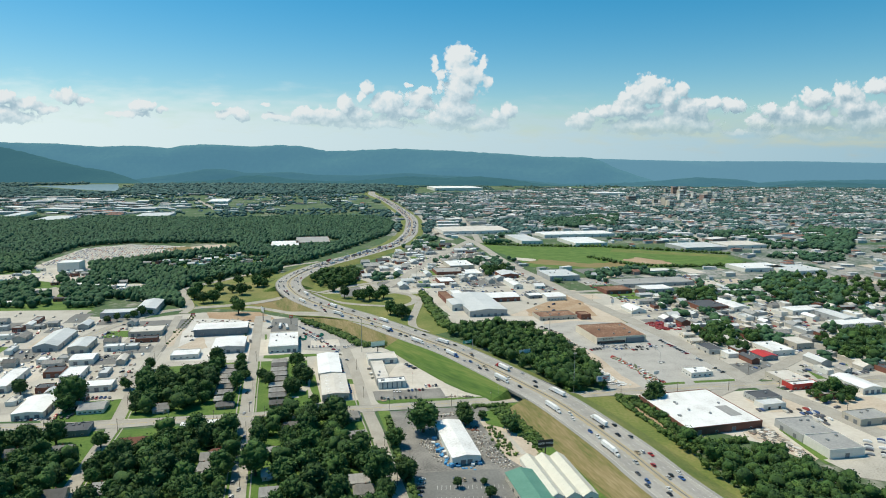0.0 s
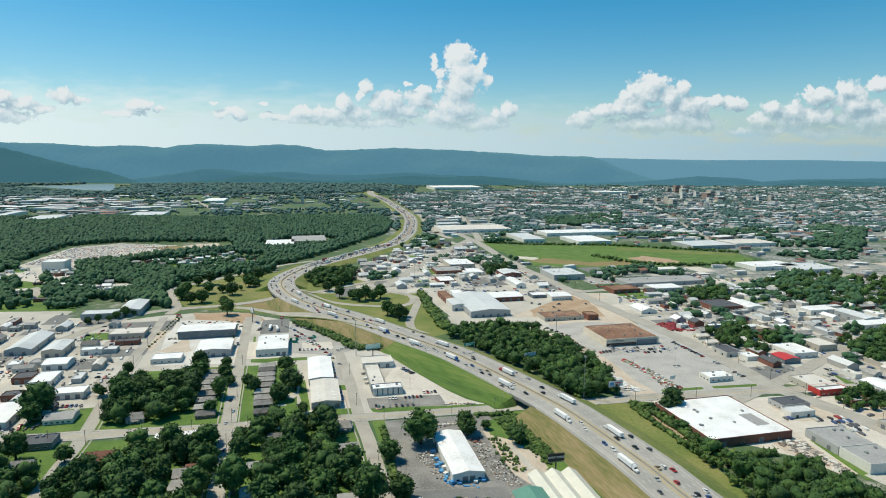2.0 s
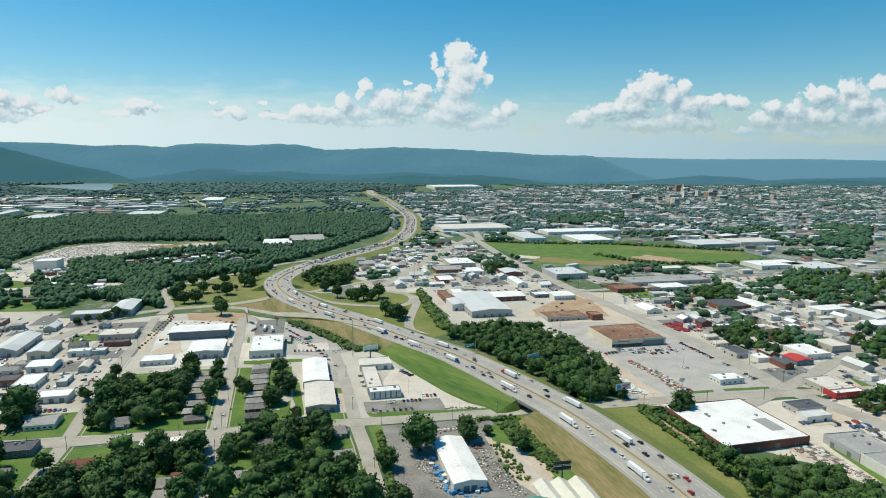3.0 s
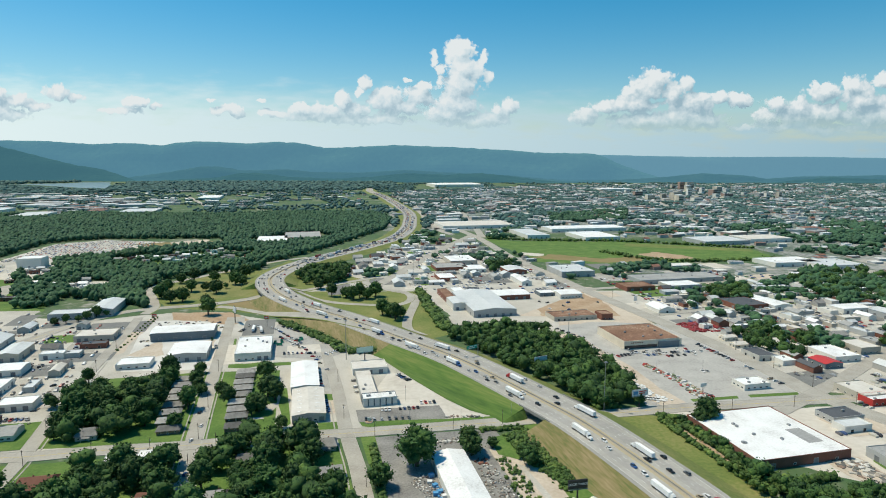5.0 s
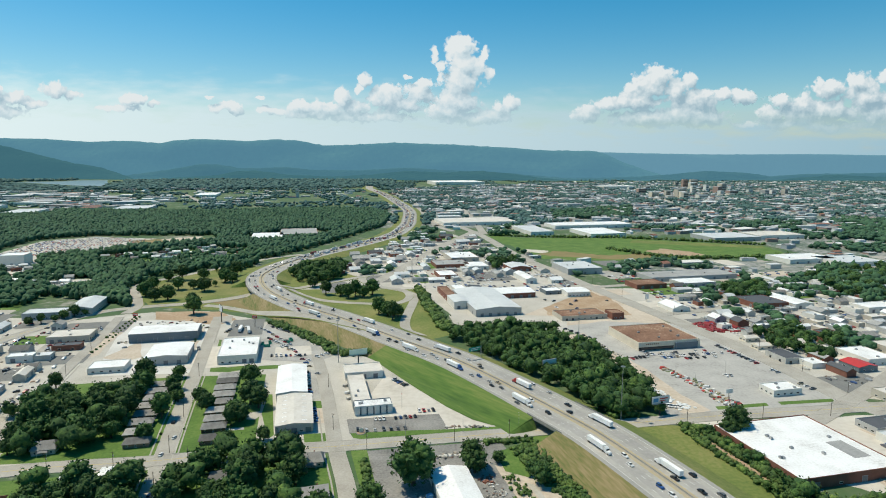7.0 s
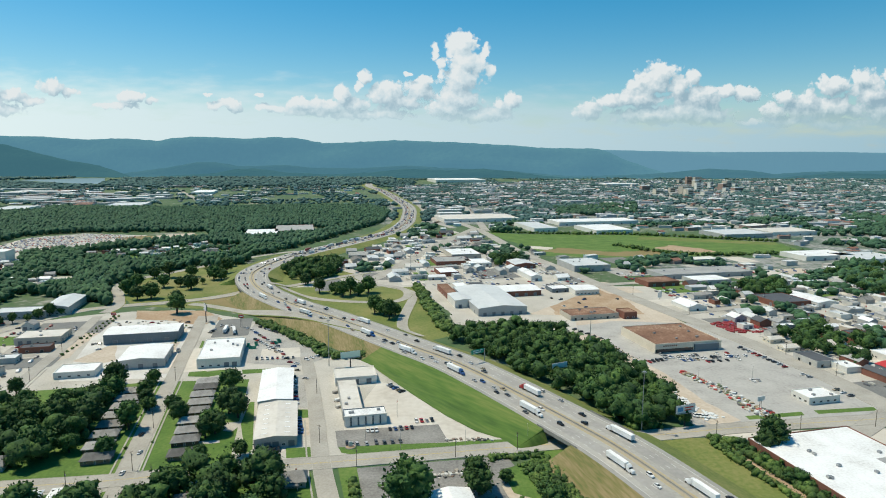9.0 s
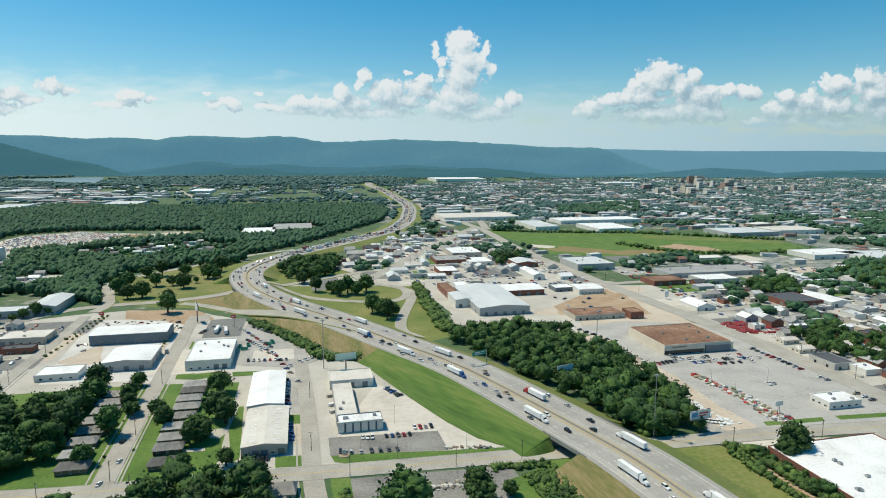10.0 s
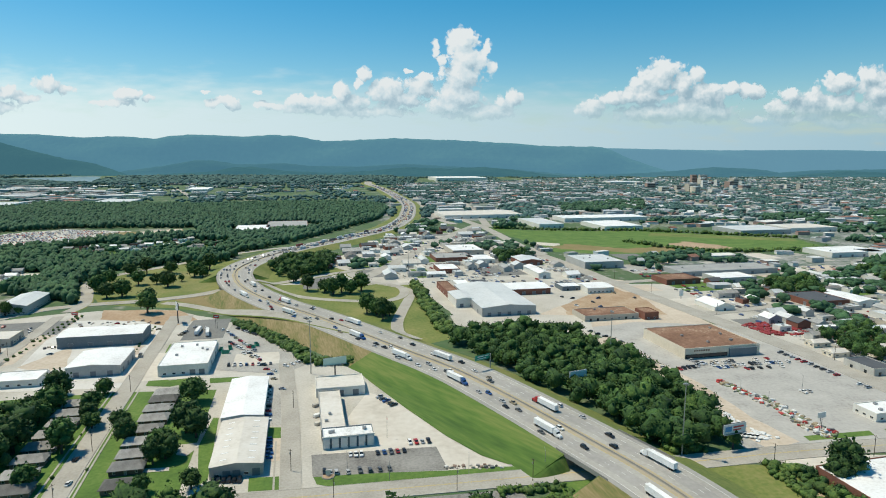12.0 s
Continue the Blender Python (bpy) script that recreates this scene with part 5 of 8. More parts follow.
building("shop", 341.7, 635.5, 18.4, 19.4, 13, 3.8, wall_dark, red_paint, "small shop with a bright red roof", "gable", 1.5, sides="fl", windows=2, group=SHEDS)
building("shop", 328.3, 565.7, 26, 28.7, 13, 4.6, wall_beige, roof_tan, "orange beige shop with flat roof", sides="fl", windows=4, units=2, group=SHEDS)
for tx, ty in ((290.5, 713), (290, 689)):
    building("shop", tx, ty, 15, 9.5, 13, 3.0, wall_cream, roof_tan, "small shop with hipped tan roof beside the avenue", style="gable", rise=1.6, hip=3.0, windows=2, group=SHEDS)
building("workshop", 293.7, 658.4, 18.0, 24.0, 13, 4.0, wall_tan, roof_dark, "low workshop with dark roof", sides="fl", doors=2, group=SHEDS)
building("warehouse", 523.5, 766.3, 65.7, 23.7, 13, 5.0, wall_white, roof_white, "long white warehouse with roller doors", sides="f", doors=4, group=SHEDS)
building("warehouse", 600.6, 1173.9, 91.1, 55.6, 13, 6.0, wall_white, roof_white, "large pale warehouse with roof units", sides="f", doors=4, units=3, group=SHEDS)
building("warehouse", 663.7, 1150.6, 79.9, 63.9, 13, 6.0, wall_white, roof_metal, "large pale warehouse with roof units", sides="f", doors=4, units=3, group=SHEDS)
building("warehouse", 350.3, 1024.4, 134.7, 44.2, 13, 5.0, wall_grey, roof_grey, "very long warehouse with grey roof", sides="f", doors=6, units=3, group=SHEDS)
building("warehouse", 338.7, 971, 48.9, 32.3, 13, 5.0, wall_tan, roof_white, "warehouse with white roof", sides="f", doors=4, group=SHEDS)
building("workshop", 271.6, 959.9, 43.2, 32.1, 13, 5.0, wall_brick, roof_brown, "brick workshop with brown roof", sides="f", doors=3, group=SHEDS)
building("metal_shed", 264.1, 836.3, 21.6, 30.9, 13, 3.6, wall_white, roof_white, "white round-backed metal shed", "gable", 3.0, doors=1, sides="f", group=SHEDS)
building("workshop", 373.9, 858.8, 41.2, 42.2, 13, 5.0, wall_brick, roof_dark, "brick workshop with dark roof", sides="fl", doors=2, units=2, group=SHEDS)
building("workshop", 409.6, 858, 25.5, 41.6, 13, 5.0, wall_white, roof_white, "white gabled workshop with roller doors", "gable", 1.6, doors=2, sides="fl", group=SHEDS)
building("workshop", 249.8, 582.7, 23.9, 15.2, 13, 3.8, wall_white, roof_white, "small white drive-in shop in the parking lot", sides="fl", windows=4, units=3, group=SHEDS)

building("warehouse", 279.5, 452.5, 28.6, 30, 10, 5.0, wall_grey, roof_grey, "pale grey shop block with flat grey roof", sides="l", doors=2, units=3, group=SHEDS)
building("warehouse", 284.3, 424.5, 28.6, 25, 10, 5.8, wall_white, roof_grey, "taller white walled end of the grey shop block", sides="f", doors=1, units=2, group=SHEDS)
building("workshop", 282, 521, 26, 16, 13, 3.6, wall_grey, roof_dark, "low shop with blue trim and dark flat roof", sides="fl", windows=3, units=1, group=SHEDS)
building("workshop", 279, 503, 22, 11, 13, 4.0, wall_white, roof_metal, "white shed with pale roof beside the shop", sides="f", doors=2, group=SHEDS)
building("workshop", 343.7, 476.6, 31.2, 17.6, 13, 4.6, wall_beige, roof_grey, "beige workshop with grey flat roof", sides="fl", doors=2, units=2, group=SHEDS)

part("roof_patch", box(15, 26, -21, -1, 6.04, 6.16), roof_grey, white_store, "grey patched stretch of roofing")

# ---- houses ----
ROW = "plain grey roofed houses in a row"
for hx, hy in [(-164.1, 606.3), (-161.7, 595.7), (-158.6, 582.4), (-155.1, 569.3), (-152.4, 555.7), (-149.2, 541.3), (-145.5, 528.1), (-142.6, 516), (-137.7, 500)]:
    house(hx, hy, 12.0, 7.5, 13, "small plain bungalow with grey shingle roof in a row", h=2.4, rise=2.0, hip=2.6, wall=house_brick, porch=False, chimney=False, group=ROW)
for hx, hy in [(-207.9, 588.4), (-205, 574.8), (-200.8, 562.2), (-198.2, 548.5), (-194.6, 535.3), (-191.4, 522), (-187, 507.8), (-180.7, 494.9)]:
    house(hx, hy, 12.0, 7.5, 13, "small plain bungalow with grey shingle roof among trees", h=2.4, rise=2.0, hip=2.6, wall=house_brick, porch=False, chimney=False, group=ROW)
for hx, hy in [(-158.4, 402.2), (-155.4, 388), (-119.4, 410.3), (-110.9, 381.8), (-104.9, 357.4), (-211.2, 361.3), (-264.6, 410.7), (-52.4, 373.9), (-47.8, 360.8), (-115.7, 452.2), (-71.9, 473.1), (-62.9, 437.3), (-229.9, 486.4), (-234.7, 353.1), (-294.2, 405.2), (-112.6, 337.4), (-73.1, 337.8), (-158.6, 336.8)]:
    house(hx, hy, 10.5, 9.0, 9 + (hx * 7) % 8, "older house with grey shingle roof, porch and chimney", rise=3.0, hip=2.0 if int(hx) % 2 else 0.0)
    TAKEN.append((hx, hy - 9.0, 5.5))  # front garden
    TAKEN.append((hx, hy - 17.0, 3.5))
for hx, hy, ww in ((-223.2, 424.7, 16), (-155.1, 408.2, 9)):
    house(hx, hy, ww, 10, 13, "house with a reddish brown shingle roof", rise=2.6, roof=shingle_red)
    TAKEN.append((hx, hy - 9.5, 7.0))
    TAKEN.append((hx, hy - 20.0, 7.0))
for hx, hy in [(-192.9, 454.1), (-174.9, 458.6)]:
    house(hx, hy, 12, 7, 13, "low white roofed house beside the street", rise=1.3, roof=roof_white, porch=False, chimney=False)
    TAKEN.append((hx, hy - 10.0, 9.0))



def front_parts(thing, w, d, count, face, mat, name, deep, h, z0=0.0):
    """Equal pilasters along the front of a building."""
    for k in range(count):
        u = (k / (count - 1) - 0.5) * (w - face)
        part(name, box(-face / 2, face / 2, -deep, 0.0, z0, h, 0.03), mat, thing).matrix_basis = pose(u, -d / 2, 0)


SHOP_SIZE = -45.9, 546, 25.2, 10.9, 13
front_parts(corner_shop, SHOP_SIZE[2], SHOP_SIZE[3], 6, SHOP_SIZE[2] * 0.132, wall_white, "pilaster", 0.9, 5.6)
part("fascia", box(-SHOP_SIZE[2] / 2 - 0.4, SHOP_SIZE[2] / 2 + 0.4, -SHOP_SIZE[3] / 2 - 0.7, -SHOP_SIZE[3] / 2 - 0.02, 5.7, 6.5, 0.04), wall_white, corner_shop)
STORE_SIZE = 198.5, 712, 61, 55.3, 13
sw, sd = STORE_SIZE[2] / 2, STORE_SIZE[3] / 2
part("fascia", box(-sw - 0.2, sw * 0.15, -sd - 0.5, -sd - 0.02, 3.6, 8.2, 0.05), wall_cream, brown_store, "cream sign band")
part("shop_front", box(-sw * 0.98, sw * 0.15, -sd - 0.12, -sd - 0.01, 0.4, 3.5), glass, brown_store, "dark glazed shop front")
part("side_front", box(sw * 0.93, sw + 0.2, -sd - 0.9, -sd - 0.02, 0, 7.6, 0.05), wall_cream, brown_store)
part("entrance", box(sw * 0.18, sw * 0.92, -sd - 1.6, -sd - 0.02, 0, 6.2, 0.1), wall_dark, brown_store, "dark glazed entrance front")
for k in range(7):
    part("sign_letter", box(-0.6, 0.6, -0.1, 0, 5.5, 6.6), roof_brown, brown_store).matrix_basis = pose(-sw * 0.75 + k * 1.9, -sd - 0.5, 0)

# glasshouses of the garden centre
gx, gy, gw, gd, grot = 75.6, 378.4, 31.4, 52.5, 13
for k in range(3):
    o = pose(gx, gy, 0, 0, 0, grot) @ Vector(((k - 1) * gw / 3, (k - 1) * -1.0, 0))
    glasshouse_thing = building("greenhouse", o.x, o.y, gw / 3 - 0.3, gd, grot, 3.2, wall_white, glasshouse, "long greenhouse with ribbed translucent white gable roof", "gable", 2.6, sides="f", doors=1, group="greenhouses of the garden centre")
    hw_, rise_ = gw / 6, 2.6
    rib = rod([(-hw_, 0, 3.8), (0, 0, 3.8 + rise_ * 1.2 + 0.1), (hw_, 0, 3.8)], [0.02, 0.02, 0.02], 4)
    rib_mesh = bpy.data.meshes.new("rib")
    rib.to_mesh(rib_mesh)
    rib.free()
    rib_mesh.materials.append(steel)
    for r in range(15):
        shared("rib", rib_mesh, glasshouse_thing, pose(0, (r / 14 - 0.5) * (gd - 0.4), 0.08))
building("garden_shop", 56.2, 361.8, 19.7, 41.5, 13, 4.0, wall_beige, roof_green, "garden centre shop with green metal roof", "gable", 2.2, sides="fl", doors=2, windows=2, group=SHEDS)
building("garden_shop", 87, 364.3, 16, 10.9, 13, 3.0, wall_beige, roof_tan, "low flat-roofed garden centre annexe", sides="f", windows=3, group=SHEDS)
# ---- trees ----
for s, (h, w, n) in enumerate(((12, 11, 24), (14, 12, 26), (10, 10, 22), (13, 9.5, 22), (9, 8, 20))):
    TREES.append(make_tree(20 + s, h, w, n))
for source, (tx, ty) in zip(TREES, [(-326, 510.3), (-366.7, 517.3), (-228.8, 605.9), (-284.6, 584.5), (-150.8, 612.9)]):
    source.matrix_basis = pose(tx, ty, 0)


def thicket(name, places, size, seed, mat=None):
    """Crowns grown into one another: knotted clumps and leaf sprays in one mesh."""
    rng = np.random.default_rng(seed)
    chunks = []
    for x, y in places:
        k = size * 1.22 * rng.uniform(0.7, 1.25)
        own = []
        for i in range(7):
            a, u = i * 2.4 + rng.uniform(0, 1), rng.random()
            r = 4.6 * k * (0.0 if i == 0 else math.sqrt(u))
            s = k * (3.9 if i == 0 else rng.uniform(1.4, 2.4))
            own.append(lump(rng, (x + r * math.cos(a), y + r * math.sin(a), k * (6.6 if i == 0 else rng.uniform(4.6, 10.4) - r * 0.4)), (s, s, s * 0.9), ICO2 if i == 0 else ICO1, 0.34))
        chunks += own
        chunks.append(leaf_sprays(rng, np.concatenate([c[0] for c in own]), 480, 0.6 * k))
    me = mesh_of(name, chunks, [mat or thicket_leaf])
    tagged(new(name, me), "dense thicket of broadleaf trees grown together", "trees", kind="stuff")


thicket_leaf = material("thicket_leaf", [(0.014, 0.042, 0.011), (0.029, 0.076, 0.016), (0.050, 0.108, 0.020), (0.098, 0.165, 0.030)], 0.9, 0.12, 1.0, 0.9, island=0.2, contrast=1.4)

scrub_leaf = material("scrub_leaf", [(0.018, 0.045, 0.008), (0.050, 0.105, 0.018), (0.085, 0.145, 0.026), (0.14, 0.19, 0.04)], 0.85, 0.1, 1.0, 0.9, island=0.25, contrast=1.4)


def grove(poly, spacing, size, seed, gap=5.0, avoid=True, limit=200, z=0.0, joined="", room=6.0):
    """Plants trees unevenly within an outline."""
    rnd = random.Random(seed)
    xs, ys = [q[0] for q in poly], [q[1] for q in poly]
    put = []
    for _ in range(4000):
        x, y = rnd.uniform(min(xs), max(xs)), rnd.uniform(min(ys), max(ys))
        if not inside(x, y, poly) or any(math.hypot(x - a, y - b) < spacing * rnd.uniform(0.8, 1.3) for a, b in put):
            continue
        if avoid and (near_road(x, y, gap) or not clear(x, y, room)):
            continue
        put.append((x, y))
        if not joined:
            plant_tree(x, y, rnd.randrange(5), size * rnd.uniform(0.75, 1.2), z)
        if len(put) >= limit:
            break
    if joined:
        thicket(joined, put, size, seed, scrub_leaf if joined.startswith("scrub") else thicket_leaf)


grove([(-251.2, 477.2), (-263.2, 519.1), (-258.9, 553.9), (-206.6, 594.4), (-177.1, 520.7), (-213.7, 495.1)], 12.8, 1.15, 1, room=4.0)
grove([(-144.2, 452.5), (-82.3, 472.3), (-52.4, 412.5), (-35.9, 364), (-24.8, 312), (-104.6, 311.1)], 13.4, 1.2, 2, room=4.0)
grove([(-216.7, 414.3), (-192, 441.9), (-159.8, 447.3), (-116.9, 311), (-202.3, 310), (-214.3, 390.2)], 14.0, 1.2, 3, room=4.0)
grove([(-361.5, 425.3), (-276.2, 426.6), (-241.3, 375.1), (-220.6, 309.8), (-299.4, 308.9)], 12.4, 1.1, 4, room=4.0)
grove([(-243.8, 405.6), (-244.3, 436.3), (-222.7, 414.3), (-212.2, 368.5), (-218.9, 355.1)], 9.2, 0.9, 5)
grove([(9.4, 715.4), (36.3, 745.8), (102.2, 742.4), (128.8, 677.6), (149.3, 601.7), (151.8, 540.3), (140.2, 530.5), (117, 535.5), (82.6, 592), (41.7, 659)], 8.2, 1.0, 6, gap=0.0, limit=150, joined="thicket")
grove([(176, 470), (184, 440), (190, 425), (206, 408), (226, 418), (240, 415), (246, 395), (256, 378), (264, 356), (290, 335), (288, 318), (205, 318), (196, 360), (190, 395), (181, 430)], 7.4, 0.82, 7, gap=0.0, limit=130, joined="thicket", room=1.5)
grove([(170, 448), (177, 412), (183, 379), (190, 362), (192, 318), (206, 318), (200, 364), (196, 390), (188, 425), (178, 452)], 4.6, 0.42, 8, gap=0.0, limit=120, joined="scrub_thicket", room=1.0)
for i, (outline, size_) in enumerate((
        ([(-146, 450), (-127, 474), (-84, 486), (-72, 440), (-54, 412), (-34, 388), (-26, 350), (-60, 318), (-108, 322), (-110, 390), (-113, 425)], 1.0), ([(-212, 420), (-206, 446), (-195, 450), (-158, 452), (-140, 405), (-128, 360), (-118, 318), (-210, 318), (-202, 388)], 1.0),
        ([(-282, 528), (-287, 575), (-268, 563), (-247, 552), (-236, 573), (-210, 563), (-200, 515), (-203, 492), (-237, 470), (-262, 505)], 0.95), ([(-330, 340), (-350, 415), (-290, 425), (-262, 402), (-244, 395), (-228, 350), (-225, 318), (-300, 318)], 0.95))):
    grove(outline, 10.0, size_ * 0.95, 80 + i, gap=1.5, limit=52, joined="thicket", room=4.6)
for tx, ty in [(-13.7, 449.6), (-33.5, 425.8), (-306.1, 481.9), (-50.8, 798.7), (-62.9, 810.3), (184.4, 511.9), (177.8, 506.8), (53.3, 450.7), (19.2, 463.3), (-22.5, 378)]:
    plant_tree(tx, ty, int(tx + ty), 1.75 if tx == -13.7 else 1.15)
for tx, ty in [(-363.1, 890.6), (-340.1, 864.5), (-327.3, 869.8), (-339.3, 928.8), (-302.6, 920.3), (-296.7, 979), (-269.8, 803.6), (-295.2, 1023.9), (-203.8, 1017.8), (-176.1, 999.4), (-161.2, 988.7), (-151.8, 999.8), (-144.5, 902.6), (-125.2, 897.3), (-113.7, 883.9), (-106.7, 894.9), (-96.9, 889.6), (-86.8, 903.6), (-68.7, 806.7), (-58.6, 800.6), (-51.9, 784.9), (-46.9, 796.8), (-170.5, 947.6)]:
    plant_tree(tx, ty, int(tx + ty), 1.5 if tx < -260 else 1.25)

for i, (outline, gap_, size_) in enumerate((
        ([(429.2, 695.6), (488.7, 727.2), (561.7, 733.8), (469.8, 608.4), (423.1, 625.1)], 8, 0.9), ([(520.9, 1019.7), (671.1, 1089.2), (760.4, 1004.9), (651, 855.7), (566.4, 873.4), (493.3, 888.7)], 9, 0.95),
        ([(359.7, 929.4), (426.2, 959.6), (385.9, 854.7), (343.3, 853.4)], 8, 0.9), ([(301.2, 732.3), (357.8, 754), (329.6, 678), (289.3, 672.9)], 7.5, 0.8), ([(338.7, 704.7), (378.1, 717.3), (332.9, 645.6), (313.7, 657)], 7.5, 0.8),
        ([(66.6, 1121.4), (114.6, 1146.4), (110.2, 1090), (66.1, 1077.7)], 9, 0.9), ([(-225.3, 1041.8), (-199, 1111.4), (-150.7, 1096.5), (-146.5, 997), (-194.5, 982)], 8, 1.0), ([(326.6, 529.9), (366.7, 537.4), (357.1, 514.9), (319.5, 509.3)], 7, 0.6))):
    grove(outline, gap_ * 1.22, size_, 50 + i, gap=1.0, limit=90, joined="thicket")

for i, (tx, ty) in enumerate([(-419.4, 758), (-410, 763), (-401.5, 772), (-397.7, 782), (-392.6, 792), (-383.8, 798), (10.7, 369), (27.9, 373), (31, 358), (-307, 494), (-374.7, 527), (-297.8, 420), (-243.9, 420), (-184, 560), (-132, 556), (-136, 535), (-134, 522), (-168, 558), (-196, 582), (17.8, 470), (33, 474), (50, 460), (57, 452), (338, 530), (352, 534), (361, 524)]):
    plant_tree(tx, ty, i + 2, (0.7, 0.7, 0.75, 0.75, 0.75, 0.7, 0.5, 0.45, 0.55, 1.6, 0.9, 1.2, 1.1, 0.7, 1.05, 1.0, 0.8, 1.0, 0.9, 0.9, 0.6, 0.65, 0.6, 0.9, 0.9, 0.9)[i])
for i, (tx, ty) in enumerate([(-143.8, 595.9), (-124.6, 550.2), (-130.4, 527.8), (-157.3, 542.9), (-127.4, 497), (-107.1, 500.4), (-222.8, 595.1), (-203.4, 608.4), (-187.9, 565.2), (-185.3, 540.1), (-178.7, 499.7)]):
    plant_tree(tx, ty, i, (1.15, 0.95, 1.1, 0.95, 0.75, 0.65, 1.1, 0.8, 0.8, 0.65, 0.8)[i])

for i, (tx, ty) in enumerate([(-372, 930), (-377, 985), (-360, 992), (-333, 998), (-312, 1022), (-290, 850), (-354, 886), (-300, 950), (-322, 935), (-284, 972)]):
    plant_tree(tx, ty, i + 1, (1.0, 1.2, 1.4, 1.5, 1.0, 0.9, 1.1, 0.6, 1.2, 1.1)[i])

# ---- far woods ----
def fill(poly, spacing, seed, r, h, gap=4.0, most=14000, blocks=(), clumps=0.0, bare=0.02):
    rnd = random.Random(seed)
    xs, ys = [q[0] for q in poly], [q[1] for q in poly]
    out = []
    y = min(ys)
    while y < max(ys) and len(out) < most:
        x = min(xs)
        while x < max(xs):
            u, v = x + rnd.uniform(-0.5, 0.5) * spacing, y + rnd.uniform(-0.5, 0.5) * spacing
            if clumps and noise.noise(Vector((u * clumps, v * clumps, seed))) < bare:
                x += spacing
                continue
            if inside(u, v, poly) and not any(inside(u, v, b) for b in blocks) and not near_road(u, v, gap) and clear(u, v, 1.0):
                k = rnd.uniform(0.7, 1.25)
                out.append((u, v, 0.0, r * k, h * rnd.uniform(0.75, 1.2)))
            x += spacing
        y += spacing
    return out


YARD_INNER = [(-762, 1148.1), (-797, 1371.7), (-731.9, 1438.1), (-597.5, 1416.8), (-598.5, 1338.8), (-631.4, 1260.1), (-713.8, 1168.6)]
YARD = [(-784, 1135.1), (-826.7, 1396.6), (-746, 1466.4), (-494.3, 1479.1), (-448.9, 1379.5), (-575.8, 1292.4), (-611.1, 1218.7), (-697.9, 1138.5)]


def scatter_blocks(name, poly, count, seed, label, blocks=(), size=(10, 45), big=0.1, roofs=None, walls=None, green=None):
    """Low buildings far off, joined: boxes with a parapet or a ridge."""
    rnd = random.Random(seed)
    xs, ys = [q[0] for q in poly], [q[1] for q in poly]
    wv, wf, rv, rf = [], [], [], []
    n = 0
    tries = 0
    while n < count and tries < count * 12:
        tries += 1
        x, y = rnd.uniform(min(xs), max(xs)), rnd.uniform(min(ys), max(ys))
        if not inside(x, y, poly) or any(inside(x, y, b) for b in blocks) or near_road(x, y, 8) or not clear(x, y, 8):
            continue
        if green and noise.noise(Vector((x * 0.007, y * 0.007, 5))) > green:
            continue
        w, d = rnd.uniform(*size), rnd.uniform(size[0], size[1] * 0.6)
        h = rnd.uniform(3.2, 7.5)
        if rnd.random() < big:
            w, d, h = w * 2, d * 1.7, h * 1.2
        TAKEN.append((x, y, max(w, d) * 0.55))
        a = radians(rnd.choice((13, 13, 13, 28, -10)) + rnd.uniform(-3, 3))
        c, s = math.cos(a), math.sin(a)
        pitched = w < 20 and rnd.random() < 0.5
        def tr(u, v, z):
            return (x + c * u - s * v, y + s * u + c * v, z)
        o = len(wv)
        wv += [tr(u, v, z) for z in (0, h) for u, v in ((-w / 2, -d / 2), (w / 2, -d / 2), (w / 2, d / 2), (-w / 2, d / 2))]
        wf += [(o, o + 1, o + 5, o + 4), (o + 1, o + 2, o + 6, o + 5), (o + 2, o + 3, o + 7, o + 6), (o + 3, o, o + 4, o + 7)]
        o = len(rv)
        e = 0.3
        k = h + (d * 0.22 if pitched else 0.35)
        rv += [tr(u, v, h - 0.1) for u, v in ((-w / 2 - e, -d / 2 - e), (w / 2 + e, -d / 2 - e), (w / 2 + e, d / 2 + e), (-w / 2 - e, d / 2 + e))]
        if pitched:
            rv += [tr(-w / 2 - e, 0, k), tr(w / 2 + e, 0, k)]
            rf += [(o, o + 1, o + 5, o + 4), (o + 2, o + 3, o + 4, o + 5), (o + 1, o + 2, o + 5), (o + 3, o, o + 4)]
        else:
            rv += [tr(u, v, k) for u, v in ((-w / 2 - e, -d / 2 - e), (w / 2 + e, -d / 2 - e), (w / 2 + e, d / 2 + e), (-w / 2 - e, d / 2 + e))]
            rf += [(o, o + 1, o + 5, o + 4), (o + 1, o + 2, o + 6, o + 5), (o + 2, o + 3, o + 7, o + 6), (o + 3, o, o + 4, o + 7), (o + 4, o + 5, o + 6, o + 7)]
        n += 1
    for nm, v, f, mt in ((name, wv, wf, walls or far_walls), (name.replace("buildings", "roofs"), rv, rf, roofs or far_roofs)):
        me = bpy.data.meshes.new(nm)
        me.from_pydata(v, [], f)
        me.materials.append(mt)
        tagged(new(nm, me), label, "buildings", kind="stuff")


far_walls = palette("far_walls", [(0.66, 0.64, 0.60), (0.50, 0.47, 0.43), (0.34, 0.24, 0.20), (0.58, 0.54, 0.48), (0.74, 0.73, 0.71), (0.40, 0.41, 0.42)])
far_roofs = palette("far_roofs", [(0.62, 0.62, 0.61), (0.50, 0.50, 0.49), (0.38, 0.38, 0.38), (0.72, 0.72, 0.71), (0.28, 0.275, 0.27), (0.4, 0.37, 0.33), (0.66, 0.64, 0.6), (0.26, 0.13, 0.09), (0.45, 0.46, 0.47)])


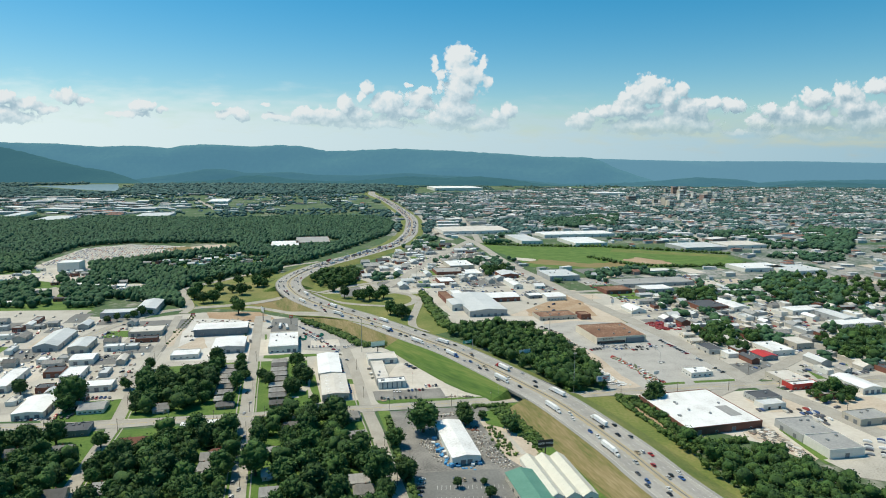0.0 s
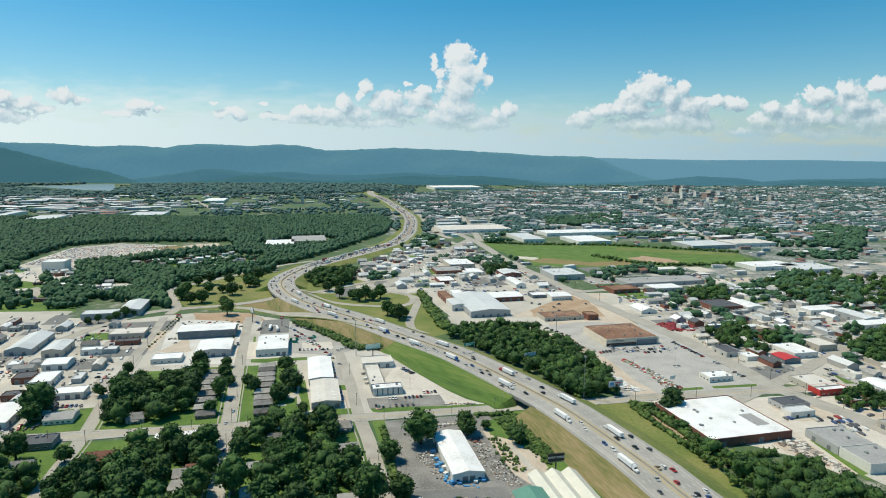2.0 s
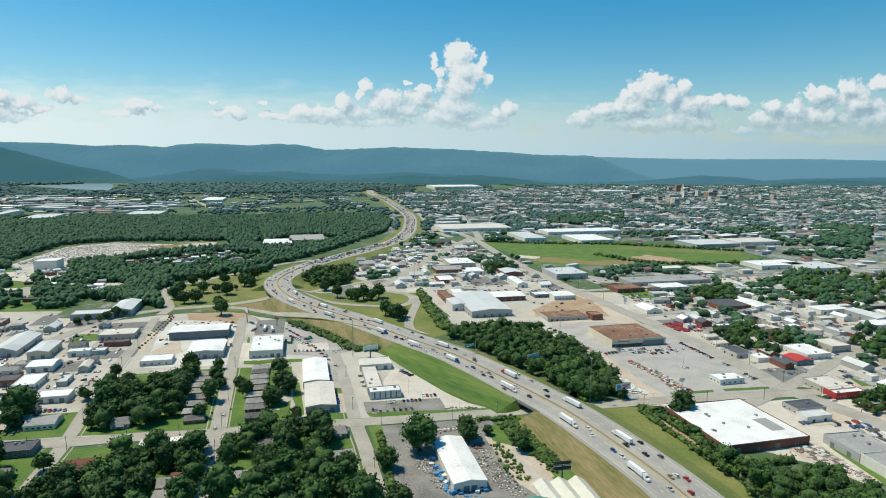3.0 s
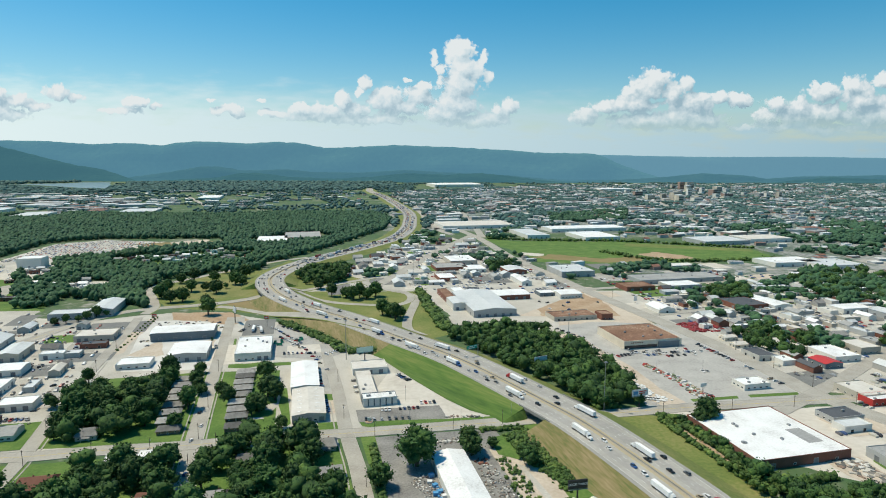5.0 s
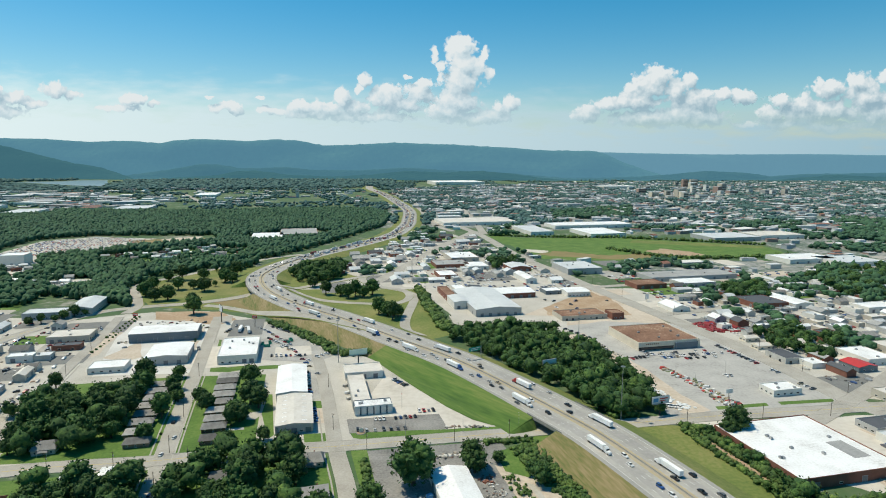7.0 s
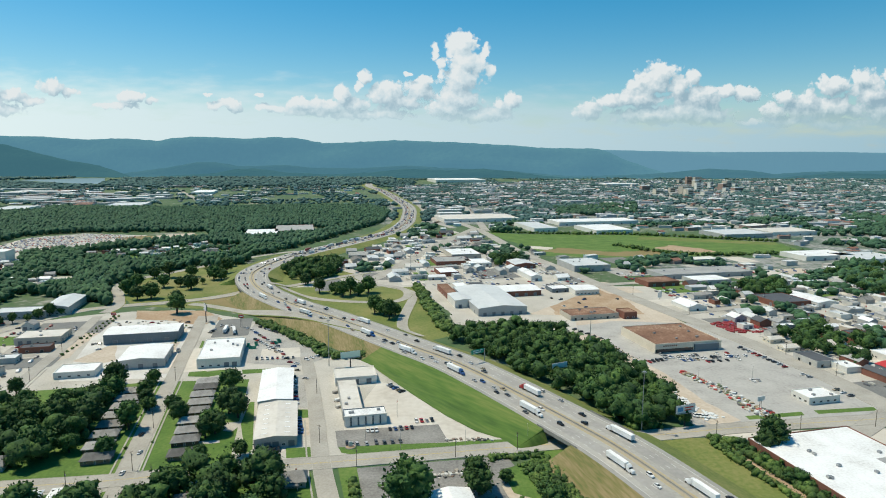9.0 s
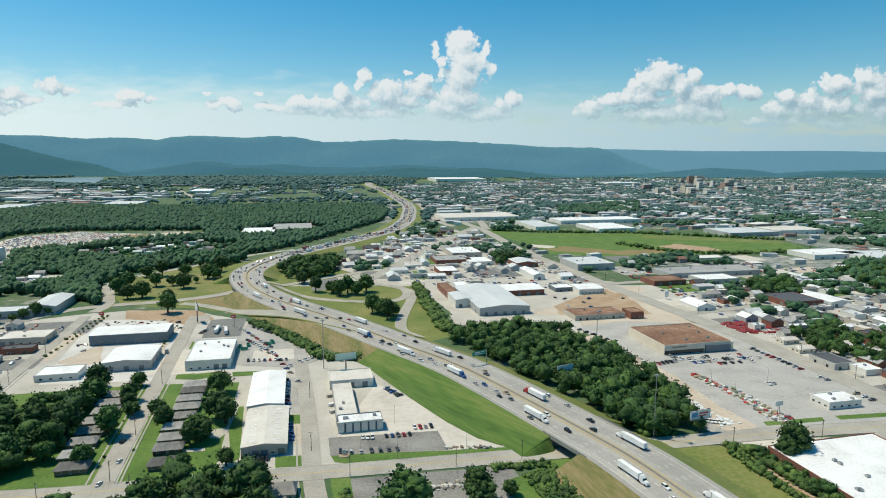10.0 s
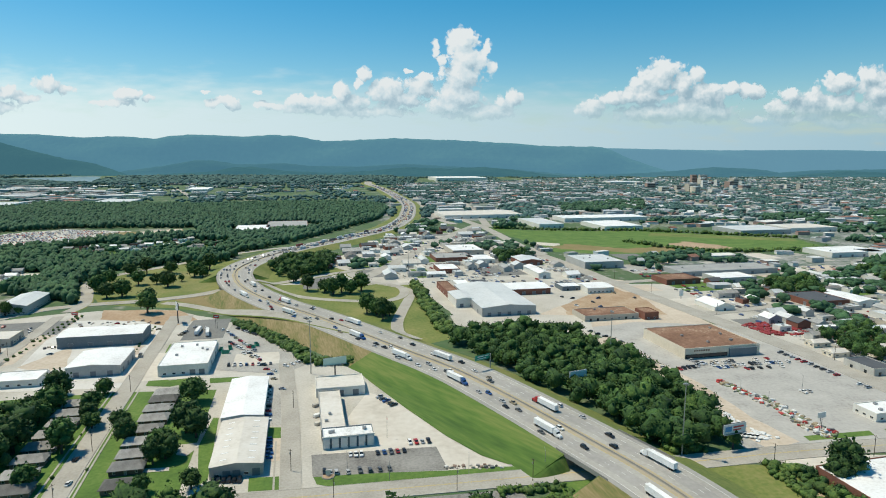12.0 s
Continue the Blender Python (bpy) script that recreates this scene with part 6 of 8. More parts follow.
def scatter_things(poly, count, seed, turns, size=(9, 26), blocks=()):
    """Small buildings of the middle distance, each a thing of its own."""
    rnd = random.Random(seed)
    xs, ys = [q[0] for q in poly], [q[1] for q in poly]
    kinds = ((wall_white, roof_white, "white walled workshop with bright white roof"), (wall_tan, roof_grey, "tan shop with grey flat roof"), (wall_grey, roof_metal, "grey shed with pale metal roof"), (wall_white, roof_tan, "white shop with weathered tan roof"), (wall_tan, shingle, "small house with grey shingle roof"), (wall_tan, roof_metal, "tan walled shed with pale metal roof"), (wall_brick, roof_grey, "brick shop with grey flat roof"),
             (wall_beige, roof_tan, "beige shop with weathered tan roof"), (wall_grey, roof_white, "grey metal shed with white roof"), (wall_brick, roof_dark, "brick workshop with dark roof"), (wall_white, roof_metal, "white shed with pale metal roof"))
    n = 0
    for _ in range(count * 25):
        x, y = rnd.uniform(min(xs), max(xs)), rnd.uniform(min(ys), max(ys))
        w, d = rnd.uniform(*size), rnd.uniform(size[0] * 0.8, size[1] * 0.55)
        if not inside(x, y, poly) or any(inside(x, y, b) for b in blocks) or near_road(x, y, max(w, d) * 0.5 + 1) or not clear(x, y, max(w, d) * 0.42):
            continue
        wl, rf, lb = rnd.choice(kinds)
        pitched = rf is shingle or rnd.random() < 0.4
        building("workshop" if rf is not shingle else "small_house", x, y, w, d, rnd.choice(turns) + rnd.uniform(-2, 2), rnd.uniform(2.9, 4.6), wl, rf, lb, "gable" if pitched else "flat", d * 0.2, doors=1, windows=1, sides="f", units=1, group=SHEDS)
        n += 1
        if n == count:
            break


RIVER = [(-2860, 4060), (-2590, 4330), (-2540, 4520), (-2330, 4530), (-2040, 4000), (-1800, 3450), (-1950, 3480), (-2280, 3700), (-2600, 3900)]
FIELD = [(84.9, 1518.5), (163.6, 1172.4), (272.7, 1152.5), (623.6, 1216.1), (633.9, 1362.2), (400.7, 1474.8), (157.8, 1482.2)]
TOWN = [(-116.9, 1021.3), (-145.4, 1887.3), (-266.2, 3466.1), (826.3, 4237.4), (3853.8, 4651.2), (1755.9, 1719.1), (573.3, 628.3), (434.6, 590.9), (342, 704.8), (297.8, 872.4), (225.1, 945), (168.5, 1031.2), (72.9, 1193.9)]
building("exhibition_hall", 75, 4060, 310, 260, 13, 15, wall_white, roof_white, "huge far hall with a long white roof", sides="f", doors=8)
building("depot", -675, 1114.7, 35.9, 32.3, 13, 14, wall_white, roof_white, "tall white depot beside the storage yard", sides="f", doors=3)
building("warehouse", -366.7, 1435.7, 62.2, 85.1, 13, 6, wall_grey, roof_white, "warehouse with white roof in the woods", sides="f", doors=4)
building("warehouse", -317.2, 1506.8, 79.2, 107.1, 13, 6, wall_brick, roof_grey, "warehouse with grey roof in the woods", sides="f", doors=4)
building("warehouse", 82.2, 1756.6, 190.4, 117.7, 13, 7, wall_white, roof_tan, "long far warehouse with tan roof", sides="f", doors=8)
building("warehouse", 358.5, 1675.7, 202, 70.8, 13, 7, wall_white, roof_white, "long far white warehouse", sides="f", doors=8)
building("warehouse", 343.8, 1521.6, 82.2, 108.5, 13, 7, wall_white, roof_white, "far white warehouse beyond the field", sides="f", doors=6)
building("warehouse", 204.4, 1562.2, 53.4, 129.4, 13, 7, wall_white, roof_metal, "far pale warehouse beside the field", sides="f", doors=4)
building("warehouse", 596.8, 1449.6, 109.2, 82.9, 13, 7, wall_grey, roof_metal, "far grey warehouse beyond the field", sides="f", doors=4)
building("warehouse", 712.6, 1485.8, 107.7, 71.6, 13, 7, wall_white, roof_tan, "far pale warehouse beyond the field", sides="f", doors=4)
building("warehouse", -1430.9, 2092.7, 36.4, 197.6, 13, 8, wall_white, roof_metal, "far white factory roof", sides="f", doors=4)
building("warehouse", -1230.2, 1969.9, 80.6, 133, 13, 8, wall_white, roof_metal, "far white factory roof", sides="f", doors=4)
building("warehouse", -978.1, 2115.7, 103.5, 128, 13, 8, wall_grey, roof_metal, "far pale factory roof", sides="f", doors=4)
building("warehouse", -1010.1, 2821.4, 84.7, 188.8, 13, 8, wall_white, roof_white, "far white shed among woods", sides="f", doors=4)
for i, (tx, ty, th) in enumerate(((1018.3, 3266.6, 24), (1100.4, 3024.9, 30), (1188.5, 3112.8, 38), (1327.8, 3299.1, 34), (978.3, 2866.7, 26), (1253.6, 2964.1, 22), (1502.3, 2987.7, 26), (1559.4, 2993.1, 30), (959.7, 3352.9, 18), (1502.5, 3411.5, 22), (1350.7, 3768.5, 28), (1465.3, 3782.2, 34), (-602.6, 2720.8, 34), (-481.7, 2871.4, 16), (1470.1, 3140.8, 18))):
    tower = root("office_block", tx, ty, 0, (13, 28)[i % 2], "far pale office block with bands of windows", "office block", "far office blocks")
    tw, td = (22, 18) if i != 12 else (14, 14)
    part("wall", box(-tw / 2, tw / 2, -td / 2, td / 2, 0, th), (wall_white, wall_beige, wall_white)[i % 3], tower)
    part("roof", box(-tw / 2 - 0.3, tw / 2 + 0.3, -td / 2 - 0.3, td / 2 + 0.3, th, th + 1.2), roof_grey, tower)
    for k in range(int(th // 8)):
        part("window_band", box(-tw / 2 + 1, tw / 2 - 1, -td / 2 - 0.15, -td / 2 + 0.1, k * 8 + 2.4, k * 8 + 5.4), glass, tower)
DOWNTOWN = random.Random(21)
for i in range(26):
    tx, ty = DOWNTOWN.choice(((930, 2900), (1000, 2850), (1020, 2740), (1090, 2740), (1180, 2840), (1240, 2900), (1330, 3350), (1400, 3600), (1300, 2980), (1540, 2985)))
    tx, ty = tx + DOWNTOWN.uniform(-40, 40), ty + DOWNTOWN.uniform(-60, 160)
    if not clear(tx, ty, 16):
        continue
    TAKEN.append((tx, ty, 22))
    tw, td, th = DOWNTOWN.uniform(20, 46), DOWNTOWN.uniform(18, 30), DOWNTOWN.choice((12, 16, 20, 26, 34, 46))
    tower = root("office_block", tx, ty, 0, DOWNTOWN.choice((13, 28, 20)), "far brick and stone block with bands of windows", "office block", "far office blocks")
    part("wall", box(-tw / 2, tw / 2, -td / 2, td / 2, 0, th), DOWNTOWN.choice((wall_beige, wall_cream, town_brick, town_brick, wall_grey, wall_white)), tower)
    part("roof", box(-tw / 2 - 0.3, tw / 2 + 0.3, -td / 2 - 0.3, td / 2 + 0.3, th, th + 1.2), DOWNTOWN.choice((roof_grey, roof_tan, roof_white)), tower)
    for k in range(int(th // 8)):
        part("window_band", box(-tw / 2 + 1, tw / 2 - 1, -td / 2 - 0.15, -td / 2 + 0.1, k * 8 + 2.4, k * 8 + 5.0), glass, tower)
building("warehouse", 960, 3620, 190, 90, 13, 10, wall_white, roof_white, "far white hall on rising ground", sides="f", doors=4)
scatter_things([(-580, 1185), (-478, 1268), (-425, 1310), (-395, 1225), (-435, 1160), (-540, 1125)], 26, 47, (10, 60, 30), (9, 15))
scatter_things([(-348.3, 464.7), (-266.2, 473.6), (-283.9, 546.2), (-338.8, 749.2), (-462.5, 781.6), (-586.4, 742.8)], 34, 41, (13, 103), (9, 23))
scatter_things([(284.1, 967.5), (487.3, 1018.6), (670.6, 919.8), (480, 591.8), (339.9, 510.9), (300.8, 580.2), (284.2, 727)], 150, 42, (13, 103), (9, 25))
scatter_things([(-160, 1080), (-118, 1240), (-60, 1390), (-22, 1370), (-18, 1120), (-45, 1015), (-105, 1015)], 34, 48, (13, 25, 103), (12, 34))
scatter_things([(-191.4, 1068.4), (-109.1, 1413.1), (63.1, 1497.2), (168.2, 1166.5), (196.3, 977.5), (71.2, 1004.4), (-38.6, 957)], 60, 43, (13, 103), (10, 30))
scatter_things([(-726.4, 1000.1), (-588.8, 1053.9), (-452.4, 1009.6), (-453.4, 833.8), (-574, 784.4)], 16, 44, (13, 20), (9, 20))
scatter_things([(-847.9, 1086.8), (-744.6, 1113.2), (-634.9, 1129.1), (-562.6, 1005.8), (-643.5, 958.3), (-741.3, 946.6)], 18, 46, (13, 40), (9, 16))
scatter_things([(-511.7, 1222.9), (-369.7, 1278.9), (-330.2, 1177.7), (-415.8, 1114.4), (-501.7, 1122.6)], 16, 45, (10, 60), (8, 16))
scatter_blocks("town_buildings", [(-124.7, 1616.8), (-203.8, 3473.4), (857.6, 4399.2), (4014.7, 4846.7), (1868.6, 2014.9), (734.1, 1551.5)], 2500, 11, "far town of pale low roofs", [FIELD], (9, 34), 0.09, green=0.16)
scatter_blocks("district_buildings", TOWN, 1150, 12, "pale roofed workshops and houses among trees", [FIELD], (8, 26), 0.09)
scatter_blocks("left_buildings", [(-2003.4, 2023.7), (-2832.8, 3168.3), (-1388.3, 3440.7), (-421.3, 3448.1), (-278, 2452.4), (-752.6, 2265.5), (-872.9, 2105.5)], 240, 13, "far pale industrial roofs among woods", [RIVER], (10, 40), 0.12)
GARDENS = [(-963.2, 1116.3), (-751.9, 1124.6), (-753.5, 1212.8), (-684.3, 1189), (-613.5, 1118.3), (-560.8, 1005.9), (-504.1, 913.9), (-474.9, 823.5), (-701.1, 804.6)]
scatter_blocks("left_buildings", [(-1723, 1915.7), (-2297.6, 2564.2), (-1997.1, 3033.9), (-1589.7, 2992.9), (-1023.1, 2557.5), (-937.4, 2121), (-1082.7, 1994.9)], 120, 14, "pale roofed factories beside the woods", [RIVER], (22, 70), 0.25)
wood_places = fill([(-1668.1, 1954.5), (-1103.5, 2069), (-673, 2023.2), (-296.8, 2254.7), (-151.7, 1969.3), (-144.6, 1676.1), (-212.2, 1408.2), (-287.1, 1179.5), (-303.9, 1064.3), (-373.4, 1051.5), (-415.5, 1010.9), (-390.3, 905.9), (-353.6, 836.6), (-484, 891.8), (-593.2, 881.1), (-791.8, 912.6)], 8.2, 1, 4.4, 12, blocks=[YARD, GARDENS, [(-536, 961.9), (-503, 1007.9), (-476.8, 985.8), (-457.6, 923.2), (-484, 891.8)], [(-767.1, 1147.9), (-688, 1215.5), (-628.2, 1165.8), (-631.4, 1095), (-690.6, 1060.5)], [(-522.4, 1170), (-474, 1274.3), (-362.1, 1294.2), (-333.6, 1190.4), (-405.6, 1114.8), (-492, 1100.3)], [(-590, 1190), (-545, 1245), (-478, 1278), (-425, 1325), (-385, 1220), (-432, 1150), (-488, 1125), (-545, 1112)]])
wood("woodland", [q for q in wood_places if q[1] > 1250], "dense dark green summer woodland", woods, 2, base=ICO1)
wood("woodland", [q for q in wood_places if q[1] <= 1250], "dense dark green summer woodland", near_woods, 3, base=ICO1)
wood("verge_woodland", fill([(-581.5, 1044), (-440.5, 1049.1), (-359.7, 836.5), (-404.3, 845), (-450.2, 907.9), (-488.3, 884.3)], 9.5, 2, 4.6, 12, blocks=[[(-531.5, 953.5), (-546.2, 992.5), (-491.1, 1008.3), (-458.8, 947.5), (-479.3, 907)]]), "trees between houses at the woodland edge", near_woods, 3, base=ICO1)
for gi, gp in enumerate(([(-741.3, 946.6), (-690.1, 987.6), (-617.3, 918.1), (-552.7, 830.9), (-644.1, 818.7)], [(-696.3, 1010.6), (-688.5, 1030.2), (-638.5, 967.1), (-629.2, 933.7)], [(-659, 1041.2), (-650.2, 1062), (-610.2, 994.9), (-617.4, 976.6)], [(-599.9, 959.7), (-581.5, 1014.6), (-527.2, 953.6), (-468.8, 833.3), (-516.1, 832)], [(-602.4, 910.8), (-593.9, 918.9), (-543.5, 841), (-557.3, 840.6)], [(-670.3, 1164.1), (-656.4, 1190.2), (-553.5, 1006.1), (-586.8, 1024)], [(-873, 1119.8), (-772.9, 1160), (-735.3, 1102.2), (-824.2, 1055.6)])):
    wood("garden_trees", fill(gp, 8.5, 30 + gi, 4.6, 11), "garden trees among houses and yards", near_woods, 3, base=ICO1)
wood("garden_trees", fill([(-590, 1190), (-545, 1245), (-478, 1278), (-425, 1325), (-340, 1290), (-335, 1190), (-432, 1125), (-545, 1112)], 11, 39, 4.6, 9, clumps=0.02), "garden trees among small houses", near_woods, 3, base=ICO1)
wood("east_trees", fill([(463.6, 736.3), (522.5, 779.7), (642.2, 802.8), (480, 591.8), (434.8, 607.6), (461.3, 674.7), (449.1, 696)], 9.5, 40, 4.6, 11), "dense broadleaf trees among houses", near_woods, 3, base=ICO1)
for gi, gp in enumerate(([(498, 983), (564, 1026), (621, 1049), (660, 1010), (600, 900), (520, 815), (492, 848), (478, 893)], [(565, 1090), (603, 1102), (640, 1070), (577, 1045), (520, 1000)], [(372, 996), (436, 1018), (407, 950), (357, 950)], [(1040, 1800), (1134, 1890), (1195, 1780), (900, 1360), (880, 1470)], [(765, 1750), (934, 1765), (830, 1583), (720, 1636)], [(334, 2060), (653, 2300), (535, 1900), (312, 1850)], [(99, 1605), (205, 1670), (195, 1520), (107, 1475)])):
    wood("town_grove", fill(gp, 9.0 if gi < 3 else 12.0, 60 + gi, 5.6 if gi < 3 else 7.0, 12, gap=2), "dark grove of broadleaf trees in the town", near_woods if gi < 3 else woods, 3, base=ICO1)
wood("river_woodland", fill([(-1645.6, 3256.4), (-2201.6, 4462.9), (-1540.7, 4665.6), (-357.6, 4659.5), (-266.7, 3690.8), (-1098.5, 3318.9)], 34, 41, 17, 13, gap=2), "dark far woodland beside the river", hazed_far_woods, 1, base=ICO1)
wood("river_woodland", fill([(-2728.3, 2873.4), (-3959.1, 4182.8), (-2635.2, 4585.2), (-1966.8, 3926), (-1640, 3257), (-1841.8, 3050.6)], 36, 42, 17, 13, gap=2, blocks=[RIVER]), "dark far woodland beside the river", hazed_far_woods, 1, base=ICO1)
town_green = fill(TOWN, 14.0, 5, 5.8, 9.0, gap=2, blocks=[FIELD], clumps=0.007, bare=0.10)
# the farther the trees, the more haze in their leaf colour
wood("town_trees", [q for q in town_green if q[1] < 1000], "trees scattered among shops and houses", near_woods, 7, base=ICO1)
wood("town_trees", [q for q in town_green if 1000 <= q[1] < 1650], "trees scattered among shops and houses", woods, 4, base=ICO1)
wood("town_trees", [q for q in town_green if q[1] >= 1650], "trees scattered among far roofs", hazed_far_woods, 2, base=ICO1)
wood("far_trees", fill([(-2049.5, 1893.5), (-3881.2, 3947.7), (-739.4, 4419.1), (909.2, 4666.4), (4825, 5253.9), (2065.1, 2027.4), (759.8, 1606.9), (-145.4, 1887.3), (-721.8, 2057.4)], 25, 6, 7.5, 9, gap=2, clumps=0.006, blocks=[RIVER]), "far treetops of the valley", hazed_far_woods, 1, base=ICO1)

# ---- ridges ----
def ridge(name, depth, crest, mat, label, foot=700.0, rough=6.0, seed=0):
    """A wooded ridge across the view: crest of (x, z), sloping to the valley floor towards the near side."""
    xs = np.arange(crest[0][0], crest[-1][0], 28.0)
    zs = np.interp(xs, [c[0] for c in crest], [c[1] for c in crest])
    rows = 14
    v, f = [], []
    for j in range(rows + 2):
        u = j / rows
        for i, x in enumerate(xs):
            k = max(0.0, 1 - u) if j <= rows else 0
            shape = math.cos(u * math.pi / 2) ** 1.3 if u <= 1 else 0
            n1 = noise.noise(Vector((x * 0.0022 + seed, u * 2.0, seed))) * 0.22 * math.sin(min(1, u) * math.pi)
            n2 = (noise.noise(Vector((x * 0.02, u * 14.0, seed + 3))) + 0.6 * noise.noise(Vector((x * 0.09, u * 40.0, seed + 9)))) * rough
            v.append((x, depth - foot * u * (1 + n1), max(-2.0, zs[i] * (shape + n1 * 0.6) + n2 * (0.5 + 0.5 * k))))
    n = len(xs)
    for j in range(rows + 1):
        for i in range(n - 1):
            a = j * n + i
            f.append((a, a + 1, a + n + 1, a + n))
    me = bpy.data.meshes.new(name)
    me.from_pydata(v, [], [q[::-1] for q in f])
    me.materials.append(mat)
    return tagged(new(name, me), label, "mountain", kind="structure")


def profile(depth, *pts):
    return [((x - 784) / 1100 * depth, 208 + (276.5 - y) / 1100 * depth) for x, y in pts]


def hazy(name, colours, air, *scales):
    """Forest's own colour, with haze of miles of bright air painted in as emission."""
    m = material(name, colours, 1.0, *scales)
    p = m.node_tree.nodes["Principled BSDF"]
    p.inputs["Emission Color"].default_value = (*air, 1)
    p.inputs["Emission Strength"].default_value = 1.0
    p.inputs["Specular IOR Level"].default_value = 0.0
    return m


# the last colour is the haze glow laid over each ridge
far_slope = hazy("haze_blue_far_forest", [(0.02, 0.045, 0.03), (0.03, 0.06, 0.038), (0.045, 0.08, 0.048)], (0.084, 0.208, 0.292), 0.004, 0.03)
plateau_slope = hazy("haze_pale_far_forest", [(0.02, 0.045, 0.03), (0.04, 0.07, 0.045)], (0.128, 0.275, 0.372), 0.004, 0.03)
near_slope = hazy("haze_tinted_near_forest", [(0.010, 0.026, 0.018), (0.016, 0.034, 0.022), (0.024, 0.044, 0.028)], (0.050, 0.140, 0.178), 0.006, 0.04)
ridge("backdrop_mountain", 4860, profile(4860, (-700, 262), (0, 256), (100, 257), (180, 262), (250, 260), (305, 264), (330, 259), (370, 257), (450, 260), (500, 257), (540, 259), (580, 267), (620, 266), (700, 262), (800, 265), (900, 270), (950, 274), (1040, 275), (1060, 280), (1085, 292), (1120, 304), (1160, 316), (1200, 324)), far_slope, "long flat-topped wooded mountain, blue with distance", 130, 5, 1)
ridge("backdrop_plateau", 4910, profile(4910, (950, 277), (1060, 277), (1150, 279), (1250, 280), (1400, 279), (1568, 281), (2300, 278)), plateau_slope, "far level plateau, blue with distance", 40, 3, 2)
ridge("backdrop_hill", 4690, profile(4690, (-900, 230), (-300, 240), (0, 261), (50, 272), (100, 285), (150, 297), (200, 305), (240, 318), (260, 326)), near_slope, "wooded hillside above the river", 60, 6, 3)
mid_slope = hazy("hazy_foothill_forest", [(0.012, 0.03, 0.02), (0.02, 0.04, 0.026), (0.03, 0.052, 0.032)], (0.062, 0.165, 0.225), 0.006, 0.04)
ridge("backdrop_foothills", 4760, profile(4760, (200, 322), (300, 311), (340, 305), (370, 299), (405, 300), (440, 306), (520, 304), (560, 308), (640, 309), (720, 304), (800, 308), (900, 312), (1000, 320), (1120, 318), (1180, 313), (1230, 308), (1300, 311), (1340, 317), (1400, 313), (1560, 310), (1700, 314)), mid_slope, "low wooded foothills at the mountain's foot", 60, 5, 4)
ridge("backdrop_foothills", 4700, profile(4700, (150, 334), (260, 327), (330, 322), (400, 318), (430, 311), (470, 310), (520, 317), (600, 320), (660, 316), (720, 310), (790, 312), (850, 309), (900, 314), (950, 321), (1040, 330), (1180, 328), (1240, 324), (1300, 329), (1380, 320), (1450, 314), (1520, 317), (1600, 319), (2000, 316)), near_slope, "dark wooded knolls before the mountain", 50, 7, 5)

# ---- clouds: a plain backdrop of sky, far behind the mountains ----
CLOUD_Y = 4965.0


